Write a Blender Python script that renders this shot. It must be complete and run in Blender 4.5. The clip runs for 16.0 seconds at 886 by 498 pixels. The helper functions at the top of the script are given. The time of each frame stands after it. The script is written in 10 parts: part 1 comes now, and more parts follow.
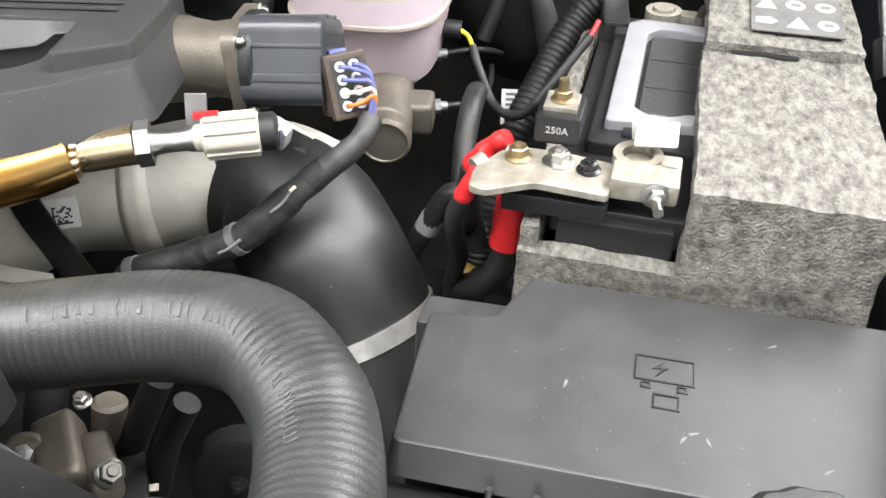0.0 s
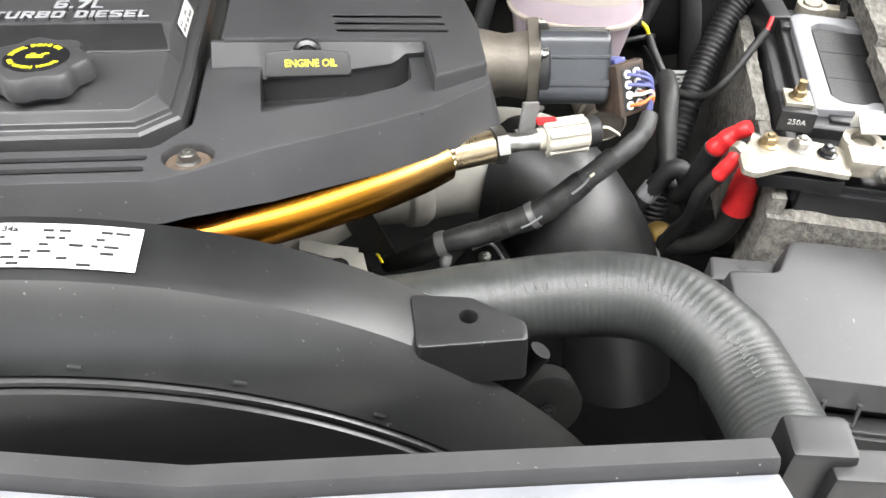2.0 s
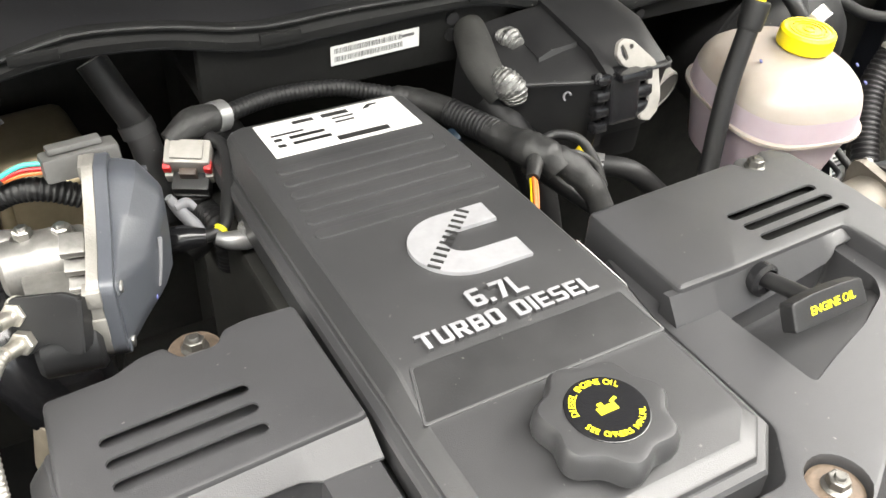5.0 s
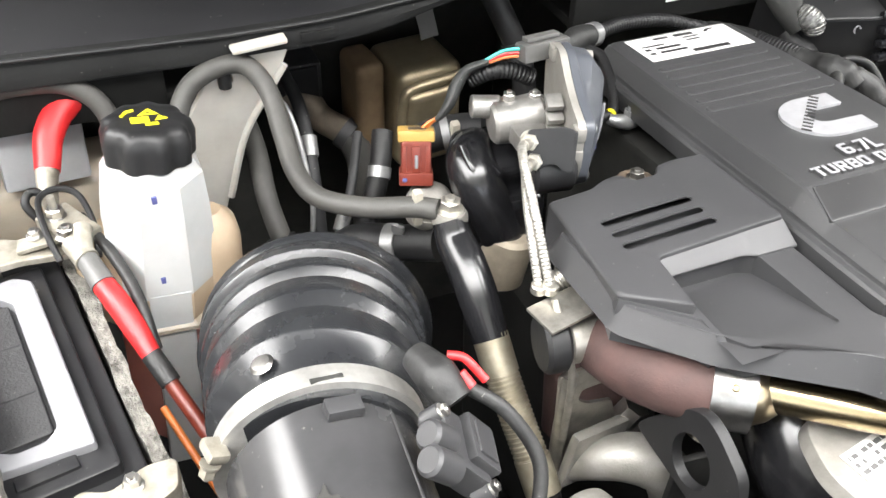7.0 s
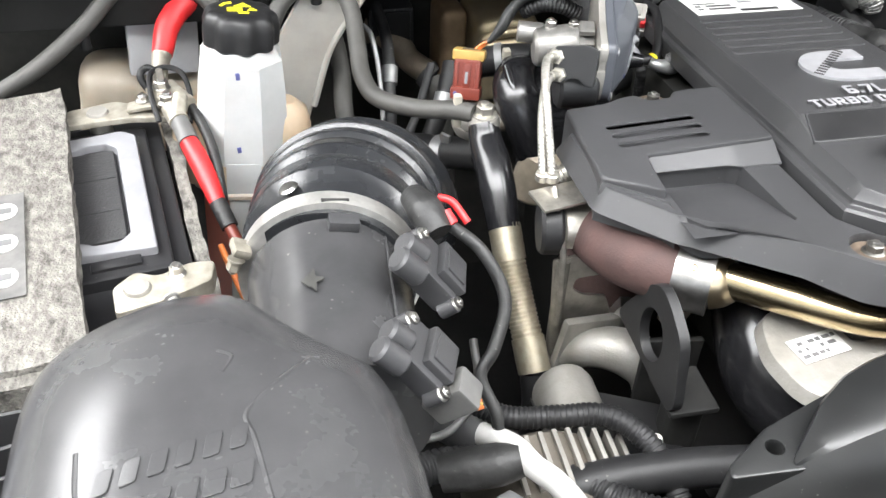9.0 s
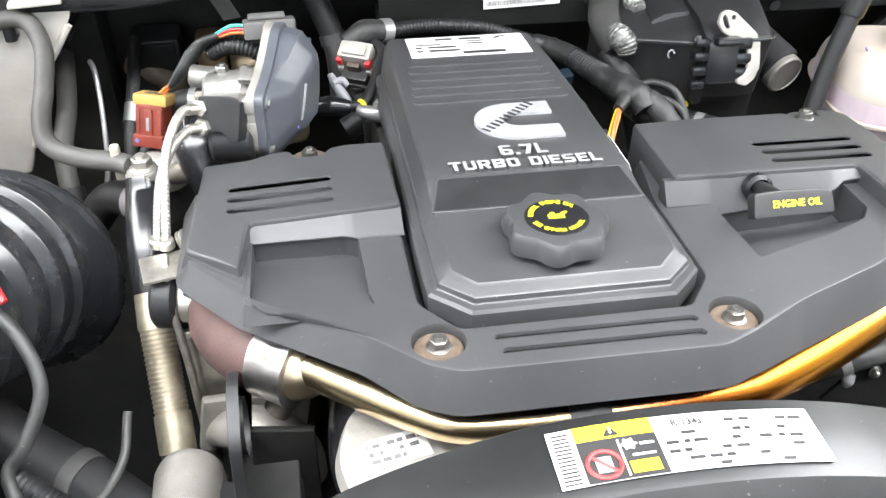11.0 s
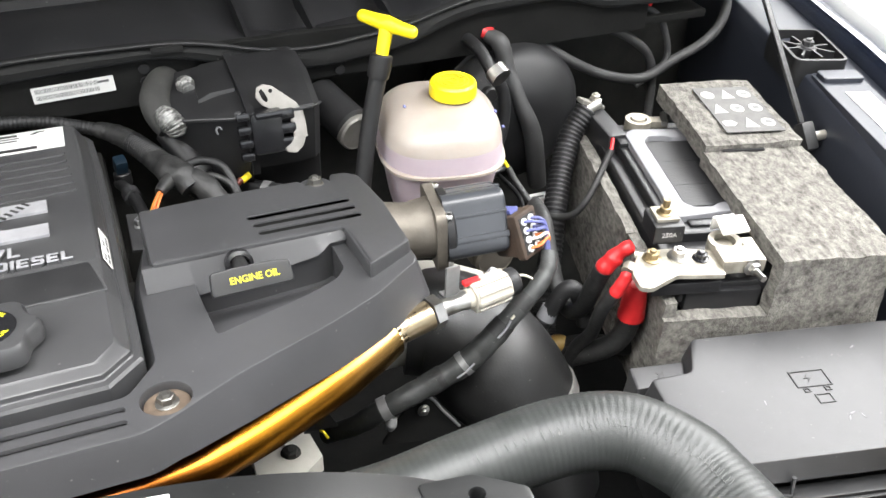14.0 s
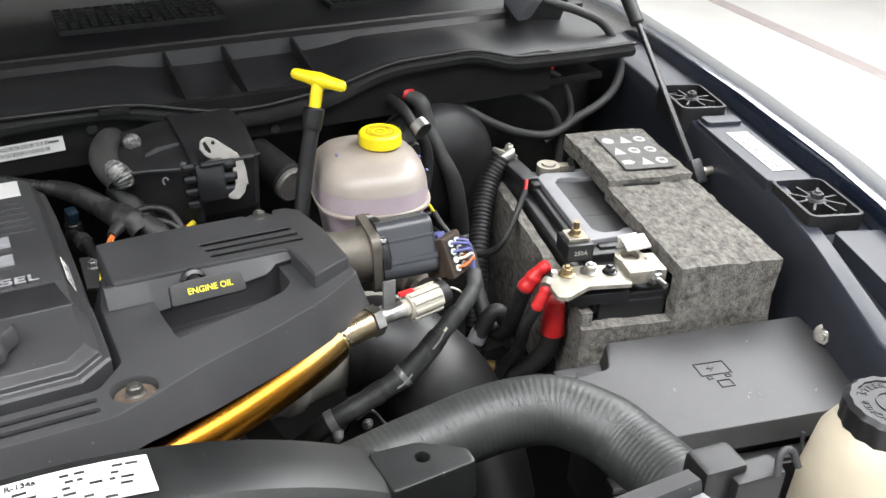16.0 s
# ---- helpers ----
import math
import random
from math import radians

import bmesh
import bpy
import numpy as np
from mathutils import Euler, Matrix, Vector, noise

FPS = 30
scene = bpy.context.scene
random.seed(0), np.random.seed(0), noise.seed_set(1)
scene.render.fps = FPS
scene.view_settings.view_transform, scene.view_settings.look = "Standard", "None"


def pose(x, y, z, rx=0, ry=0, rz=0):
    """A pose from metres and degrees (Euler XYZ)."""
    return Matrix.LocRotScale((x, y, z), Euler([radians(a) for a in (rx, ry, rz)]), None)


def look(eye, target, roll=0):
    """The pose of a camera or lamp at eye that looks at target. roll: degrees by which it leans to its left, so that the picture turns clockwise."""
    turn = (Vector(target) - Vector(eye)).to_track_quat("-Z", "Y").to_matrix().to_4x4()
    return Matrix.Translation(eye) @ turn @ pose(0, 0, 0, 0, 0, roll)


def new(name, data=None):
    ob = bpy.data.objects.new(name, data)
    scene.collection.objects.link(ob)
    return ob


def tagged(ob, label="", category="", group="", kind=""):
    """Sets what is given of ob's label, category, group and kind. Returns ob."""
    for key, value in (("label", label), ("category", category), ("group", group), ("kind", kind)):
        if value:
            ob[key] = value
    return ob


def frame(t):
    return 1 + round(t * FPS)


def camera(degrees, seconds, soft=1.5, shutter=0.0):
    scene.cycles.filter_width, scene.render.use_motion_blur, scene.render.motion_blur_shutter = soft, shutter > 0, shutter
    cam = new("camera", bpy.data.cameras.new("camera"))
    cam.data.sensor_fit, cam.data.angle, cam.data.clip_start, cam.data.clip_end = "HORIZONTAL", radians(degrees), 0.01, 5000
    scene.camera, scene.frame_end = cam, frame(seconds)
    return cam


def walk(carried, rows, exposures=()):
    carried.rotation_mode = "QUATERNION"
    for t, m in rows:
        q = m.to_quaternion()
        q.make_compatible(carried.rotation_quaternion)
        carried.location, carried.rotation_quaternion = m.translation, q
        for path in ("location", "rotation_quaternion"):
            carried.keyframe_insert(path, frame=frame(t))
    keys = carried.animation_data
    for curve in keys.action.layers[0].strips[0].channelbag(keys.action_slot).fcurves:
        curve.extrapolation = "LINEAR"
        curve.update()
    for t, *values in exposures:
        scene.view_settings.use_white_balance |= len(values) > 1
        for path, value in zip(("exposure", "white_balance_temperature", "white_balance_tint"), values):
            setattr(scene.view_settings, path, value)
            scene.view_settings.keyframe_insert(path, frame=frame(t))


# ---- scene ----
cam = camera(53.4, 16.0)
METRES, EYE, TILT, LEAN, TURN = 2.3, 1.4, -38.0, 0.0, 0.0
ROWS = [
    (0.0, 0.0, 0.0, 0.0, 0.0, 0.0, -0.0),
    (0.5, -0.0194, -0.0014, 0.0076, -0.81, -1.69, 0.39),
    (1.0, -0.0517, -0.0111, 0.0071, -1.65, -2.99, 0.66),
    (1.5, -0.0898, -0.027, 0.0068, -3.01, -3.88, 1.03),
    (2.0, -0.133, -0.0556, 0.0199, -6.08, -4.87, 1.87),
    (2.5, -0.1656, -0.0602, 0.0316, -9.96, -5.71, 4.55),
    (3.0, -0.2118, -0.0174, 0.0572, -14.04, -6.13, 7.56),
    (5.5, -0.3525, 0.0669, 0.1251, -26.86, -7.86, 14.25),
    (6.0, -0.3933, 0.0579, 0.1225, -25.91, -7.76, 14.35),
    (6.5, -0.4274, 0.0413, 0.118, -23.06, -7.02, 13.97),
    (7.0, -0.456, 0.0195, 0.108, -19.37, -6.01, 12.2),
    (7.5, -0.469, -0.0043, 0.0799, -15.57, -4.95, 9.83),
    (8.0, -0.4661, -0.0323, 0.052, -12.72, -3.89, 8.16),
    (10.5, -0.3354, -0.0377, 0.054, -8.82, -1.89, 4.62),
    (11.0, -0.2931, -0.0264, 0.0603, -8.44, -1.93, 4.85),
    (11.5, -0.2659, -0.0278, 0.0622, -8.07, -1.85, 5.19),
    (12.0, -0.2456, -0.0327, 0.0625, -9.04, -1.6, 5.6),
    (12.5, -0.2188, -0.0412, 0.0612, -10.72, -1.29, 6.31),
    (13.0, -0.1946, -0.0531, 0.0579, -13.45, -1.07, 7.52),
    (13.5, -0.1824, -0.0602, 0.0549, -16.66, -0.93, 9.86),
    (14.0, -0.1791, -0.0637, 0.056, -19.29, -0.93, 12.6),
    (14.5, -0.1777, -0.0716, 0.0476, -21.01, -0.87, 14.01),
    (15.0, -0.1858, -0.0874, 0.0361, -22.43, 1.09, 14.79),
    (15.5, -0.1972, -0.0933, 0.0299, -23.17, 3.43, 15.26),
    (16.0, -0.2024, -0.093, 0.022, -24.08, 4.61, 15.64),
]
walk(cam, [(t, pose(0, 0, EYE, TILT, LEAN, TURN) @ pose(METRES * x, METRES * y, METRES * z, 90 + pitch, roll, yaw)) for t, x, y, z, yaw, pitch, roll in ROWS],
     exposures=((0, 0.15, 6600, 10), (1.5, 0.10, 6700, 10), (2, 0.19, 6600, 10), (2.5, 0.26, 6650, 10), (3, 0.39, 6750, 10), (5.5, 0.43, 6950, 9), (7, 0.46, 6650, 10), (8, 0.24, 6500, 10), (10.5, 0.55, 6450, 10), (12, 0.80, 6250, 10), (12.5, 0.67, 6250, 10), (13, 0.50, 6400, 10), (14, 0.18, 6550, 10), (15, -0.16, 6500, 10), (16, -0.48, 6450, 10)))

# ---- light ----
world = bpy.data.worlds.new("world")
scene.world = world
world.use_nodes = True
wn = world.node_tree
sky = wn.nodes.new("ShaderNodeTexSky")
sky.sky_type, sky.sun_disc = "NISHITA", False
sky.sun_elevation, sky.sun_rotation = radians(50), radians(180)
wn.links.new(sky.outputs[0], wn.nodes["Background"].inputs[0])
wn.nodes["Background"].inputs[1].default_value = 0.10


def area_lamp(name, eye, target, sx, sy, power, colour=(1, 1, 1)):
    d = bpy.data.lights.new(name, "AREA")
    d.shape, d.size, d.size_y, d.energy, d.color = "RECTANGLE", sx, sy, power, colour
    ob = new(name, d)
    ob.matrix_world = look(eye, target)
    return ob


area_lamp("door_daylight", (-0.5, -3.4, 2.0), (-0.5, 0.5, 1.1), 5.0, 2.4, 85, (0.96, 0.985, 1.0))
area_lamp("ceiling_light", (-0.5, -0.25, 3.3), (-0.5, -0.25, 0.0), 4.0, 1.0, 255, (0.985, 0.99, 1.0))
area_lamp("ceiling_light", (2.6, 1.4, 3.3), (2.6, 1.4, 0.0), 2.4, 4.0, 515, (0.985, 0.99, 1.0))
area_lamp("ceiling_light", (-3.6, 1.4, 3.3), (-3.6, 1.4, 0.0), 2.4, 4.0, 480, (0.985, 0.99, 1.0))
scene.view_settings.exposure = 0.0


# ---- materials ----
def material(name, a, b=None, rough=0.5, metal=0.0, scale=30.0, fine=400.0, bump=0.15, spread=0.1, spec=0.5, sub=0.0, coat=0.0, speck=0.0):
    m = bpy.data.materials.new(name)
    m.use_nodes = True
    n, l = m.node_tree.nodes, m.node_tree.links
    p = n["Principled BSDF"]
    b = b or tuple(v * 0.7 for v in a)
    co = n.new("ShaderNodeTexCoord")
    big = n.new("ShaderNodeTexNoise")
    big.inputs["Scale"].default_value, big.inputs["Detail"].default_value, big.inputs["Roughness"].default_value = scale, 5, 0.62
    l.new(co.outputs["Object"], big.inputs["Vector"])
    ramp = n.new("ShaderNodeValToRGB")
    ramp.color_ramp.elements[0].position, ramp.color_ramp.elements[1].position = 0.32, 0.68
    ramp.color_ramp.elements[0].color, ramp.color_ramp.elements[1].color = (*b, 1), (*a, 1)
    l.new(big.outputs["Fac"], ramp.inputs[0])
    small = n.new("ShaderNodeTexNoise")
    small.inputs["Scale"].default_value, small.inputs["Detail"].default_value = fine, 3
    l.new(co.outputs["Object"], small.inputs["Vector"])
    colour = ramp.outputs[0]
    if speck:
        dust = n.new("ShaderNodeTexNoise")
        dust.inputs["Scale"].default_value, dust.inputs["Detail"].default_value = 260, 2
        l.new(co.outputs["Object"], dust.inputs["Vector"])
        cut = n.new("ShaderNodeValToRGB")
        cut.color_ramp.elements[0].position, cut.color_ramp.elements[1].position = 0.73, 0.77
        l.new(dust.outputs["Fac"], cut.inputs[0])
        mix = n.new("ShaderNodeMix")
        mix.data_type = "RGBA"
        fac = n.new("ShaderNodeMath")
        fac.operation = "MULTIPLY"
        fac.inputs[1].default_value = speck
        l.new(cut.outputs[0], fac.inputs[0])
        l.new(fac.outputs[0], mix.inputs[0])
        l.new(colour, mix.inputs[6])
        mix.inputs[7].default_value = (0.32, 0.31, 0.28, 1)
        colour = mix.outputs[2]
    l.new(colour, p.inputs["Base Color"])
    rr = n.new("ShaderNodeMapRange")
    rr.inputs["To Min"].default_value, rr.inputs["To Max"].default_value = max(0.03, rough - spread), min(1, rough + spread)
    l.new(big.outputs["Fac"], rr.inputs["Value"])
    l.new(rr.outputs[0], p.inputs["Roughness"])
    bp = n.new("ShaderNodeBump")
    bp.inputs["Strength"].default_value, bp.inputs["Distance"].default_value = bump, 0.0006
    l.new(small.outputs["Fac"], bp.inputs["Height"])
    l.new(bp.outputs[0], p.inputs["Normal"])
    p.inputs["Metallic"].default_value = metal
    p.inputs["Specular IOR Level"].default_value = spec
    p.inputs["Coat Weight"].default_value = coat
    if sub:
        p.inputs["Subsurface Weight"].default_value = sub
        p.inputs["Subsurface Radius"].default_value = (0.02, 0.015, 0.012)
        p.inputs["Subsurface Scale"].default_value = 0.5
    return m


COVER = material("moulded_grey_plastic", (0.039, 0.039, 0.041), (0.029, 0.029, 0.030), 0.44, scale=9, fine=1400, bump=0.25, spread=0.08, speck=0.25, spec=0.42)
CENTRE = material("moulded_black_plastic", (0.041, 0.041, 0.042), (0.030, 0.030, 0.031), 0.38, scale=9, fine=1400, bump=0.25, spread=0.06, speck=0.2)
PLASTIC = material("black_plastic", (0.0145, 0.0145, 0.015), (0.009, 0.009, 0.0095), 0.45, scale=40, fine=900, bump=0.15, speck=0.2, spec=0.42)
GLOSS = material("glossy_black_plastic", (0.012, 0.012, 0.013), (0.008, 0.008, 0.009), 0.22, scale=25, bump=0.05)
SATIN = material("satin_black_duct", (0.044, 0.044, 0.045), (0.03, 0.03, 0.031), 0.26, scale=12, fine=600, bump=0.08, speck=0.2)
# dusty plastic; also the paler tone for edges and rails that catch light
DUSTYLIT = material("dusty_and_lit_edge_plastic", (0.029, 0.029, 0.030), (0.016, 0.016, 0.017), 0.6, scale=14, fine=700, bump=0.2, speck=0.5)
SHEATH = material("dusty_grey_sheath", (0.034, 0.034, 0.034), (0.018, 0.018, 0.018), 0.6, scale=40, fine=400, bump=0.3, speck=0.4)
FUSEBOX = material("worn_fuse_box_plastic", (0.034, 0.034, 0.035), (0.022, 0.022, 0.023), 0.46, scale=22, fine=1000, bump=0.15, speck=0.15)
DARK = material("dark_underbody", (0.034, 0.034, 0.031), (0.014, 0.014, 0.013), 0.8, spec=0.25, scale=20, fine=200, bump=0.3)
# firewall deadening; also the black that stands for shade below the louvre slots
SOUNDSHADE = material("black_deadening_and_slot_shade", (0.009, 0.0091, 0.0086), (0.0045, 0.0045, 0.0042), 0.85, spec=0.15, scale=20, fine=200, bump=0.4)
LOOM = material("grey_cloth_loom_tape", (0.034, 0.036, 0.035), (0.012, 0.0125, 0.012), 0.55, scale=90, fine=170, bump=1.0, spread=0.15, speck=0.5)
BOOT = material("satin_rubber_boot", (0.016, 0.016, 0.016), (0.008, 0.008, 0.008), 0.44, scale=18, fine=350, bump=0.3, speck=0.3)
BAND = material("bright_clamp_band", (0.62, 0.61, 0.58), (0.42, 0.41, 0.39), 0.36, 0.75, scale=70, fine=500, bump=0.2)
FILLER = material("frosted_white_plastic", (0.42, 0.405, 0.37), (0.33, 0.315, 0.285), 0.42, scale=16, bump=0.1, sub=0.3)
WEB = material("grey_translucent_web", (0.30, 0.30, 0.305), (0.23, 0.23, 0.235), 0.4, scale=20, bump=0.1, sub=0.2)
RUBBER = material("black_rubber", (0.0125, 0.0125, 0.013), (0.007, 0.007, 0.0075), 0.52, scale=40, fine=500, bump=0.2, speck=0.25, spec=0.38)
HOSE = material("ribbed_rubber_hose", (0.030, 0.032, 0.031), (0.019, 0.021, 0.020), 0.40, scale=30, fine=900, bump=0.5, speck=0.25)
GREYHOSE = material("grey_rubber_hose", (0.058, 0.056, 0.051), (0.034, 0.033, 0.030), 0.6, scale=30, fine=500, bump=0.2)
TAPE = material("loom_tape", (0.024, 0.024, 0.0235), (0.008, 0.008, 0.008), 0.52, scale=75, fine=190, bump=1.0, spread=0.2, speck=0.5, spec=0.4)
BOLT = material("dull_plated_bolt", (0.2, 0.195, 0.18), (0.12, 0.115, 0.105), 0.36, 0.85, scale=60, fine=500, bump=0.15)
STEEL = material("bright_steel", (0.52, 0.51, 0.49), (0.36, 0.35, 0.33), 0.33, 1.0, scale=60, fine=500, bump=0.1)
ZINC = material("zinc_plated_steel", (0.55, 0.53, 0.48), (0.36, 0.34, 0.3), 0.42, 0.9, scale=80, fine=600, bump=0.2)
YZINC = material("yellow_zinc", (0.36, 0.28, 0.16), (0.2, 0.155, 0.09), 0.4, 0.9, scale=90, fine=500, bump=0.2)
CAST = material("cast_aluminium", (0.34, 0.325, 0.3), (0.22, 0.21, 0.19), 0.52, 0.55, scale=25, fine=450, bump=0.6)
BROWNCAST = material("brown_cast_iron", (0.17, 0.15, 0.125), (0.1, 0.09, 0.075), 0.55, 0.6, scale=30, fine=400, bump=0.5)
RUSTY = material("rusty_washer", (0.135, 0.100, 0.072), (0.070, 0.052, 0.038), 0.6, 0.35, scale=120, fine=500, bump=0.4)
TURBO = material("rusty_turbine_casting", (0.085, 0.047, 0.042), (0.05, 0.03, 0.027), 0.7, 0.3, scale=30, fine=350, bump=0.6)
BRASSY = material("straw_heat_tinted_steel", (0.62, 0.52, 0.36), (0.45, 0.35, 0.22), 0.3, 1.0, scale=25, fine=400, bump=0.1)
CASTPALE = material("pale_cast_aluminium", (0.52, 0.505, 0.455), (0.40, 0.385, 0.34), 0.55, 0.12, scale=22, fine=500, bump=0.5, speck=0.3)
GREASY = material("greasy_black_underside", (0.013, 0.013, 0.012), (0.005, 0.005, 0.005), 0.7, spec=0.25, scale=30, fine=200, bump=0.4)
SEALRUB = material("dull_seal_rubber", (0.0125, 0.0128, 0.0125), (0.007, 0.007, 0.007), 0.75, spec=0.2, scale=18, fine=300, bump=0.3, speck=0.3)
LEATHERY = material("grained_battery_plastic", (0.030, 0.030, 0.031), (0.017, 0.017, 0.018), 0.5, scale=130, fine=420, bump=0.9, speck=0.25)
FELT = None
WHITEPLASTIC = material("translucent_white_plastic", (0.42, 0.425, 0.42), (0.34, 0.342, 0.335), 0.4, scale=14, bump=0.08, sub=0.3)
OVERFLOW = material("aged_translucent_plastic", (0.36, 0.315, 0.255), (0.27, 0.23, 0.18), 0.42, scale=14, bump=0.1, sub=0.35)
GREYPLUG = material("grey_connector", (0.10, 0.099, 0.096), (0.07, 0.069, 0.066), 0.5, scale=60, bump=0.15)
HOSEWHITE = material("white_nylon_hose", (0.4, 0.395, 0.38), (0.31, 0.305, 0.29), 0.5, scale=40, fine=300, bump=0.2)
STAINED = material("stained_white_plastic", (0.42, 0.33, 0.235), (0.32, 0.24, 0.16), 0.45, scale=16, bump=0.08, sub=0.3)
COOLANT = material("pink_fluid_plastic", (0.5, 0.2, 0.16), (0.4, 0.15, 0.12), 0.4, scale=12, bump=0.05, sub=0.3)
FROST = material("frosted_reservoir_top", (0.34, 0.30, 0.265), (0.27, 0.235, 0.205), 0.38, scale=12, fine=300, bump=0.1, sub=0.3)
FLUID = material("pale_violet_fluid_plastic", (0.4, 0.34, 0.37), (0.34, 0.28, 0.31), 0.35, scale=10, bump=0.05, sub=0.3)
CREAM = material("cream_bottle_plastic", (0.58, 0.52, 0.4), (0.5, 0.44, 0.33), 0.42, scale=12, bump=0.06, sub=0.25)
WHITE = material("white_plastic", (0.66, 0.64, 0.6), (0.55, 0.53, 0.49), 0.45, scale=40, bump=0.1)
OFFWHITE = material("cream_connector", (0.36, 0.335, 0.285), (0.27, 0.25, 0.205), 0.45, scale=50, bump=0.1)
PAPER = material("white_label", (0.60, 0.60, 0.585), (0.54, 0.54, 0.525), 0.5, scale=30, bump=0.03)
COWLBLACK = material("weathered_cowl_plastic", (0.015, 0.015, 0.016), (0.009, 0.009, 0.010), 0.52, scale=14, fine=700, bump=0.2, speck=0.3, spec=0.42)
SHROUD = material("satin_dusty_shroud", (0.016, 0.0165, 0.0165), (0.006, 0.0062, 0.0063), 0.36, scale=7, fine=600, bump=0.1, spread=0.14, speck=0.25)
BELLOWS = material("glossy_bellows_rubber", (0.020, 0.021, 0.0225), (0.013, 0.0135, 0.015), 0.26, scale=25, bump=0.08, speck=0.15)
INNERSHROUD = material("darker_inner_shroud", (0.010, 0.010, 0.0105), (0.006, 0.006, 0.0063), 0.3, scale=9, fine=600, bump=0.08, speck=0.1)
LINING = material("black_hood_lining", (0.014, 0.014, 0.014), (0.008, 0.008, 0.008), 0.9, scale=30, fine=300, bump=0.6, spec=0.1)
WORN = material("worn_white_print", (0.42, 0.41, 0.39), (0.26, 0.25, 0.24), 0.7, scale=120, fine=500, bump=0.3)
INK = material("black_ink", (0.02, 0.02, 0.02), rough=0.5, bump=0.03)
GREYINK = material("grey_print", (0.10, 0.10, 0.10), rough=0.5, bump=0.03)
YELLOW = material("yellow_plastic", (0.85, 0.68, 0.01), (0.78, 0.6, 0.01), 0.38, scale=40, bump=0.06)
YELLOWINK = material("yellow_print", (0.8, 0.7, 0.02), rough=0.5, bump=0.03)
RED = material("red_rubber_boot", (0.55, 0.02, 0.022), (0.42, 0.014, 0.016), 0.42, scale=50, fine=400, bump=0.2)
REDINK = material("red_print", (0.65, 0.03, 0.03), rough=0.5, bump=0.03)
MAROON = material("brick_red_connector", (0.15, 0.025, 0.014), (0.1, 0.017, 0.01), 0.42, scale=60, bump=0.1)
AMBER = material("amber_connector", (0.38, 0.24, 0.06), rough=0.45, scale=60, bump=0.1)
BROWN = material("brown_connector", (0.055, 0.037, 0.027), (0.035, 0.025, 0.019), 0.45, scale=60, bump=0.1)
ORANGE = material("orange_wire", (0.55, 0.15, 0.03), rough=0.45, bump=0.05)
BLUEWIRE = material("violet_blue_wire", (0.09, 0.1, 0.26), rough=0.45, bump=0.05)
GREENWIRE = material("green_clip", (0.05, 0.45, 0.4), rough=0.45, bump=0.05)
PALEWIRE = material("pale_wire", (0.65, 0.62, 0.5), rough=0.45, bump=0.05)
CASE = material("battery_case", (0.014, 0.014, 0.015), (0.009, 0.009, 0.01), 0.38, scale=40, bump=0.1, speck=0.3)
SILVERGREY = material("silver_grey_plastic", (0.19, 0.19, 0.2), (0.15, 0.15, 0.16), 0.5, scale=30, bump=0.06)
LEAD = material("tinned_terminal", (0.4, 0.375, 0.32), (0.24, 0.22, 0.18), 0.5, 0.65, scale=70, fine=300, bump=0.3)
ACTUATOR = material("grey_actuator_plastic", (0.040, 0.043, 0.048), (0.028, 0.030, 0.034), 0.33, scale=30, fine=700, bump=0.12)
BRAID = material("braided_steel", (0.4, 0.385, 0.355), (0.22, 0.21, 0.19), 0.4, 0.7, scale=300, fine=900, bump=0.6)
LETTER = material("silver_lettering", (0.31, 0.31, 0.32), (0.25, 0.25, 0.26), 0.5, 0.3, scale=60, bump=0.08)
PAINT = material("dark_blue_body_paint", (0.012, 0.018, 0.035), (0.009, 0.014, 0.028), 0.22, scale=6, bump=0.02, coat=1.0)
APRON = material("painted_inner_fender", (0.022, 0.025, 0.034), (0.016, 0.018, 0.025), 0.45, scale=8, fine=200, bump=0.15)
PRIMER = material("painted_core_support", (0.16, 0.165, 0.18), (0.12, 0.125, 0.135), 0.4, scale=20, bump=0.1)
STRAP = material("grey_metal_strap", (0.3, 0.3, 0.3), (0.22, 0.22, 0.22), 0.4, 0.6, scale=50, bump=0.1)
FLOOR = material("pale_concrete_floor", (0.62, 0.61, 0.59), (0.54, 0.53, 0.51), 0.55, scale=1.5, fine=60, bump=0.1)
WALL = material("white_wall_paint", (0.8, 0.8, 0.78), (0.76, 0.76, 0.74), 0.7, scale=2, fine=80, bump=0.08)
FOIL = material("crinkled_foil", (0.26, 0.26, 0.25), (0.03, 0.03, 0.028), 0.42, 0.6, scale=150, fine=160, bump=1.0, spread=0.2)
BONE = material("bone_white_plastic", (0.27, 0.255, 0.235), (0.20, 0.19, 0.175), 0.5, scale=60, bump=0.12)
FOAM = material("dark_foam_sleeve", (0.034, 0.034, 0.032), (0.018, 0.018, 0.017), 0.75, scale=40, fine=260, bump=0.4, spec=0.3, speck=0.4)


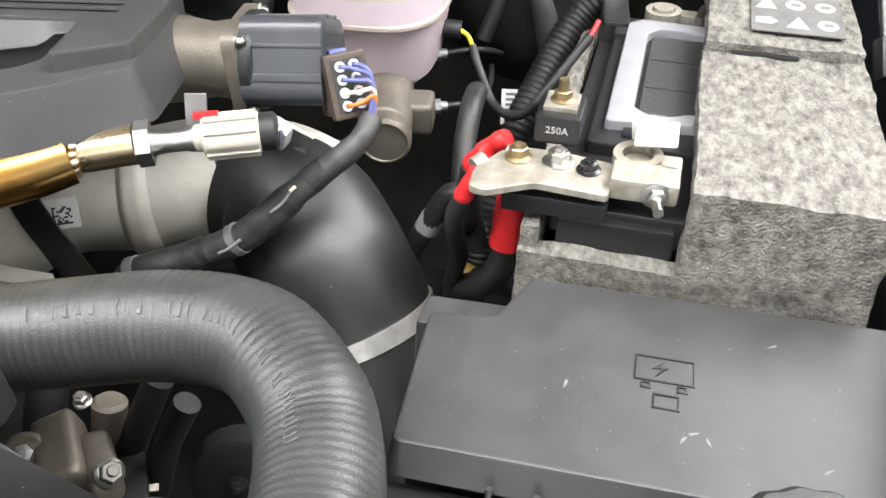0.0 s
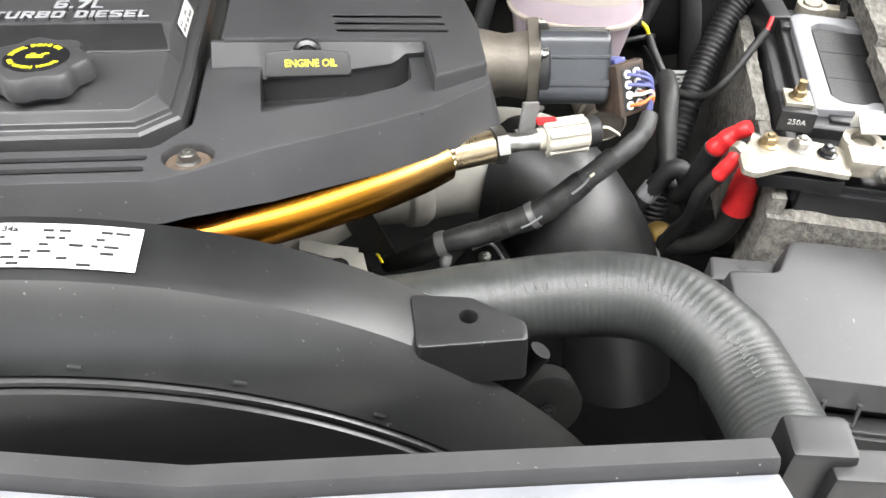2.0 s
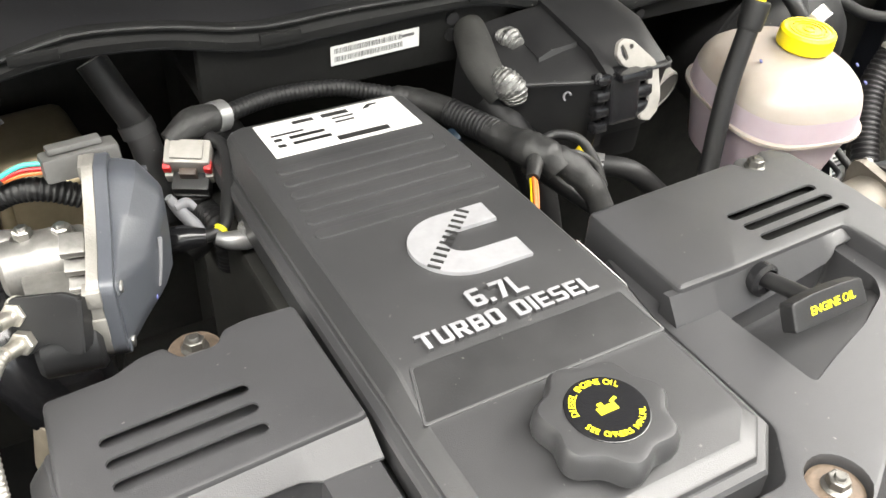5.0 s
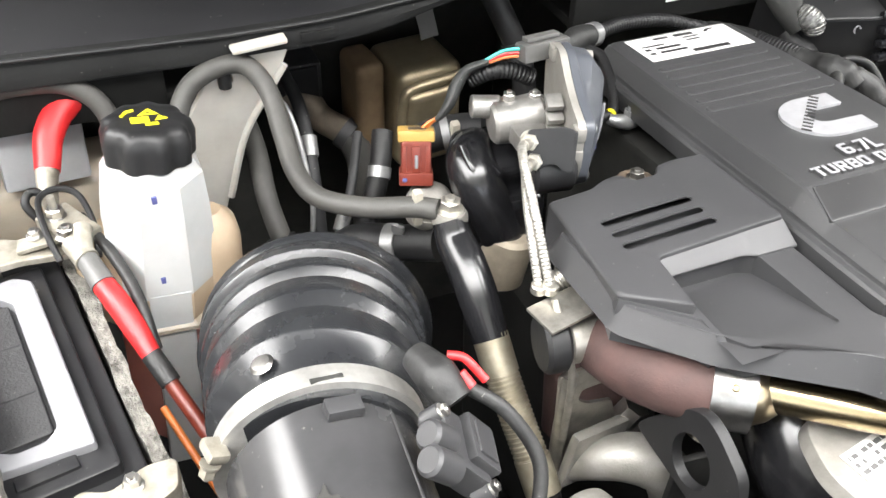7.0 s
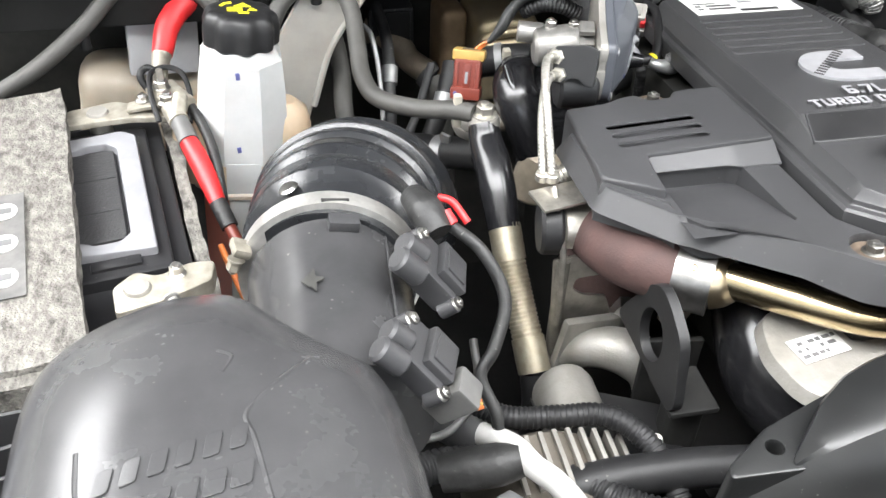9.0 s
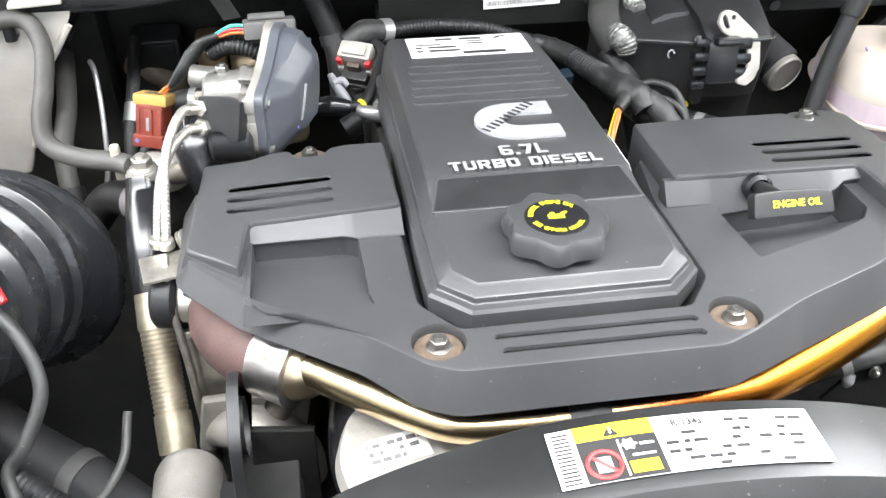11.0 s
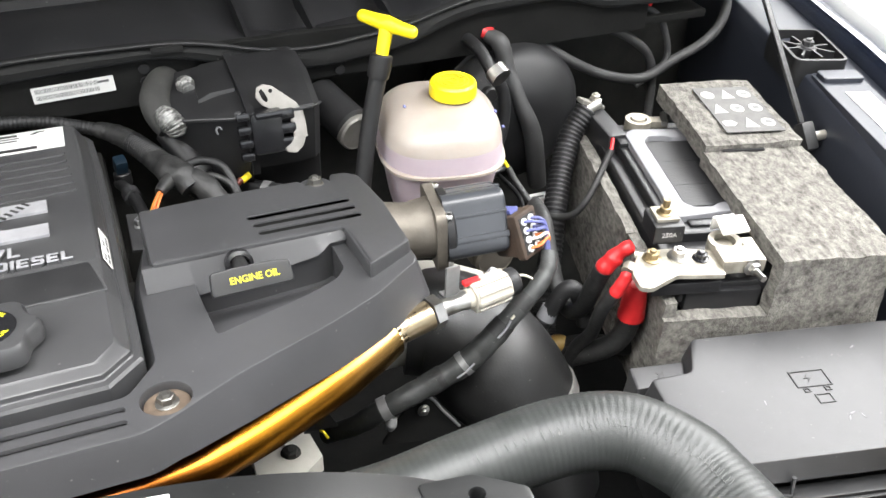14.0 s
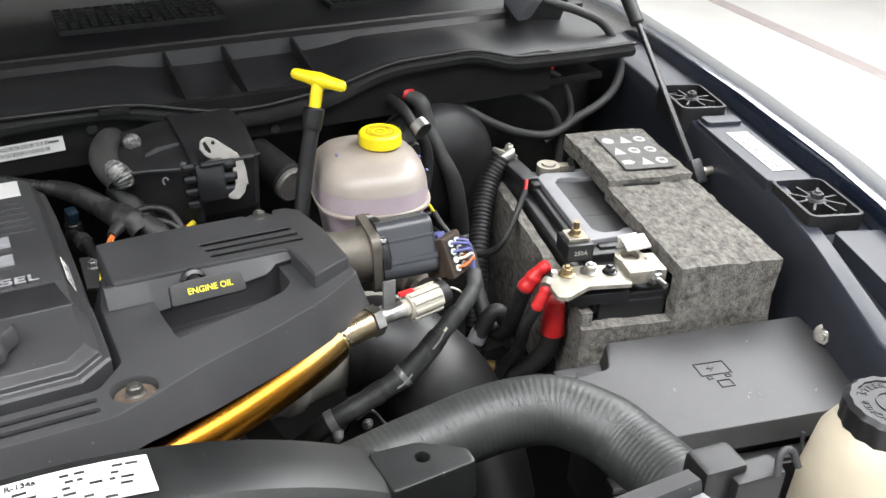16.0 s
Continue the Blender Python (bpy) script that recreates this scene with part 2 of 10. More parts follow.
def felt_material():
    """Matted grey fibres: broad pale and dark clumps with a fine fleck over them."""
    m = material("grey_felt_blanket", (0.235, 0.223, 0.201), (0.055, 0.052, 0.047), 0.95, scale=70, fine=520, bump=1.0, spec=0.1)
    n, l = m.node_tree.nodes, m.node_tree.links
    p = n["Principled BSDF"]
    first = p.inputs["Base Color"].links[0].from_socket
    co = next(q for q in n if q.type == "TEX_COORD")
    squash = n.new("ShaderNodeMapping")
    squash.inputs["Scale"].default_value, squash.inputs["Rotation"].default_value = (1.0, 0.45, 1.0), (0.2, 0.3, 0.5)
    l.new(co.outputs["Object"], squash.inputs["Vector"])
    fleck = n.new("ShaderNodeTexNoise")
    fleck.inputs["Scale"].default_value, fleck.inputs["Detail"].default_value, fleck.inputs["Roughness"].default_value = 170, 4, 0.72
    l.new(squash.outputs[0], fleck.inputs["Vector"])
    ramp = n.new("ShaderNodeValToRGB")
    ramp.color_ramp.elements[0].position, ramp.color_ramp.elements[1].position = 0.36, 0.66
    ramp.color_ramp.elements[0].color, ramp.color_ramp.elements[1].color = (0.035, 0.033, 0.030, 1), (0.27, 0.258, 0.234, 1)
    l.new(fleck.outputs["Fac"], ramp.inputs[0])
    mix = n.new("ShaderNodeMix")
    mix.data_type = "RGBA"
    mix.inputs[0].default_value = 0.48
    l.new(first, mix.inputs[6])
    l.new(ramp.outputs[0], mix.inputs[7])
    l.new(mix.outputs[2], p.inputs["Base Color"])
    for q in n:
        if q.type == "BUMP":
            q.inputs["Distance"].default_value = 0.003
    return m


def heat_tint_material():
    """Steel pipe with bands of straw, gold and violet oxide along x."""
    m = bpy.data.materials.new("gold_heat_tinted_pipe")
    m.use_nodes = True
    n, l = m.node_tree.nodes, m.node_tree.links
    p = n["Principled BSDF"]
    co, sep = n.new("ShaderNodeTexCoord"), n.new("ShaderNodeSeparateXYZ")
    l.new(co.outputs["Object"], sep.inputs[0])
    no = n.new("ShaderNodeTexNoise")
    no.inputs["Scale"].default_value = 40
    l.new(co.outputs["Object"], no.inputs["Vector"])
    ad = n.new("ShaderNodeMath")
    ad.operation = "MULTIPLY_ADD"
    ad.inputs[1].default_value, ad.inputs[2].default_value = 0.02, 0
    l.new(no.outputs["Fac"], ad.inputs[0])
    sm = n.new("ShaderNodeMath")
    l.new(sep.outputs[0], sm.inputs[0])
    l.new(ad.outputs[0], sm.inputs[1])
    mr = n.new("ShaderNodeMapRange")
    mr.inputs["From Min"].default_value, mr.inputs["From Max"].default_value = -0.19, 0.29
    l.new(sm.outputs[0], mr.inputs["Value"])
    r = n.new("ShaderNodeValToRGB")
    e = r.color_ramp.elements
    e[0].position, e[0].color = 0.0, (0.42, 0.345, 0.22, 1)
    e[1].position, e[1].color = 1.0, (0.3, 0.19, 0.07, 1)
    for pos, c in ((0.3, (0.46, 0.36, 0.21)), (0.44, (0.36, 0.24, 0.11)), (0.50, (0.32, 0.1, 0.035)), (0.62, (0.36, 0.12, 0.018)), (0.74, (0.46, 0.19, 0.018)), (0.88, (0.38, 0.165, 0.02))):
        k = e.new(pos)
        k.color = (*c, 1)
    l.new(mr.outputs[0], r.inputs[0])
    l.new(r.outputs[0], p.inputs["Base Color"])
    p.inputs["Metallic"].default_value, p.inputs["Roughness"].default_value = 1.0, 0.26
    return m


FELT, TINT = felt_material(), heat_tint_material()

# ---- building helpers ----
HERE = Matrix.Identity(4)
ENG = pose(-0.512, 0.41, 1.160, -4.9, 0, 0)
OFF = {}


def B():
    return bmesh.new()


def finish(name, bm, mat, at, smooth=38):
    bmesh.ops.translate(bm, verts=bm.verts, vec=-Vector(at))
    bmesh.ops.recalc_face_normals(bm, faces=bm.faces)
    me = bpy.data.meshes.new(name)
    bm.to_mesh(me)
    bm.free()
    me.materials.append(mat)
    for f in me.polygons:
        f.use_smooth = True
    me.set_sharp_from_angle(angle=radians(smooth))
    ob = new(name, me)
    sizes = [f.area for f in me.polygons]
    if sizes and max(sizes) > 0.0003 and max(sizes) > 6 * float(np.median(sizes)):
        fair = ob.modifiers.new("fair_normals", "WEIGHTED_NORMAL")
        fair.keep_sharp, fair.weight = True, 80
    return ob


def thing(name, label, category, at, frame_=HERE, group="", kind=""):
    ob = new(name)
    ob.empty_display_size = 0.02
    ob.matrix_world = frame_ @ Matrix.Translation(at)
    OFF[ob.name] = at
    return tagged(ob, label, category, group, kind)


def part(name, bm, mat, parent, label="", smooth=38):
    at = OFF[parent.name]
    ob = finish(name, bm, mat, at, smooth)
    ob.parent = parent
    OFF[ob.name] = at
    return tagged(ob, label)


def solid(name, bm, mat, label, category, at, frame_=HERE, group="", kind="", smooth=38):
    ob = finish(name, bm, mat, at, smooth)
    ob.matrix_world = frame_ @ Matrix.Translation(at)
    OFF[ob.name] = at
    return tagged(ob, label, category, group, kind)


def moved(bm, before, m):
    bmesh.ops.transform(bm, matrix=m, verts=[v for v in bm.verts if v not in before])


def box(bm, c, s, bev=0.002, rot=(0, 0, 0), seg=2):
    m = pose(*c, *rot) @ Matrix.Diagonal((*s, 1))
    g = bmesh.ops.create_cube(bm, size=1, matrix=m)
    if bev:
        es = list({e for v in g["verts"] for e in v.link_edges})
        bmesh.ops.bevel(bm, geom=es, offset=min(bev, min(s) * 0.45), segments=seg, affect="EDGES", profile=0.6)
    return bm


def loft(bm, loops, closed=True, caps=True):
    rings = [[bm.verts.new(p) for p in lp] for lp in loops]
    for a, b in zip(rings, rings[1:]):
        k = len(a)
        for i in range(k if closed else k - 1):
            j = (i + 1) % k
            bm.faces.new((a[i], a[j], b[j], b[i]))
    if caps and closed:
        bm.faces.new(rings[0][::-1])
        bm.faces.new(rings[-1])
    return bm


def basis(d):
    """A turn whose z points along d."""
    return Vector(d).to_track_quat("Z", "Y").to_matrix().to_4x4()


def lathe(bm, profile, m=None, seg=32, lobes=0, depth=0.0):
    """Turn (radius, height) pairs round z, then move by m. lobes: a scalloped rim."""
    m = m or Matrix.Identity(4)
    loops = []
    for r, h in profile:
        lp = []
        for i in range(seg):
            a = 2 * math.pi * i / seg
            k = r * (1 + depth * math.cos(lobes * a)) if lobes else r
            lp.append(m @ Vector((k * math.cos(a), k * math.sin(a), h)))
        loops.append(lp)
    return loft(bm, loops)


def rod(bm, p0, p1, r0, r1=None, seg=20, bev=0.0):
    p0, p1 = Vector(p0), Vector(p1)
    r1 = r0 if r1 is None else r1
    h = (p1 - p0).length
    b = min(bev, h * 0.4)
    prof = [(r0, 0), (r1, h)] if not b else [(r0 - b, 0), (r0, b), (r1, h - b), (r1 - b, h)]
    return lathe(bm, prof, Matrix.Translation(p0) @ basis(p1 - p0), seg)


def hexhead(bm, p, d, r, h, flange=1.35):
    """A flanged hexagon head on p, along d."""
    m = Matrix.Translation(p) @ basis(d)
    lathe(bm, [(r * flange, 0), (r * flange, h * 0.15), (r * 1.02, h * 0.3)], m, 18)
    lathe(bm, [(r, h * 0.2), (r, h * 0.92), (r * 0.86, h)], m, 6)
    return lathe(bm, [(r * 0.5, h * 0.9), (r * 0.5, h * 1.15), (r * 0.42, h * 1.25)], m, 12)


def spline(pts, n=8):
    pts = [Vector(p) for p in pts]
    q = [pts[0] * 2 - pts[1]] + pts + [pts[-1] * 2 - pts[-2]]
    out = []
    for i in range(1, len(q) - 2):
        a, b, c, d = q[i - 1:i + 3]
        for k in range(n):
            t = k / n
            out.append(0.5 * (2 * b + (c - a) * t + (2 * a - 5 * b + 4 * c - d) * t * t + (3 * b - a - 3 * c + d) * t ** 3))
    return out + [pts[-1]]


def tube(bm, pts, r, seg=14, n=8, pitch=0.0, amp=0.0, flat=1.0, smoothed=True):
    """A round tube through pts. r: a radius or a list of radii, one a point. pitch, amp: ribs round it."""
    path = spline(pts, n) if smoothed else [Vector(p) for p in pts]
    if pitch:
        length = [0.0]
        for a, b in zip(path, path[1:]):
            length.append(length[-1] + (b - a).length)
        k = max(8, int(length[-1] / pitch * 4))
        fine = []
        for i in range(k + 1):
            s = length[-1] * i / k
            j = next((q for q in range(len(length) - 1) if length[q + 1] >= s - 1e-9), len(length) - 2)
            f = (s - length[j]) / max(1e-9, length[j + 1] - length[j])
            fine.append(path[j].lerp(path[j + 1], f))
        path = fine
    k = len(path)
    rs = [r] * k if isinstance(r, (int, float)) else [float(np.interp(i / (k - 1) * (len(r) - 1), range(len(r)), r)) for i in range(k)]
    loops, up = [], None
    for i, p in enumerate(path):
        d = (path[min(i + 1, k - 1)] - path[max(i - 1, 0)]).normalized()
        if up is None:
            up = d.cross(Vector((0.31, 0.17, 0.93))).normalized()
        up = (up - d * up.dot(d)).normalized()
        side = d.cross(up)
        rr = rs[i] + (amp if pitch and i % 4 in (1, 2) else 0)
        loops.append([p + up * rr * math.cos(2 * math.pi * j / seg) + side * rr * flat * math.sin(2 * math.pi * j / seg) for j in range(seg)])
    return loft(bm, loops)


def inset(loop, d):
    """The counter-clockwise loop moved inwards by d (outwards: minus)."""
    out, k = [], len(loop)
    for i in range(k):
        a, b, c = Vector(loop[i - 1][:2]), Vector(loop[i][:2]), Vector(loop[(i + 1) % k][:2])
        u, v = (b - a).normalized(), (c - b).normalized()
        nu, nv = Vector((-u.y, u.x)), Vector((-v.y, v.x))
        w = nu + nv
        w = w / max(0.35, w.dot(nu) if w.length > 1e-6 else 1)
        out.append((b + w * d)[:])
    return out


def rounded(loop, r, n=4):
    """The loop with its corners rounded by about r."""
    out, k = [], len(loop)
    for i in range(k):
        a, b, c = Vector(loop[i - 1]), Vector(loop[i]), Vector(loop[(i + 1) % k])
        ra, rc = min(r, (a - b).length * 0.45), min(r, (c - b).length * 0.45)
        p, q = b + (a - b).normalized() * ra, b + (c - b).normalized() * rc
        for j in range(n + 1):
            t = j / n
            out.append(((1 - t) ** 2 * p + 2 * t * (1 - t) * b + t * t * q)[:])
    return out


def plate(bm, outer, holes=(), z0=0.0, z1=0.01, ch=0.002, flare=0.0, top=None, m=None, bottom=False, wall=0.0):
    """A plate with holes through it, chamfered at the top edge; its foot flares outwards. wall: how deep the holes go. top(x, y): height of its top."""
    top = top or (lambda x, y: z1)
    low = z0 if callable(z0) else (lambda x, y: z0)
    m = m or Matrix.Identity(4)
    edges = []
    rim = inset(outer, ch)
    mid = inset(outer, ch * 0.3)
    foot = inset(outer, -flare)
    loops = [[m @ Vector((x, y, low(*o))) for (x, y), o in zip(foot, outer)],
             [m @ Vector((x, y, top(x, y) - ch)) for x, y in outer],
             [m @ Vector((x, y, top(x, y) - ch * 0.3)) for x, y in mid],
             [m @ Vector((x, y, top(x, y))) for x, y in rim]]
    rings = [[bm.verts.new(p) for p in lp] for lp in loops]
    for a, b in zip(rings, rings[1:]):
        for i in range(len(a)):
            j = (i + 1) % len(a)
            bm.faces.new((a[i], a[j], b[j], b[i]))
    up = rings[-1]
    edges += [bm.edges.get((up[i], up[(i + 1) % len(up)])) for i in range(len(up))]
    for q_, h in enumerate(holes):
        w_ = wall[q_] if isinstance(wall, list) else wall
        hc = min(ch, 0.0007) if w_ else ch
        a = [bm.verts.new(m @ Vector((x, y, top(x, y)))) for x, y in h]
        b = [bm.verts.new(m @ Vector((x, y, top(x, y) - hc))) for x, y in inset(h, hc * 0.4)]
        c = [bm.verts.new(m @ Vector((x, y, top(x, y) - w_ if w_ else low(x, y)))) for x, y in inset(h, hc * 0.5)]
        for p, q in ((a, b), (b, c)):
            for i in range(len(p)):
                j = (i + 1) % len(p)
                bm.faces.new((p[i], q[i], q[j], p[j]))
        edges += [bm.edges.get((a[i], a[(i + 1) % len(a)])) for i in range(len(a))]
    bmesh.ops.triangle_fill(bm, edges=edges, use_beauty=True)
    if bottom is True:
        bm.faces.new(rings[0][::-1])
    return bm


def circle(x, y, r, n=20):
    return [(x + r * math.cos(2 * math.pi * i / n), y + r * math.sin(2 * math.pi * i / n)) for i in range(n)]


def slot(x0, y0, x1, y1, w, n=5):
    a = math.atan2(y1 - y0, x1 - x0)
    out = []
    for cx, cy, s in ((x1, y1, a - math.pi / 2), (x0, y0, a + math.pi / 2)):
        out += [(cx + w * math.cos(s + math.pi * i / n), cy + w * math.sin(s + math.pi * i / n)) for i in range(n + 1)]
    return out


def letters(bm, text, size, depth=0.0004, m=None, align="CENTER", bold=0.010):
    """Writing in the built-in font, flat in xy, moved by m."""
    cu = bpy.data.curves.new("writing", "FONT")
    cu.body, cu.size, cu.extrude, cu.align_x, cu.align_y, cu.resolution_u = text, size, depth, align, "CENTER", 3
    cu.offset = size * bold
    ob = new("writing", cu)
    dg = bpy.context.evaluated_depsgraph_get()
    me = bpy.data.meshes.new_from_object(ob.evaluated_get(dg))
    me.transform(m or Matrix.Identity(4))
    bm.from_mesh(me)
    bpy.data.objects.remove(ob)
    bpy.data.curves.remove(cu)
    bpy.data.meshes.remove(me)
    return bm


def sheet(bm, x0, y0, x1, y1, z=0.0, h=0.0004, m=None):
    """A thin flat piece, h thick, in xy."""
    m = m or Matrix.Identity(4)
    before = set(bm.verts)
    box(bm, ((x0 + x1) / 2, (y0 + y1) / 2, z + h / 2), (abs(x1 - x0), abs(y1 - y0), h), 0)
    moved(bm, before, m)
    return bm


BOWL = [(1.3, 1.25), (3, 1.25), (3, 6.05), (1.3, 6.05)]
LOW = [(1.3, 1.25), (3, 1.25), (3, 3.1), (1.3, 3.1)]
GLYPH = {
    "6": ([(0.8, 0), (3.5, 0), (4.3, 0.8), (4.3, 3.6), (3.6, 4.3), (1.3, 4.3), (1.3, 6.05), (4.1, 6.05), (4.1, 7.3), (0.8, 7.3), (0, 6.5), (0, 0.8)], LOW),
    "7": ([(0.9, 0), (2.4, 0), (4.3, 6.1), (4.3, 7.3), (0, 7.3), (0, 6.05), (2.7, 6.05)],),
    ".": ([(0, 0), (1.4, 0), (1.4, 1.4), (0, 1.4)],),
    "L": ([(0, 0), (3.9, 0), (3.9, 1.25), (1.3, 1.25), (1.3, 7.3), (0, 7.3)],),
    "T": ([(1.5, 0), (2.8, 0), (2.8, 6.05), (4.3, 6.05), (4.3, 7.3), (0, 7.3), (0, 6.05), (1.5, 6.05)],),
    "U": ([(0.8, 0), (3.5, 0), (4.3, 0.8), (4.3, 7.3), (3, 7.3), (3, 1.25), (1.3, 1.25), (1.3, 7.3), (0, 7.3), (0, 0.8)],),
    "R": ([(0, 0), (1.3, 0), (1.3, 2.6), (2, 2.6), (3, 0), (4.4, 0), (3.4, 2.8), (4.3, 3.6), (4.3, 6.5), (3.5, 7.3), (0, 7.3)], [(1.3, 3.85), (3, 3.85), (3, 6.05), (1.3, 6.05)]),
    "B": ([(0, 0), (3.5, 0), (4.3, 0.8), (4.3, 3.2), (3.9, 3.7), (4.3, 4.2), (4.3, 6.5), (3.5, 7.3), (0, 7.3)], LOW, [(1.3, 4.3), (3, 4.3), (3, 6.05), (1.3, 6.05)]),
    "O": ([(0.8, 0), (3.5, 0), (4.3, 0.8), (4.3, 6.5), (3.5, 7.3), (0.8, 7.3), (0, 6.5), (0, 0.8)], BOWL),
    "D": ([(0, 0), (3.3, 0), (4.3, 1), (4.3, 6.3), (3.3, 7.3), (0, 7.3)], BOWL),
    "I": ([(0, 0), (1.3, 0), (1.3, 7.3), (0, 7.3)],),
    "E": ([(0, 0), (4, 0), (4, 1.25), (1.3, 1.25), (1.3, 3.05), (3.6, 3.05), (3.6, 4.25), (1.3, 4.25), (1.3, 6.05), (4, 6.05), (4, 7.3), (0, 7.3)],),
    "S": ([(0, 0), (3.5, 0), (4.3, 0.8), (4.3, 3.5), (3.6, 4.25), (1.3, 4.25), (1.3, 6.05), (4.2, 6.05), (4.2, 7.3), (0.8, 7.3), (0, 6.5), (0, 3.8), (0.7, 3.05), (3, 3.05), (3, 1.25), (0, 1.25)],)}


def block_letter(ch, size, z0, z1, m):
    """One heavy square-cut letter, size high, its foot at m's origin."""
    k = size / 7.3
    loops = [[(k * x, k * y) for x, y in lp] for lp in GLYPH[ch]]
    return plate(B(), loops[0], loops[1:], z0, z1, 0.0003, m=m)


def block_text(text, size, z0, z1, x0, y0, stretch, mat, parent):
    x = 0.0
    for ch in text:
        if ch == " ":
            x += 0.40 * size * stretch
            continue
        wide = max(q[0] for q in GLYPH[ch][0]) - 1.3
        at = Matrix.Translation((x0 + x, y0, 0)) @ Matrix.Diagonal((stretch, 1, 1, 1))
        letter = part("letter", block_letter(ch, size, z0, z1 - 0.0006, at), CENTRE, parent, "raised black letter with a silver face")
        part("letter_face", block_letter(ch, size, z1 - 0.0006, z1, at), mat, letter, "silver letter face")
        x += size * stretch * (wide + 1.3 + 0.75) / 7.3
    return x

# ---- setting ----
solid("ground", box(B(), (0, 0, -0.05), (24, 24, 0.1), 0), FLOOR, "pale sealed concrete workshop floor", "floor", (0, 0, -0.05), kind="structure")
solid("wall_east", box(B(), (7.05, 0, 1.7), (0.1, 14, 3.4), 0), WALL, "plain white painted workshop wall", "wall", (7.05, 0, 0), kind="structure")
solid("wall_west", box(B(), (-7.05, 0, 1.7), (0.1, 14, 3.4), 0), WALL, "plain white painted workshop wall", "wall", (-7.05, 0, 0), kind="structure")
solid("wall_north", box(B(), (0, 7.05, 1.7), (14.2, 0.1, 3.4), 0), WALL, "plain white painted workshop wall", "wall", (0, 7.05, 0), kind="structure")
solid("ceiling", box(B(), (0, 1.5, 3.45), (14.2, 11.2, 0.1), 0), WALL, "plain white workshop ceiling", "ceiling", (0, 1.5, 3.4), kind="structure")
solid("floor_line", plate(B(), [(3.30, -1.2), (3.42, -1.2), (5.02, 7.0), (4.90, 7.0)][::1], [], 0.0, 0.004, 0.001), material("worn_floor_paint", (0.42, 0.36, 0.35), (0.34, 0.3, 0.29), 0.6, scale=6), "worn grey painted line on the pale floor", "floor marking", (4.1, 3.0, 0.0), kind="structure")

# engine bay shell
bay = thing("engine_bay", "dark painted engine bay of a pickup truck", "engine bay", (-0.512, 0.95, 0.5), kind="structure")
part("bay_floor", box(B(), (-0.45, 0.5, 0.52), (1.9, 1.3, 0.04), 0), GREASY, bay)
part("firewall", box(B(), (-0.45, 1.16, 0.8), (1.9, 0.04, 0.7), 0.004), DARK, bay)
part("firewall", box(B(), (-0.04, 1.08, 0.8), (1.06, 0.06, 0.66), 0.004), DARK, bay)
part("firewall", box(B(), (-1.15, 1.08, 0.8), (0.5, 0.06, 0.66), 0.004), DARK, bay)
for x0, x1 in ((-1.3, -0.90), (-0.585, 0.40)):
    part("firewall_ledge", box(B(), ((x0 + x1) / 2, 0.985, 1.135), (x1 - x0, 0.15, 0.012), 0.004), SOUNDSHADE, bay)
    part("firewall_face", box(B(), ((x0 + x1) / 2 - 0.05, 0.915, 1.155), (x1 - x0 - 0.1, 0.012, 0.06), 0.003), SOUNDSHADE, bay)


def apron(side):
    """Inner fender: flange on top and the wall below it, along (x, y, z) of its inner top edge."""
    line = [(0.17, 0.0, 1.07), (0.235, 0.26, 1.095), (0.30, 0.40, 1.112), (0.345, 0.50, 1.12), (0.405, 0.72, 1.13), (0.455, 0.9, 1.14), (0.50, 1.08, 1.145)]
    bm = B()
    loops = []
    for x, y, z in line:
        loops.append([Vector((x + dx, y, z + dz)) for dx, dz in ((0.0, -0.55), (-0.006, -0.03), (0.0, -0.004), (0.004, 0.0), (0.022, 0.003), (0.024, -0.008), (0.095, -0.004), (0.1, -0.03), (0.1, -0.55))])
    loft(bm, loops)
    return bm


def mirrored(bm, x):
    bmesh.ops.transform(bm, matrix=Matrix.Translation((2 * x, 0, 0)) @ Matrix.Diagonal((-1, 1, 1, 1)), verts=bm.verts)
    bmesh.ops.reverse_faces(bm, faces=bm.faces)
    return bm


part("inner_fender", apron(1), APRON, bay)
part("inner_fender", mirrored(apron(1), -0.47), APRON, bay)
for flip in (0, 1):
    bm = B()
    rows = [(0.27, 0.0, 1.11), (0.345, 0.26, 1.13), (0.405, 0.40, 1.14), (0.44, 0.50, 1.145), (0.505, 0.72, 1.152), (0.56, 0.95, 1.16), (0.6, 1.15, 1.168), (0.62, 1.35, 1.17)]
    loft(bm, [[Vector((x + dx, y, z + dz)) for dx, dz in ((-0.012, -0.02), (-0.006, 0.0), (0.004, 0.004), (0.05, -0.006), (0.12, -0.05), (0.15, -0.16), (0.16, -0.5), (0.13, -0.5))] for x, y, z in rows])
    if flip:
        mirrored(bm, -0.47)
    solid("fender", bm, PAINT, "dark blue glossy painted truck fender", "fender", (0.5 if not flip else -1.44, 0.6, 0.6), group="front fenders")

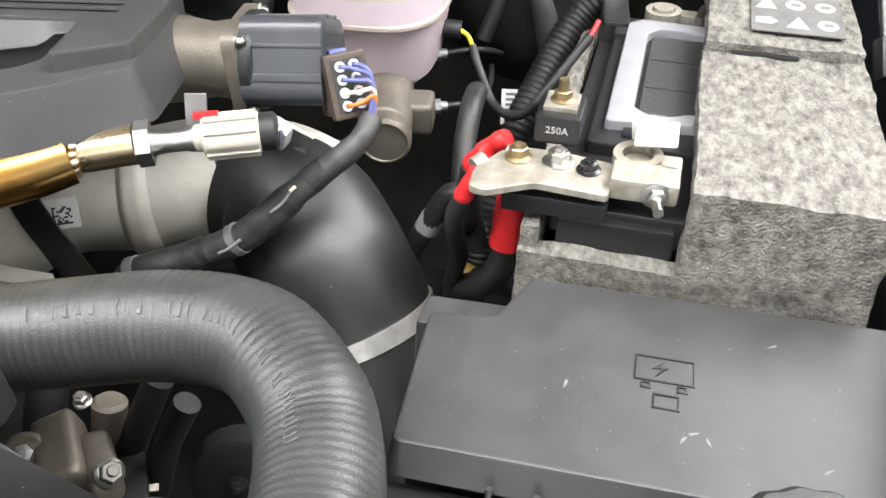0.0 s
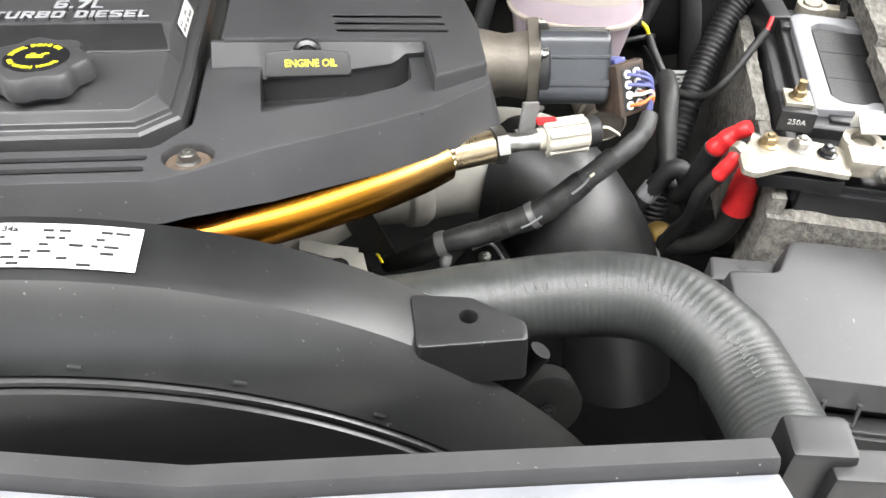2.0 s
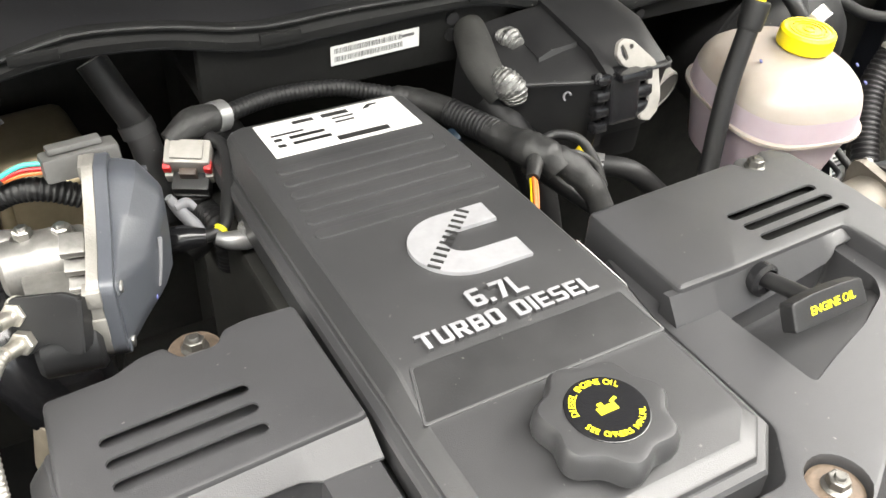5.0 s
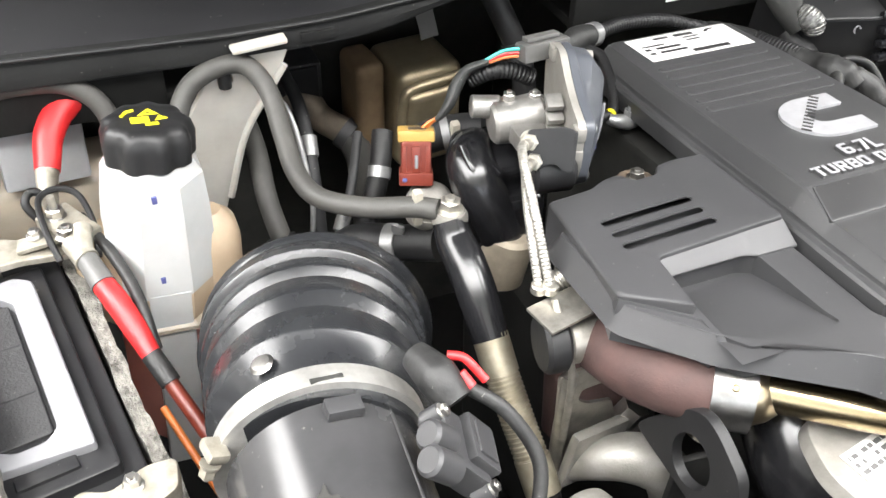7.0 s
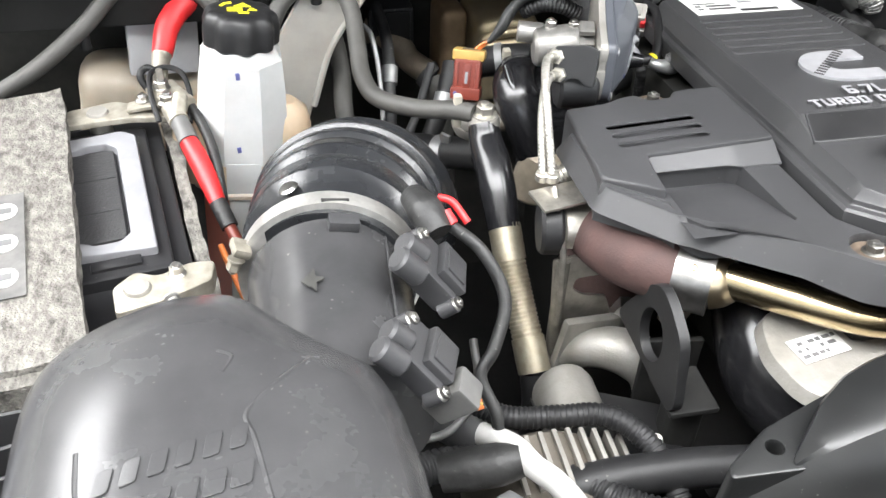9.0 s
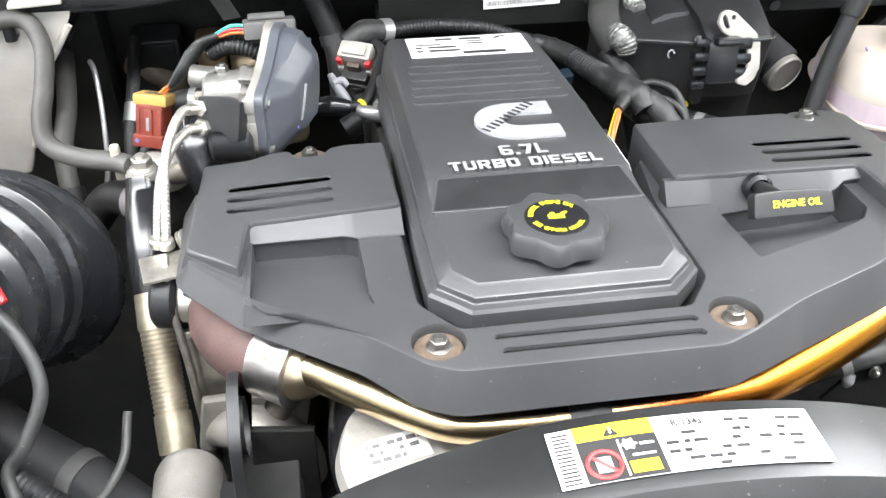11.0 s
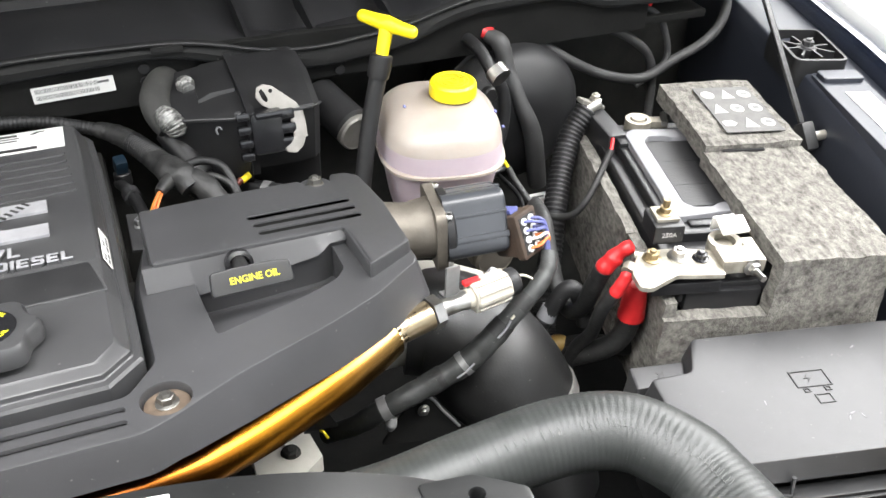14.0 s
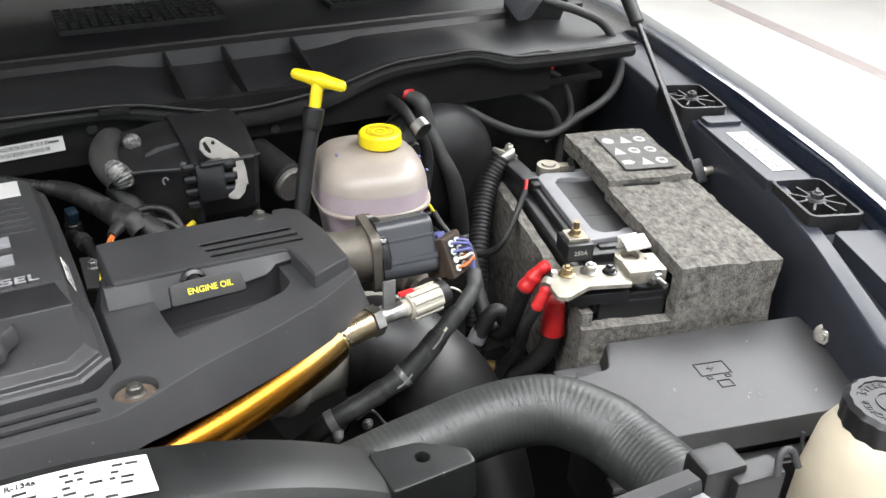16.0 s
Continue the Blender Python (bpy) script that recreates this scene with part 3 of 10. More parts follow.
# ---- engine: cover tray ----
cover = thing("engine_cover", "dark grey moulded plastic engine cover tray with louvre slots", "engine cover", (0, 0.08, -0.03), ENG)
DECK = [(-0.250, 0.112), (-0.207, 0.061), (-0.131, 0.010), (-0.102, -0.018), (-0.083, -0.027), (0.083, -0.029), (0.105, -0.020), (0.150, 0.005), (0.222, 0.034), (0.271, 0.058),
        (0.318, 0.093), (0.320, 0.205), (0.11, 0.205), (0.099, 0.14), (0.099, 0.042), (0.077, 0.0125), (-0.077, 0.0125), (-0.099, 0.042), (-0.099, 0.14), (-0.11, 0.205), (-0.25, 0.205)]
DPOCK = rounded([(0.1415, 0.1365), (0.1415, 0.115), (0.1455, 0.0545), (0.1715, 0.0635), (0.2157, 0.077), (0.2462, 0.0905), (0.2575, 0.104), (0.258, 0.1420)], 0.005)
PPOCK = rounded([(-0.2052, 0.1360), (-0.2065, 0.060), (-0.196, 0.046), (-0.160, 0.041), (-0.126, 0.044), (-0.1290, 0.056), (-0.1308, 0.1360)], 0.004)
deck = part("deck", plate(B(), rounded(DECK, 0.006), [DPOCK, PPOCK, circle(-0.092, 0.002, 0.0175), circle(0.101, 0.0, 0.0175), slot(-0.054, 0.0, 0.072, -0.001, 0.0034), slot(-0.052, -0.0135, 0.072, -0.0145, 0.0034)],
                          z0=lambda u, v: -0.027 - 0.009 * min(1.0, max(0.0, (u - 0.10) / 0.05)) + 0.009 * min(1.0, max(0.0, (-0.11 - u) / 0.05)), z1=0.0, ch=0.0022, flare=0.010, wall=[0.036, 0.028, 0, 0, 0.003, 0.003]), COVER, cover)
part("slot_floor", plate(B(), [(-0.062, -0.019), (0.080, -0.020), (0.080, 0.006), (-0.062, 0.006)], [], -0.008, -0.0042, 0.0005), COVER, cover)
part("underside", plate(B(), [(-0.19, 0.10), (-0.11, 0.03), (-0.10, 0.01), (0.10, 0.01), (0.14, 0.03), (0.14, 0.2), (-0.12, 0.2), (-0.12, 0.12), (-0.19, 0.12)], [], -0.036, -0.030, 0.001), DARK, cover)


def scoop(v, back, front, deep, lip):
    """Depth of a scooped pocket: flat at its back, curving up to its front edge."""
    t = min(1.0, max(0.0, (back - v) / (back - front)))
    return deep + (lip - deep) * t ** 0.85


def scooped(loop, back, front, deep, lip, nu=16, nv=18):
    """A pocket floor that fills loop's box as a grid, a little larger than the opening; front: its front edge along u."""
    u0, u1 = min(q[0] for q in loop) - 0.004, max(q[0] for q in loop) + 0.004
    v0, v1 = min(q[1] for q in loop) - 0.004, max(q[1] for q in loop) + 0.004
    rows = []
    for j in range(nv + 1):
        v = v1 + (v0 - v1) * j / nv
        us = [u0 + (u1 - u0) * i / nu for i in range(nu + 1)]
        rows.append([Vector((u, v, scoop(v, back, front(u), deep, lip))) for u in us])
    return loft(B(), rows, closed=False)


def sloped_front(rows):
    """The leaning front face of a raised panel: (u, v and w of its top, v and w of its foot)."""
    return loft(B(), [[Vector((u, vt + 0.006, wt - 0.0040)), Vector((u, vt + 0.0003, wt - 0.0033)), Vector((u, vf + 0.0008, wf + 0.0012)), Vector((u, vf + 0.0002, wf)), Vector((u, vf + 0.0012, wf - 0.0012)), Vector((u, vf + 0.0035, wf - 0.006)), Vector((u, vf + 0.0040, -0.032)), Vector((u, vt + 0.006, -0.032))] for u, vt, wt, vf, wf in rows])


def driver_top(u):
    """Height of the driver side panel, which falls away outwards too."""
    return 0.020 - max(0.0, u - 0.16) * 0.055


def passenger_top(u):
    """Height of the passenger side panel, which falls away outwards."""
    return 0.0160 - max(0.0, -0.104 - u) * 0.053 - max(0.0, -0.232 - u) * 0.16


part("pocket_floor", scooped(DPOCK, 0.126, lambda u: 0.0545 + max(0.0, u - 0.1455) * 0.36, -0.030, -0.0024), COVER, cover)
part("pocket_floor", scooped(PPOCK, 0.126, lambda u: 0.052, -0.0185, -0.0023), COVER, cover)
part("panel_front", sloped_front([(u, 0.138 + max(0.0, u - 0.16) * 0.068, driver_top(u), vf, wf) for u, vf, wf in ((0.1045, 0.1270, 0.0005), (0.1395, 0.1275, 0.0003), (0.1425, 0.1245, -0.0090), (0.1650, 0.1255, -0.0075), (0.2000, 0.1280, -0.0050), (0.2430, 0.1320, -0.0015), (0.2490, 0.1335, 0.0010), (0.2550, 0.1365, 0.0050), (0.2700, 0.1370, 0.0055))]), COVER, cover, smooth=30)
part("panel_front", sloped_front([(u, vt, passenger_top(u), vf, wf) for u, vt, vf, wf in ((-0.2068, 0.1385, 0.1272, -0.0010), (-0.190, 0.1387, 0.1272, -0.0008), (-0.141, 0.1390, 0.1270, -0.0004), (-0.136, 0.1391, 0.1245, 0.0), (-0.131, 0.1392, 0.1210, 0.0003), (-0.0975, 0.1395, 0.1203, 0.0005))]), COVER, cover, smooth=30)
part("corner_skirt", loft(B(), [[Vector((-0.2495, 0.135, w)), Vector((-0.2510 + d, 0.1180 + e, w)), Vector((-0.2115 + d * 0.4, 0.0800 + e, w)), Vector((-0.2100, 0.0640, w if w < 0 else -0.001)), Vector((-0.2088, 0.0700, w if w < 0 else -0.001)), Vector((-0.2090, 0.100, w)), Vector((-0.232, 0.135, w))] for w, d, e in ((-0.030, -0.006, -0.004), (-0.006, -0.003, -0.002), (0.0018, 0.0, 0.0))]), COVER, cover, smooth=30)
DPANEL = rounded([(0.112, 0.138), (0.160, 0.138), (0.270, 0.1455), (0.272, 0.080), (0.316, 0.106), (0.319, 0.180), (0.314, 0.237), (0.303, 0.247), (0.288, 0.247), (0.283, 0.231), (0.262, 0.231), (0.256, 0.242), (0.160, 0.233), (0.112, 0.231)], 0.004)
DV = [slot(0.2005 + 0.0018 * i, 0.1835 - 0.0137 * i, 0.2865 + 0.001 * i, 0.1905 - 0.0143 * i, 0.0040) for i in range(3)]
part("raised_panel", plate(B(), DPANEL, DV, -0.038, 0.02, 0.0035, 0.001, top=lambda u, v: driver_top(u), wall=0.0016), COVER, cover)
PPANEL = rounded([(-0.2515, 0.119), (-0.2125, 0.0840), (-0.2065, 0.1385), (-0.145, 0.1390), (-0.097, 0.1395), (-0.099, 0.238), (-0.128, 0.241), (-0.143, 0.239), (-0.149, 0.229), (-0.169, 0.229), (-0.176, 0.242), (-0.190, 0.241), (-0.207, 0.2335), (-0.2435, 0.2345)], 0.004)
PV = [slot(-0.2190, 0.1885 - 0.0152 * i, -0.1485, 0.1885 - 0.0152 * i, 0.0042) for i in range(3)]
part("raised_panel", plate(B(), PPANEL, PV, -0.030, 0.02, 0.003, 0.001, top=lambda u, v: passenger_top(u), wall=0.0016), COVER, cover)
# added black sheets: the shade inside the louvre slots, put in as colour
part("slot_shade", box(B(), (0.225, 0.1825, 0.0035), (0.16, 0.070, 0.003), 0), SOUNDSHADE, cover)
part("slot_shade", box(B(), (-0.182, 0.172, -0.003), (0.11, 0.07, 0.003), 0), SOUNDSHADE, cover)
for u, v, w, tan in ((-0.092, 0.002, -0.008, 1), (0.101, 0.0, -0.008, 1), (0.270, 0.2305, 0.0095, 0), (-0.159, 0.2405, 0.001, 1)):
    bm = B()
    lathe(bm, [(0.0155, 0), (0.0155, 0.003), (0.012, 0.0045)], Matrix.Translation((u, v, w - 0.001)), 24)
    part("washer", bm, RUSTY if tan else COVER, cover, "rust brown bolt washer" if tan else "")
    part("bolt", hexhead(B(), (u, v, w + 0.003), (0, 0, 1), 0.0062, 0.0075, 1.3), BOLT, cover, "grey hexagon flange bolt")

# centre cover
centre = thing("rocker_cover_shield", "black ribbed plastic centre engine cover with silver lettering", "engine cover", (0, 0.22, -0.01), ENG)
RISE = [(0.010, 0.0158), (0.034, 0.0165), (0.054, 0.0195), (0.058, 0.0205), (0.110, 0.0212), (0.114, 0.0215), (0.146, 0.0295), (0.150, 0.0300), (0.25, 0.0295), (0.36, 0.0275), (0.430, 0.0255), (0.446, 0.024), (0.46, 0.023)]
HALF = [(0.068, 0.018), (0.0925, 0.0415), (0.093, 0.058), (0.093, 0.110), (0.0928, 0.114), (0.092, 0.146), (0.092, 0.150), (0.092, 0.25), (0.091, 0.36), (0.088, 0.432), (0.082, 0.445), (0.066, 0.453)]
FULL = HALF + [(-u, v) for u, v in HALF[::-1]]


def rise(v):
    """Height of the centre cover's top along its length."""
    return float(np.interp(v, [q[0] for q in RISE], [q[1] for q in RISE]))


bm = B()
loops = []
for d, low, high in ((0, -0.012, None), (0, 0.0045, None), (0.0018, 0.0068, None), (0.0060, 0.0076, None), (0.0068, 0.0084, None), (0.0074, 0.0118, None), (0.0086, 0.0128, None), (0.0150, None, 0.0012), (0.0170, None, 0.0)):
    ring_ = inset(FULL, d) if d else FULL
    loops.append([bm.verts.new((u, v, low if high is None else rise(v) - high)) for u, v in ring_])
n_ = len(FULL)
for a_, b_ in zip(loops, loops[1:]):
    for i in range(n_):
        bm.faces.new((a_[i], a_[(i + 1) % n_], b_[(i + 1) % n_], b_[i]))
for i in range(len(HALF) - 1):
    bm.faces.new((loops[-1][i], loops[-1][i + 1], loops[-1][n_ - 2 - i], loops[-1][n_ - 1 - i]))
part("shell", bm, CENTRE, centre, smooth=24)
bm = B()
for i in range(6):
    v = 0.277 + 0.0165 * i
    a, h = 0.074 - 0.0015 * i, 0.0290 - 0.00025 * i
    plate(bm, slot(-a * 0.86, v, a * 0.86, v, 0.0048), [], h - 0.004, h + 0.0014, 0.0012)
part("rib", bm, CENTRE, centre)
bm = B()
fr = [(-0.079, 0.113), (0.079, 0.113), (0.070, 0.147), (-0.070, 0.147)]
plate(bm, rounded(fr, 0.003), [rounded(inset(fr, 0.0016), 0.002)], 0.019, 0.03, 0.0004, top=lambda u, v: 0.0216 + (v - 0.113) * 0.25 + 0.0006)
part("groove_frame", bm, CENTRE, centre)
part("riser_panel", plate(B(), rounded(inset(fr, 0.0014), 0.002), [], 0.019, 0.03, 0.0002, top=lambda u, v: 0.0216 + (v - 0.113) * 0.25 + 0.0002), PLASTIC, centre, "darker smooth riser panel")
c0, ang = (0.009, 0.2285), [math.pi / 2 + math.pi * i / 20 for i in range(21)]
LOGO = [(0.043, 0.2595)] + [(c0[0] + 0.034 * math.cos(a), c0[1] + 0.031 * math.sin(a)) for a in ang] + [(0.043, 0.1975), (0.043, 0.2165)] + [(c0[0] + 0.004 + 0.014 * math.cos(a), c0[1] + 0.0115 * math.sin(a)) for a in ang[::-1]] + [(0.043, 0.240)]
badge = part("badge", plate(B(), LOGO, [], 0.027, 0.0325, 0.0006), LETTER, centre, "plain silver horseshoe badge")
bm = B()
for i in range(11):
    t = i / 10
    sheet(bm, -0.0012, -0.0042, 0.0012, 0.0042, 0.0325, 0.0004, Matrix.Translation((-0.0185 + 0.045 * t, 0.2125 + 0.043 * t, 0)) @ pose(0, 0, 0, 0, 0, 42))
part("badge_mark", bm, INK, badge, "black diagonal bars on the badge")
block_text("6.7L", 0.0150, 0.028, 0.0335, -0.0160, 0.1690, 1.12, LETTER, centre)
block_text("TURBO DIESEL", 0.0124, 0.028, 0.0332, -0.0585, 0.1515, 1.28, LETTER, centre)


def printed_label(root, m, w, h, rows, seed, name="label", words=""):
    """A white sticker with unreadable lines of print."""
    lab = part(name, sheet(B(), -w / 2, -h / 2, w / 2, h / 2, 0, 0.0005, m), PAPER, root, words or "white printed sticker")
    rnd = random.Random(seed)
    bm = B()
    for r in range(rows):
        y = h * (0.40 - 0.8 * (r + 0.5) / rows)
        x = -w * 0.44
        while x < w * 0.40:
            k = w * rnd.uniform(0.03, 0.16)
            if rnd.random() < 0.75:
                sheet(bm, x, y - h * 0.22 / rows, min(x + k, w * 0.45), y + h * 0.22 / rows, 0.0005, 0.0002, m)
            x += k + w * rnd.uniform(0.02, 0.1)
    if rows:
        part("print", bm, GREYINK, lab)
    return lab


big = printed_label(centre, Matrix.Translation((0.004, 0.404, 0.0268)) @ pose(0, 0, 0, -1.2, 0, 0), 0.118, 0.052, 0, 3)
lm = Matrix.Translation((0.004, 0.404, 0.0268)) @ pose(0, 0, 0, -1.2, 0, 0)
for x0, y0, x1, y1 in ((-0.030, 0.0165, -0.013, 0.021), (-0.006, 0.016, 0.016, 0.0215), (0.000, 0.0105, 0.018, 0.0128), (-0.052, 0.004, -0.026, 0.0065), (0.000, 0.004, 0.016, 0.0065), (-0.052, -0.004, -0.046, 0.0), (-0.040, -0.004, -0.012, 0.0), (-0.052, -0.013, -0.046, -0.009), (-0.040, -0.013, -0.010, -0.009), (-0.008, -0.022, 0.034, -0.0155)):
    part("print_bar", sheet(B(), x0, y0, x1, y1, 0.0006, 0.0002, lm), INK, big)
plate_bm = plate(B(), [(0.028, 0.016), (0.034, 0.022), (0.042, 0.0215), (0.0415, 0.0195), (0.036, 0.0195), (0.033, 0.016)][::-1], [], 0.0005, 0.0009, 0.0001, m=lm)
part("print_mark", plate_bm, INK, big)
printed_label(centre, Matrix.Translation((0.0816, 0.176, 0.0212)) @ pose(0, 0, 0, 0, 69, 0) @ pose(0, 0, 0, 0, 0, 90), 0.05, 0.013, 2, 4, words="small white barcode sticker")

# oil filler cap
cap = thing("oil_filler_cap", "black scalloped oil filler cap with yellow print", "cap", (-0.002, 0.068, 0.021), ENG)
m = Matrix.Translation((-0.002, 0.068, 0.0))
bm = B()
lathe(bm, [(0.024, 0.017), (0.027, 0.021), (0.0335, 0.024), (0.0345, 0.028), (0.034, 0.036), (0.0315, 0.0395), (0.027, 0.0405), (0.022, 0.0395)], m, 112, 7, 0.075)
part("knob", bm, CENTRE, cap)
part("disc", lathe(B(), [(0.0215, 0.036), (0.0215, 0.0402), (0.0205, 0.0408)], m, 40), GLOSS, cap)
bm = B()


def arc_text(bm, text, r, a0, a1, size, m, flip=False):
    k = len(text)
    for i, ch in enumerate(text):
        if ch == " ":
            continue
        a = a0 + (a1 - a0) * (i / (k - 1))
        letters(bm, ch, size, 0.0002, m @ Matrix.Translation((r * math.cos(radians(a)), r * math.sin(radians(a)), 0)) @ pose(0, 0, 0, 0, 0, a + (90 if flip else -90)))


tm = m @ Matrix.Translation((0, 0, 0.041))
arc_text(bm, "DIESEL ENGINE OIL", 0.0172, 168, 38, 0.0050, tm)
arc_text(bm, "SEE OWNERS MANUAL", 0.0172, 200, 330, 0.0046, tm, True)
sheet(bm, -0.006, -0.003, 0.005, 0.0015, 0, 0.0003, tm)
sheet(bm, -0.004, 0.0015, -0.001, 0.004, 0, 0.0003, tm)
sheet(bm, 0.004, 0.0, 0.0085, 0.0018, 0, 0.0003, tm @ pose(0, 0, 0, 0, 0, 20))
part("print", bm, YELLOWINK, cap, "yellow printed words and oil can symbol")

# engine oil dipstick handle
dip = thing("engine_oil_dipstick", "black plastic dipstick handle with yellow lettering", "dipstick", (0.178, 0.085, 0.0), ENG)
hm = Matrix.Translation((0.180, 0.084, 0.0235)) @ pose(0, 0, 0, 56, 0, 0)
bm = B()
plate(bm, rounded([(-0.0315, -0.0095), (0.0315, -0.0090), (0.0300, 0.0080), (0.012, 0.0098), (-0.012, 0.0102), (-0.0300, 0.0090)], 0.003), [], -0.009, 0.001, 0.0015, 0, None, hm, True)
part("handle", bm, PLASTIC, dip)
part("lettering", letters(B(), "ENGINE OIL", 0.0074, 0.0002, hm @ Matrix.Translation((0.002, 0, 0.0014)) @ Matrix.Diagonal((0.95, 1, 1, 1))), YELLOWINK, dip, "yellow printed words")
part("stem", tube(B(), [(0.176, 0.090, 0.022), (0.177, 0.105, 0.018), (0.178, 0.125, 0.012), (0.178, 0.15, 0.004)], 0.0055), PLASTIC, dip)
part("collar", lathe(B(), [(0.0115, 0), (0.0115, 0.006), (0.0085, 0.008), (0.0085, 0)], Matrix.Translation((0.178, 0.1345, 0.0085)) @ basis((0, -1, 0.15)), 24), GLOSS, dip)

# engine below
engine = thing("engine_block", "dark greasy cast engine block beneath the covers", "engine", (0, 0.2, -0.45), ENG)
part("cylinder_head", box(B(), (0, 0.24, -0.14), (0.19, 0.5, 0.22), 0.01), DARK, engine)
part("block", box(B(), (0, 0.26, -0.40), (0.36, 0.56, 0.34), 0.02), GREASY, engine)
part("front_case", box(B(), (0.03, -0.005, -0.25), (0.24, 0.06, 0.26), 0.015), GREASY, engine)

# ---- fan shroud and core support ----
SX, SZ, SR = -0.510, 0.745, 0.445
shroud = thing("fan_shroud", "black plastic radiator fan shroud, dusty on top", "fan shroud", (SX, 0.27, 0.75))
prof = [(SR - 0.05, 0.330), (SR - 0.006, 0.3235), (SR - 0.001, 0.3195), (SR, 0.30), (SR + 0.0004, 0.279), (SR - 0.0018, 0.270), (SR - 0.0075, 0.2632), (SR - 0.017, 0.2550), (SR - 0.027, 0.2480), (SR - 0.038, 0.2425), (SR - 0.0425, 0.2405), (SR - 0.0433, 0.2420), (SR - 0.0450, 0.2420), (SR - 0.0460, 0.2385), (SR - 0.0485, 0.2380), (SR - 0.0493, 0.2397), (SR - 0.0510, 0.2395), (SR - 0.0520, 0.2355), (SR - 0.062, 0.2335), (SR - 0.090, 0.2270), (SR - 0.16, 0.222)]
def lip_shift(a, y):
    """The shroud's top narrows towards the passenger side."""
    return float(np.interp(a, [-30, -25.8, -23.3, -21, -16.6, -8], [-0.046, -0.0195, -0.0096, -0.0062, -0.0038, 0.0])) * min(1.0, max(0.0, (y - 0.270) / 0.050))


# inner lip and inner ring: a darker, smoother black than the rest
for lo, hi, pr, nm, mat in ((-30, 36, prof[:6], "rear_lip", SHROUD), (-62, 62, prof[5:11], "ring", SHROUD), (-62, 62, prof[10:19], "inner_lip", INNERSHROUD), (-62, 62, prof[18:], "inner_ring", INNERSHROUD)):
    loops = []
    for r, y in pr:
        loops.append([Vector((SX + r * math.sin(radians(a)), y + (lip_shift(a, y) if nm == "rear_lip" else 0.0), SZ + r * math.cos(radians(a)))) for a in np.linspace(lo, hi, 97)])
    part(nm, loft(B(), loops, closed=False), mat, shroud, smooth=30)
for side, hx in ((1, -0.237), (-1, -0.745)):
    k = side
    outl = [(hx - 0.034, 0.266), (hx + 0.034, 0.268), (hx + 0.035, 0.283), (hx + 0.004, 0.306), (hx - 0.034, 0.311)]
    hole = (hx, 0.289)
    if side < 0:
        outl, hole = [(-0.7735, 0.2685), (-0.70, 0.266), (-0.668, 0.29), (-0.675, 0.322), (-0.737, 0.2995), (-0.771, 0.277)], (-0.738, 0.2847)
    bm = B()
    plate(bm, rounded(outl, 0.004), [circle(*hole, 0.006, 16)], 1.088 if side > 0 else 1.075, 1.122 if side > 0 else 1.1295, 0.002, 0.002)
    part("mounting_tab", bm, SHROUD, shroud, "flat lug with a bolt hole")


def on_ring(x, y, dr):
    lift = 0.0006 * min(1.0, max(0.0, (0.3115 - y) / 0.035))
    return Vector((x, y, SZ + math.sqrt((SR + dr + lift) ** 2 - (x - SX) ** 2)))


def ring_patch(bm, x0, y0, x1, y1, dr, h=0.0003, n=10):
    n = max(2, int(abs(x1 - x0) / 0.008))
    xs = np.linspace(x0, x1, n + 1)
    loft(bm, [[on_ring(x, y0, dr), on_ring(x, y1, dr), on_ring(x, y1, dr + h), on_ring(x, y0, dr + h)] for x in xs])
    return bm


lab = part("label", ring_patch(B(), -0.5665, 0.2765, -0.421, 0.3115, 0.0008), PAPER, shroud, "white, yellow and black refrigerant warning sticker")
part("yellow_band", ring_patch(B(), -0.553, 0.302, -0.5115, 0.3113, 0.0012), YELLOWINK, lab)
part("black_panel", ring_patch(B(), -0.553, 0.2767, -0.5115, 0.302, 0.0012), INK, lab)
part("yellow_box", ring_patch(B(), -0.530, 0.279, -0.515, 0.286, 0.0016), YELLOWINK, lab)
bm = B()
k = 28
pts = [(-0.5425 + 0.0085 * math.cos(2 * math.pi * i / k), 0.2865 + 0.008 * math.sin(2 * math.pi * i / k)) for i in range(k + 1)]
tube(bm, [on_ring(x, y, 0.0018) for x, y in pts], 0.0011, 6, 1, smoothed=False)
tube(bm, [on_ring(-0.5475, 0.2915, 0.0018), on_ring(-0.537, 0.281, 0.0018)], 0.001, 6, 2)
part("prohibition_ring", bm, REDINK, lab)


def ring_shape(pts, dr):
    """A flat printed shape laid on the shroud's curved top."""
    bm = B()
    bm.faces.new([bm.verts.new(on_ring(x, y, dr)) for x, y in pts])
    return bm


part("warning_triangle", ring_shape([(-0.5385, 0.3030), (-0.5295, 0.3030), (-0.5340, 0.3098)], 0.0017), INK, lab)
part("warning_mark", ring_patch(B(), -0.5345, 0.3045, -0.5335, 0.3078, 0.0020), PAPER, lab)
part("snowflake", ring_shape([(-0.5270 + (0.0030 if i % 2 else 0.0046) * math.cos(math.pi * i / 6), 0.2965 + (0.0026 if i % 2 else 0.0040) * math.sin(math.pi * i / 6)) for i in range(12)], 0.0017), PAPER, lab)
part("white_square", ring_patch(B(), -0.5465, 0.282, -0.5385, 0.291, 0.0014), PAPER, lab)
part("print_bar", ring_patch(B(), -0.5215, 0.2952, -0.5140, 0.2966, 0.0016), PAPER, lab)
part("print_bar", ring_patch(B(), -0.527, 0.2890, -0.515, 0.2902, 0.0015), PAPER, lab)
part("divider", ring_patch(B(), -0.5325, 0.278, -0.5315, 0.300, 0.0015), PAPER, lab)
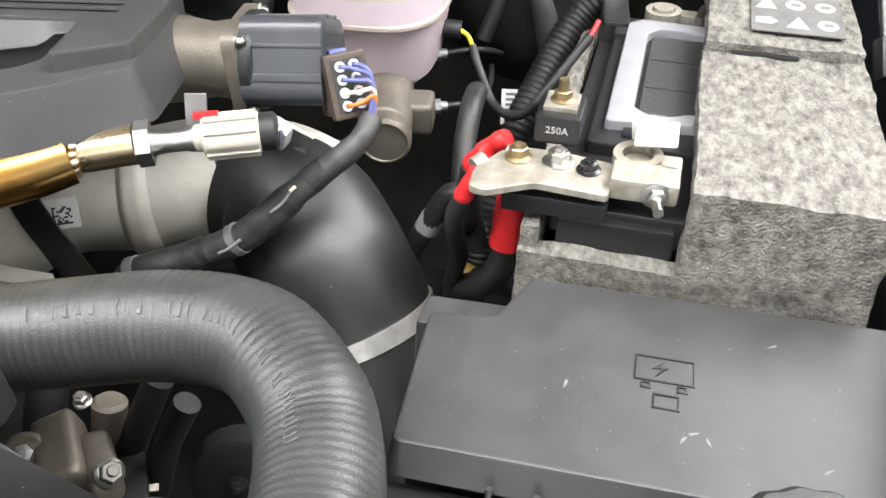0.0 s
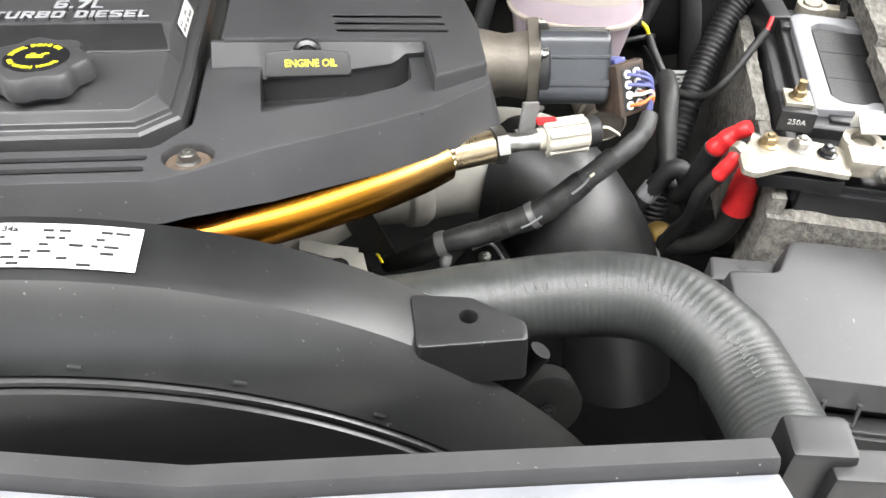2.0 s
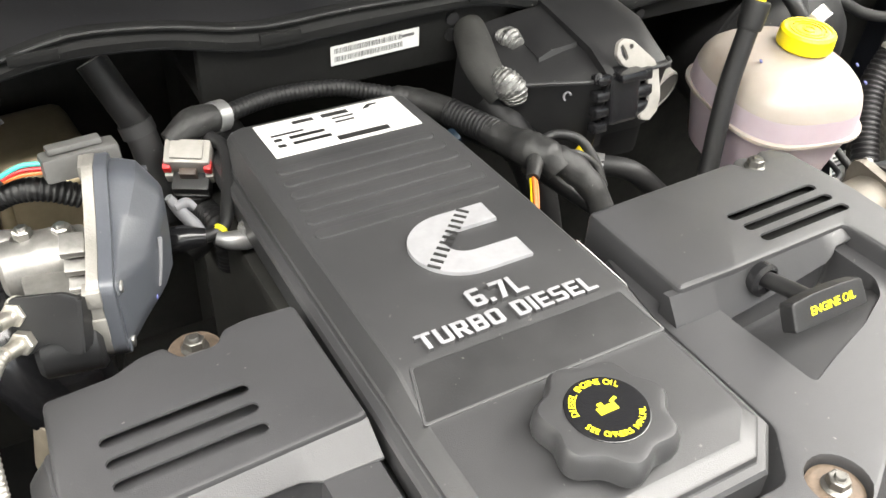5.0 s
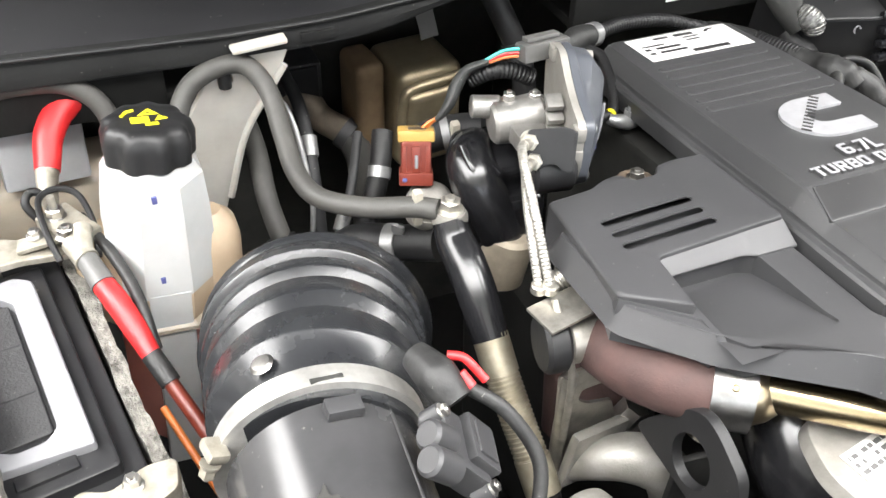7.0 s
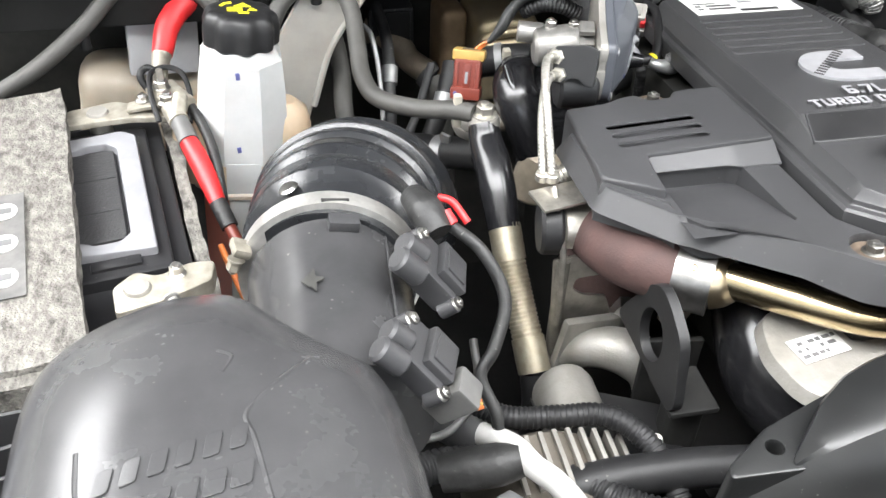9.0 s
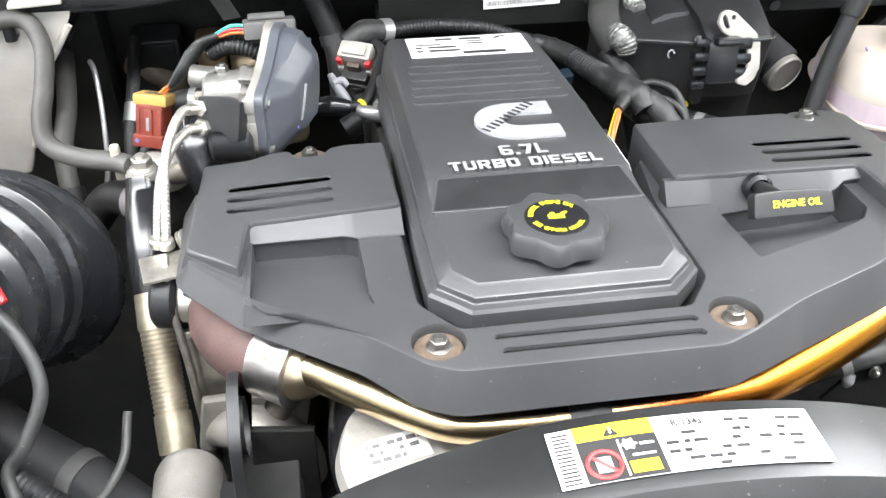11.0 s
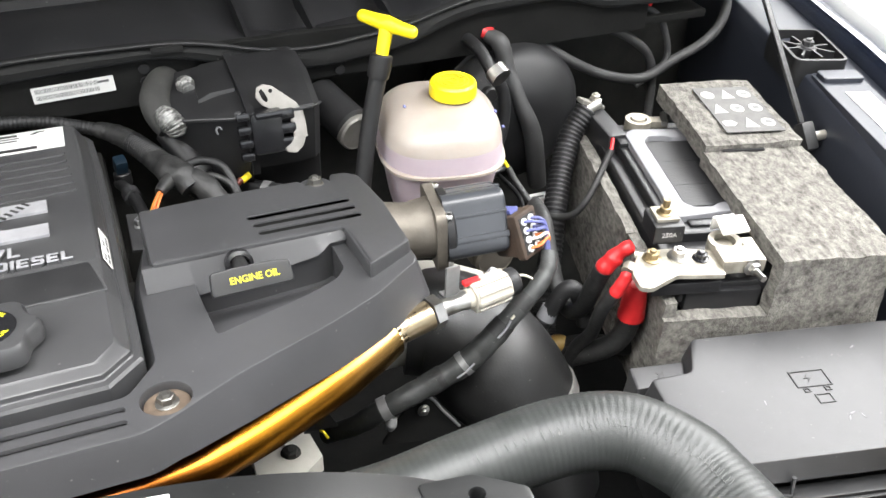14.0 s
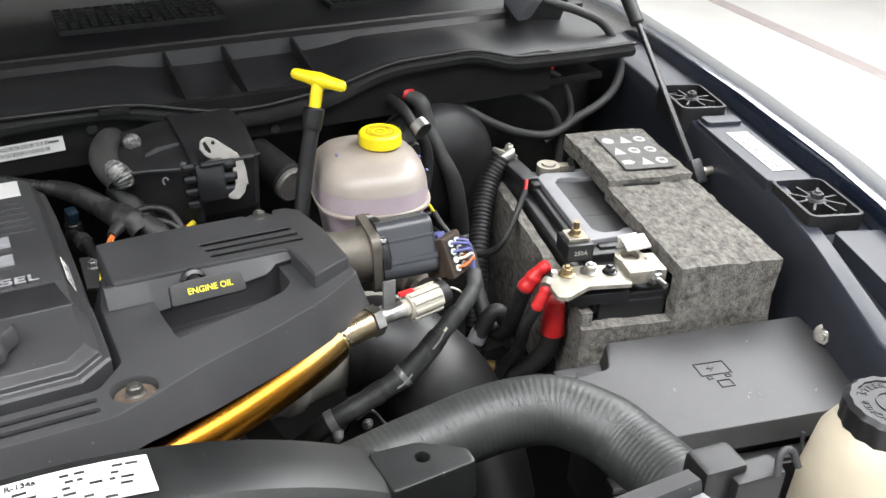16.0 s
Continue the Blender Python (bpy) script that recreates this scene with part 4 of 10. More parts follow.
for y in (0.2965, 0.2910, 0.2860):
    part("rule", ring_patch(B(), -0.508, y - 0.0001, -0.426, y + 0.0001, 0.0013), GREYINK, lab)
bm = B()
rnd = random.Random(5)
for i in range(14):
    ring_patch(bm, -0.5645, 0.278 + 0.0023 * i, -0.5555, 0.279 + 0.0023 * i, 0.0012)
for r, y in enumerate((0.3055, 0.2995, 0.294, 0.2885, 0.2835, 0.279)):
    x = -0.508
    while x < -0.43:
        w_ = rnd.uniform(0.003, 0.008)
        if rnd.random() < 0.62 and not (r == 0 and x < -0.475):
            ring_patch(bm, x, y - 0.0010, x + w_, y + 0.0010, 0.0013)
        x += w_ + rnd.uniform(0.0015, 0.004)
tagged(part("print", bm, INK, lab, "rows of small unreadable print"), kind="stuff")
bm = B()
letters(bm, "R-134a", 0.006, 0.0002, Matrix.Translation((-0.493, 0.3055, on_ring(-0.493, 0.3, 0.002).z)) @ pose(0, 0, 0, 0, 2.2, 0))
part("lettering", bm, INK, lab)
for a in (-40, -24, -8, 8, 20, 32):
    r = SR - 0.0375
    part("clip_boss", box(B(), (SX + r * math.sin(radians(a)), 0.2435, SZ + r * math.cos(radians(a)) - 0.0005), (0.008, 0.005, 0.0025), 0.001, (-30, a, 0)), SHROUD, shroud)

core = thing("radiator_support", "black plastic and painted metal radiator upper support", "radiator support", (-0.5, 0.15, 1.1))
bm = B()
line = [(-0.92, 0.19), (-0.70, 0.186), (-0.47, 0.180), (-0.385, 0.166), (-0.29, 0.1645), (-0.108, 0.160)]
loft(bm, [[Vector((x, y, 1.165)), Vector((x, y + 0.001, 1.13)), Vector((x, y - 0.02, 1.13)), Vector((x, y - 0.014, 1.163)), Vector((x, y - 0.012, 1.166))] for x, y in line])
part("upper_channel", bm, DUSTYLIT, core)
bm = B()
loft(bm, [[Vector((x, y - 0.016, 1.158)), Vector((x, y - 0.016, 1.12)), Vector((x, y - 0.09, 1.12)), Vector((x, y - 0.09, 1.160)), Vector((x, y - 0.03, 1.161))] for x, y in line])
part("tie_bar", bm, PRIMER, core, "grey painted metal tie bar")
bm = B()
box(bm, (-0.082, 0.160, 1.14), (0.034, 0.026, 0.05), 0.005, (0, 0, -8))
box(bm, (-0.06, 0.146, 1.135), (0.04, 0.02, 0.045), 0.004, (0, 0, -8))
part("end_bracket", bm, PLASTIC, core)
bm = B()
tube(bm, [(-0.05, 0.135, 1.155), (-0.045, 0.14, 1.168), (-0.035, 0.14, 1.168), (-0.03, 0.135, 1.155)], 0.0025)
part("latch", bm, DUSTYLIT, core)
part("radiator_panel", box(B(), (-0.5, 0.192, 0.85), (0.85, 0.012, 0.5), 0.002), GLOSS, core)

# ---- upper radiator hose ----
hose = thing("radiator_hose", "large black ribbed rubber upper radiator hose", "hose", (-0.13, 0.33, 1.03))
HP = [(-0.4233, 0.4023, 1.0206), (-0.3528, 0.3693, 1.0419), (-0.2845, 0.3497, 1.0585), (-0.2121, 0.3485, 1.0690), (-0.1423, 0.3428, 1.0805), (-0.0941, 0.3250, 1.0856), (-0.0657, 0.2890, 1.0831), (-0.0572, 0.2632, 1.0790), (-0.0540, 0.2261, 1.0790), (-0.0560, 0.18, 1.083)]
part("tube", tube(B(), HP, 0.0297, 40, 10, pitch=0.0054, amp=0.00022), HOSE, hose)
run = spline(HP, 10)
bm, rnd = B(), random.Random(8)
for i in range(30, 76):
    if rnd.random() < 0.2:
        continue
    p, q = run[i], run[i + 1]
    d = (q - p).normalized()
    o = (Vector((-0.25, -0.45, 0.85)) - d * d.dot(Vector((-0.25, -0.45, 0.85)))).normalized()
    w = d.cross(o)
    c = (p + q) / 2 + o * 0.0302
    k = rnd.uniform(0.002, 0.004)
    tube(bm, [c - w * k - d * 0.0006, c + d * rnd.uniform(-0.0008, 0.0008), c + w * k + d * 0.0006], 0.0004, 5, 2)
    if rnd.random() < 0.6:
        tube(bm, [c + w * k - d * 0.001, c + w * k + d * 0.0012], 0.0004, 5, 2)
tagged(part("faded_print", bm, material("faded_hose_print", (0.085, 0.088, 0.085), rough=0.6), hose, "faded unreadable pale print"), kind="stuff")
part("clamp", tube(B(), [(-0.0545, 0.205, 1.081), (-0.055, 0.195, 1.082)], 0.0312, 36, 2), DUSTYLIT, hose)

# ---- fuse box ----
FB = pose(-0.028, 0.303, 0, 0, 0, -13.2)
fuse_box = thing("fuse_box", "worn black plastic fuse box with an embossed truck symbol", "fuse box", (0.13, 0.07, 0.93), FB)
LID = rounded([(0, 0), (0.285, 0), (0.285, 0.150), (0.052, 0.150), (0.036, 0.108), (-0.004, 0.105)], 0.006)
part("lid", plate(B(), LID, [], 1.012, 1.036, 0.003, 0.004), FUSEBOX, fuse_box)
part("body", plate(B(), inset(LID, 0.006), [], 0.90, 1.013, 0.001), PLASTIC, fuse_box)
part("latch_tab", plate(B(), rounded([(-0.014, 0.106), (0.034, 0.110), (0.042, 0.135), (-0.012, 0.134)], 0.003), [], 0.98, 1.022, 0.002, 0.002), FUSEBOX, fuse_box)
bm = B()
for pts in ([(0, 0), (0.034, 0), (0.034, 0.02), (0, 0.02)], [(0.004, -0.006), (0.010, -0.006), (0.010, -0.001), (0.004, -0.001)], [(0.024, -0.006), (0.030, -0.006), (0.030, -0.001), (0.024, -0.001)], [(0.011, -0.02), (0.026, -0.02), (0.026, -0.009), (0.011, -0.009)]):
    plate(bm, [(0.122 + x, 0.074 + y) for x, y in pts], [inset([(0.122 + x, 0.074 + y) for x, y in pts], 0.0011)], 1.035, 1.0369, 0.0003)
plate(bm, [(0.135 + x, 0.084 + y) for x, y in ((0.004, 0.007), (-0.003, 0.0), (0.002, 0.0005), (-0.001, -0.006), (0.006, 0.0015), (0.001, 0.001))], [], 1.035, 1.0369, 0.0003)
part("symbol", bm, PLASTIC, fuse_box, "embossed outline of a truck and lightning bolt")
for x in (0.055, 0.185):
    part("clip", tube(B(), [(x, -0.008, 1.022), (x, -0.0115, 1.004), (x + 0.025, -0.0115, 1.004), (x + 0.025, -0.008, 1.022)], 0.002, 8, 2, smoothed=False), FUSEBOX, fuse_box)
for x, y, a in ((0.155, 0.040, 20), (0.150, 0.035, 60), (0.163, 0.036, 110), (0.222, 0.030, 40), (0.085, 0.062, 80), (0.20, 0.118, 30)):
    part("scuff", plate(B(), [(0.0030 * math.cos(q) * (1 + 0.4 * math.sin(3 * q + a)), 0.0009 * math.sin(q)) for q in np.linspace(0, 2 * math.pi, 12, endpoint=False)], [], 0, 0.0003, 0.0001, m=pose(x, y, 1.036, 0, 0, a)), material("pale_scuff", (0.12, 0.12, 0.12), rough=0.6), fuse_box)
part("oil_mark", plate(B(), [(0.004 * math.cos(q) * (1 + 0.6 * math.sin(4 * q)), 0.004 * math.sin(q) * (1 + 0.5 * math.cos(3 * q))) for q in np.linspace(0, 2 * math.pi, 18, endpoint=False)], [], 0, 0.0003, 0.0001, m=pose(0.014, 0.121, 1.022, 0, 0, 30)), INK, fuse_box)
part("body_flange", box(B(), (0.14, -0.006, 0.995), (0.30, 0.016, 0.008), 0.002), PLASTIC, fuse_box)
part("front_wall", box(B(), (0.15, -0.012, 0.95), (0.28, 0.01, 0.09), 0.002), PLASTIC, fuse_box)

# low at the front of the engine, seen past the hose
bm = B()
loft(bm, [[Vector((x, y, 1.002)), Vector((x - 0.055, y - 0.09, 0.99)), Vector((x - 0.055, y - 0.09, 0.8)), Vector((x, y, 0.8))] for x, y in ((-0.30, 0.352), (-0.25, 0.3235), (-0.20, 0.290), (-0.12, 0.245))])
part("side_panel", bm, DUSTYLIT, shroud)
part("panel_edge", tube(B(), [(-0.30, 0.353, 1.002), (-0.25, 0.3245, 1.002), (-0.20, 0.291, 1.002), (-0.12, 0.246, 1.002)], 0.0022, 8), SILVERGREY, shroud)
tb = thing("belt_tensioner", "brown cast tensioner bracket with grey bolts", "tensioner", (-0.24, 0.36, 0.92))
bm = box(B(), (-0.247, 0.368, 0.942), (0.030, 0.055, 0.03), 0.008, (8, -12, 22), 3)
box(bm, (-0.222, 0.362, 0.936), (0.022, 0.05, 0.026), 0.009, (8, 10, 30), 3)
rod(bm, (-0.232, 0.402, 0.92), (-0.226, 0.408, 0.952), 0.012, seg=18, bev=0.003)
part("bracket", bm, BROWNCAST, tb)
part("boss", rod(B(), (-0.270, 0.372, 0.935), (-0.266, 0.360, 0.953), 0.015, seg=22, bev=0.003), BROWNCAST, tb)
part("boss_bolt", hexhead(B(), (-0.267, 0.362, 0.951), (0.2, -0.5, 0.8), 0.006, 0.006, 1.3), STRAP, tb)
part("bolt_collar", rod(B(), (-0.216, 0.354, 0.940), (-0.209, 0.348, 0.951), 0.0085, seg=22, bev=0.002), DUSTYLIT, tb)
part("bolt", hexhead(B(), (-0.209, 0.348, 0.950), (0.6, -0.5, 0.9), 0.0075, 0.010, 1.3), BOLT, tb)
part("nut", hexhead(B(), (-0.243, 0.405, 0.953), (0, -0.2, 1), 0.005, 0.007, 1.3), STEEL, tb)
part("lower_plate", box(B(), (-0.235, 0.345, 0.925), (0.09, 0.05, 0.008), 0.002, (0, 0, 20)), GREASY, tb)
for pts, r in (([(-0.16, 0.375, 0.985), (-0.178, 0.372, 0.95), (-0.195, 0.372, 0.90)], 0.009), ([(-0.185, 0.40, 0.98), (-0.205, 0.39, 0.94), (-0.222, 0.385, 0.90)], 0.010), ([(-0.268, 0.43, 0.97), (-0.277, 0.41, 0.93), (-0.285, 0.40, 0.89)], 0.014)):
    root = thing("coolant_pipe", "dark steel pipe low beside the engine front", "pipe", pts[1], group="front pipes")
    part("pipe", tube(B(), pts, r, 14), PLASTIC, root)
pul = thing("idler_pulley", "dark ribbed idler pulley low beside the engine", "pulley", (-0.14, 0.40, 0.88))
part("wheel", lathe(B(), [(0.012, 0), (0.030, 0.002), (0.034, 0.004), (0.034, 0.024), (0.030, 0.026), (0.012, 0.028)], Matrix.Translation((-0.145, 0.41, 0.885)) @ basis((0.1, -1, 0.25)), 36), GREASY, pul)
part("hub", hexhead(B(), (-0.143, 0.381, 0.894), (0.1, -1, 0.25), 0.006, 0.006, 1.4), GREASY, pul)
solid("engine_tag", box(B(), (-0.186, 0.352, 0.93), (0.006, 0.005, 0.002), 0.0005, (20, 0, 10)), OFFWHITE, "small cream paper tag low on the engine", "tag", (-0.186, 0.352, 0.93))

# ---- driver side battery ----
BT = pose(0.158, 0.466, 0, 0, 0, -15)


def felt(bm, x0, y0, z0, x1, y1, z1, step=0.0075, amp=0.0019, seed=0.0):
    """A slab of soft blanket with an uneven surface."""
    nx, ny, nz = (max(1, int(round(abs(d) / step))) for d in (x1 - x0, y1 - y0, z1 - z0))
    made = {}

    def v(i, j, k):
        if (i, j, k) not in made:
            p = Vector((x0 + (x1 - x0) * i / nx, y0 + (y1 - y0) * j / ny, z0 + (z1 - z0) * k / nz))
            q = noise.noise_vector(p * 75 + Vector((seed, 0, 0))) * amp + noise.noise_vector(p * 14 + Vector((0, seed, 0))) * amp * 1.4
            made[i, j, k] = bm.verts.new(p + q)
        return made[i, j, k]

    for a, b, c, fix in ((nx, ny, nz, 2), (nx, nz, ny, 1), (ny, nz, nx, 0)):
        for s in (0, c):
            for i in range(a):
                for j in range(b):
                    ids = [(i, j), (i + 1, j), (i + 1, j + 1), (i, j + 1)]
                    quad = [v(*((p, q, s) if fix == 2 else (p, s, q) if fix == 1 else (s, p, q))) for p, q in ids]
                    bm.faces.new(quad)
    return bm


def battery(frame_, name_group, k):
    """A truck battery with a silver grey carrying handle. k: 1, or -1 for its mirror image."""
    def X(pts):
        return [(k * x, y) for x, y in pts][::k]
    bat = thing("battery", "black truck battery with a silver grey carrying handle", "battery", (k * 0.01, 0.15, 0.88), frame_, name_group)
    part("case", plate(B(), rounded(X([(-0.083, 0.002), (0.10, 0.002), (0.10, 0.312), (-0.083, 0.312)]), 0.006), [], 0.88, 1.045, 0.002), CASE, bat)
    part("lid", plate(B(), rounded(X([(-0.088, -0.006), (0.102, -0.006), (0.102, 0.316), (-0.088, 0.316)]), 0.006), [], 1.040, 1.062, 0.003), CASE, bat)
    part("raised_top", plate(B(), rounded(X([(-0.074, 0.062), (0.10, 0.062), (0.10, 0.285), (-0.074, 0.285)]), 0.006), [], 1.06, 1.073, 0.003), CASE, bat)
    part("cell_cover", plate(B(), rounded(X([(-0.042, 0.108), (0.03, 0.108), (0.03, 0.246), (-0.042, 0.246)]), 0.004), [], 1.07, 1.0755, 0.0012), LEATHERY, bat, "grained black cell cover")
    for y0 in (0.150, 0.200):
        part("cover_seam", box(B(), (k * -0.006, y0, 1.0755), (0.068, 0.0012, 0.0007), 0), CASE, bat)
    C = [(-0.064, 0.081), (0.016, 0.090), (0.016, 0.107), (-0.008, 0.105), (-0.016, 0.099), (-0.036, 0.099), (-0.045, 0.108), (-0.045, 0.240), (-0.036, 0.251), (-0.016, 0.251), (-0.008, 0.246), (0.016, 0.246), (0.016, 0.266), (-0.052, 0.270), (-0.064, 0.260)]
    part("handle", plate(B(), rounded(X(C), 0.004), [], 1.068, 1.081, 0.0025), SILVERGREY, bat, "silver grey plastic carrying handle")
    part("front_block", box(B(), (k * -0.043, 0.006, 1.044), (0.078, 0.036, 0.024), 0.003), CASE, bat)
    for i in range(8):
        part("rib", box(B(), (k * (-0.076 + 0.0095 * i), -0.008, 1.022), (0.0025, 0.012, 0.02), 0), CASE, bat)
    part("latch_bump", box(B(), (k * -0.03, 0.078, 1.07), (0.04, 0.012, 0.012), 0.002), CASE, bat)
    return bat


battery(BT, "truck batteries", 1)
blanket = thing("battery_blanket", "thick grey felt insulation blanket wrapped round the battery", "blanket", (0.06, 0.15, 0.90), BT, "battery blankets")
bm = B()
felt(bm, 0.0, -0.014, 1.082, 0.119, 0.178, 1.100)
part("top_pad", bm, FELT, blanket, smooth=60)
part("rear_flap", felt(B(), 0.0, 0.176, 1.088, 0.116, 0.330, 1.109, seed=3), FELT, blanket, smooth=60)
part("front_panel", felt(B(), 0.0, -0.027, 0.93, 0.120, -0.010, 1.098, seed=5), FELT, blanket, smooth=60)
part("front_strip", felt(B(), -0.105, -0.027, 0.93, 0.002, -0.012, 1.034, seed=7), FELT, blanket, smooth=60)
part("outer_panel", felt(B(), 0.108, -0.024, 0.93, 0.121, 0.325, 1.096, seed=9), FELT, blanket, smooth=60)
part("inner_panel", felt(B(), -0.104, -0.020, 0.90, -0.092, 0.30, 1.050, seed=11), FELT, blanket, smooth=60)
part("inner_panel", felt(B(), -0.106, 0.098, 0.90, -0.093, 0.31, 1.052, seed=13), FELT, blanket, smooth=60)
WARN = material("dark_grey_print", (0.101, 0.098, 0.094), (0.056, 0.055, 0.053), 0.7, scale=60, fine=300, bump=0.3)


def icon_patch(root, m, w, h):
    lab = part("warning_print", sheet(B(), -w / 2, -h / 2, w / 2, h / 2, 0, 0.0008, m), WARN, root, "dark grey warning panel with white symbols")
    for i in range(9):
        cx, cy = (-0.33 + 0.33 * (i % 3)) * w, (0.32 - 0.32 * (i // 3)) * h
        bm = B()
        if i in (0, 4, 5, 2, 8):
            plate(bm, [(cx + 0.115 * w * math.cos(a), cy + 0.085 * h * math.sin(a)) for a in np.linspace(0, 2 * math.pi, 18, endpoint=False)], [], 0.0006, 0.0014, 0.0002, m=m)
        elif i in (1, 3, 7):
            plate(bm, [(cx - 0.12 * w, cy - 0.09 * h), (cx + 0.12 * w, cy - 0.09 * h), (cx + 0.02 * w, cy + 0.11 * h)], [], 0.0006, 0.0014, 0.0002, m=m)
        else:
            plate(bm, [(cx - 0.12 * w, cy - 0.05 * h), (cx + 0.05 * w, cy - 0.05 * h), (cx + 0.12 * w, cy), (cx + 0.05 * w, cy + 0.06 * h), (cx - 0.12 * w, cy + 0.05 * h)], [], 0.0006, 0.0014, 0.0002, m=m)
        part("symbol", bm, WORN, lab)
        if i in (2, 4, 5, 8):
            part("symbol_mark", sheet(B(), cx - 0.05 * w, cy - 0.025 * h, cx + 0.06 * w, cy + 0.03 * h, 0.0014, 0.0003, m), GREYINK, lab)


icon_patch(blanket, Matrix.Translation((0.068, 0.252, 1.1115)), 0.070, 0.112)
part("vent_strip", box(B(), (0.045, 0.178, 1.101), (0.05, 0.012, 0.004), 0.001), CASE, blanket)

# battery terminal with fuse
term = thing("battery_terminal", "tinned battery terminal with bolts and a 250 amp fuse", "terminal", (-0.06, 0.01, 1.06), BT)
part("base", box(B(), (-0.085, 0.0, 1.064), (0.07, 0.03, 0.014), 0.002), CASE, term)
part("bus_bar", plate(B(), rounded([(-0.139, -0.030), (-0.128, -0.033), (-0.098, -0.016), (-0.050, -0.020), (-0.050, 0.020), (-0.085, 0.026), (-0.112, 0.026), (-0.127, 0.018), (-0.140, -0.008)], 0.004), [], 1.078, 1.083, 0.001, bottom=True), LEAD, term)
bm = B()
box(bm, (-0.029, 0.002, 1.083), (0.044, 0.026, 0.016), 0.003)
lathe(bm, [(0.0165, 0), (0.0165, 0.014), (0.0105, 0.014), (0.0105, 0.006)], Matrix.Translation((-0.036, 0.024, 1.077)), 28)
box(bm, (-0.014, 0.018, 1.086), (0.014, 0.018, 0.01), 0.002)
part("clamp", bm, LEAD, term)
part("post", lathe(B(), [(0.0098, 0), (0.0092, 0.024), (0.0085, 0.026)], Matrix.Translation((-0.036, 0.024, 1.06)), 24), LEAD, term)
bm = B()
box(bm, (-0.026, 0.034, 1.101), (0.028, 0.022, 0.003), 0.001, (14, -6, 0))
box(bm, (-0.032, 0.045, 1.098), (0.022, 0.003, 0.018), 0.001, (14, -6, 0))
part("cover_tab", bm, WHITE, term, "white plastic terminal tab")
part("plated_bolt", hexhead(B(), (-0.114, 0.011, 1.083), (0, 0, 1), 0.0068, 0.009), YZINC, term, "yellow plated nut on a stud")
part("steel_nut", hexhead(B(), (-0.087, 0.012, 1.083), (0, 0, 1), 0.0072, 0.009, 1.5), STEEL, term)
part("black_nut", hexhead(B(), (-0.066, 0.007, 1.083), (0, 0, 1), 0.006, 0.007, 1.4), GLOSS, term)
bm = B()
hexhead(bm, (-0.021, -0.011, 1.083), (0.2, -1, 0), 0.0065, 0.007, 1.45)
rod(bm, (-0.021, -0.016, 1.083), (-0.018, -0.031, 1.083), 0.0034, seg=12)
part("clamp_bolt", bm, STEEL, term)
fuse = part("fuse_block", box(B(), (-0.092, 0.048, 1.0955), (0.031, 0.036, 0.021), 0.0025), CASE, term, "black 250 amp fuse block")
part("fuse_plate", box(B(), (-0.092, 0.05, 1.1075), (0.023, 0.024, 0.004), 0.0008), LEAD, fuse)
bm = hexhead(B(), (-0.092, 0.05, 1.109), (0, 0, 1), 0.0062, 0.008, 1.35)
rod(bm, (-0.092, 0.05, 1.115), (-0.092, 0.05, 1.125), 0.0036, seg=12)
part("fuse_nut", bm, YZINC, fuse)
part("lettering", letters(B(), "250A", 0.0072, 0.0002, Matrix.Translation((-0.092, 0.0296, 1.096)) @ pose(0, 0, 0, 90, 0, 0)), WORN, fuse)


def local(x, y, z):
    return BT @ Vector((x, y, z))


def cable(name, label, category, segs, at, group=""):
    """A cable in lengths of one look each: (part name, material, points, radius, pitch)."""
    root = thing(name, label, category, at, group=group)
    for pname, mat, pts, r, pitch in segs:
        part(pname, tube(B(), pts, r, 16 if isinstance(r, list) or r > 0.006 else 10, 8, pitch=pitch, amp=r * 0.10 if pitch else 0), mat, root)
    return root


def lumpy(radii, k, seed):
    """Radii along a hand-taped run, uneven from wrap to wrap."""
    rnd = random.Random(seed)
    return [float(r) * rnd.uniform(0.94, 1.06) for r in np.interp(np.linspace(0, len(radii) - 1, k), range(len(radii)), radii)]


cable("battery_cable", "thick battery cable with a taped red end", "cable", [
    ("red_sleeve", RED, [(0.045, 0.532, 1.083), (0.040, 0.535, 1.078), (0.034, 0.538, 1.071), (0.031, 0.539, 1.066), (0.024, 0.541, 1.056), (0.021, 0.542, 1.051)], [0.0062, 0.0074, 0.0078, 0.0070, 0.0078, 0.0090, 0.0096, 0.0087, 0.0098, 0.0094, 0.0082], 0),
    ("black_cable", TAPE, [(0.0225, 0.5415, 1.054), (0.020, 0.550, 1.025), (0.020, 0.563, 0.988), (0.018, 0.583, 0.968), (0.016, 0.610, 0.978), (0.018, 0.640, 1.008), (0.024, 0.668, 1.030), (0.030, 0.70, 1.03)], 0.0098, 0)], (0.04, 0.54, 1.05), "battery cables")
cable("battery_cable", "thinner battery cable with a red sleeve", "cable", [
    ("lug", LEAD, [(0.028, 0.507, 1.080), (0.021, 0.502, 1.078)], [0.007, 0.0065], 0),
    ("red_sleeve", RED, [(0.0255, 0.504, 1.077), (0.021, 0.5035, 1.068), (0.016, 0.504, 1.058), (0.0135, 0.505, 1.051)], [0.0056, 0.0068, 0.0062, 0.0068, 0.0064, 0.0072, 0.0066], 0),
    ("black_cable", TAPE, [(0.014, 0.505, 1.052), (0.008, 0.514, 1.025), (0.012, 0.53, 0.98), (0.008, 0.55, 0.94), (0.005, 0.56, 0.88)], 0.0072, 0)], (0.02, 0.5, 1.06), "battery cables")
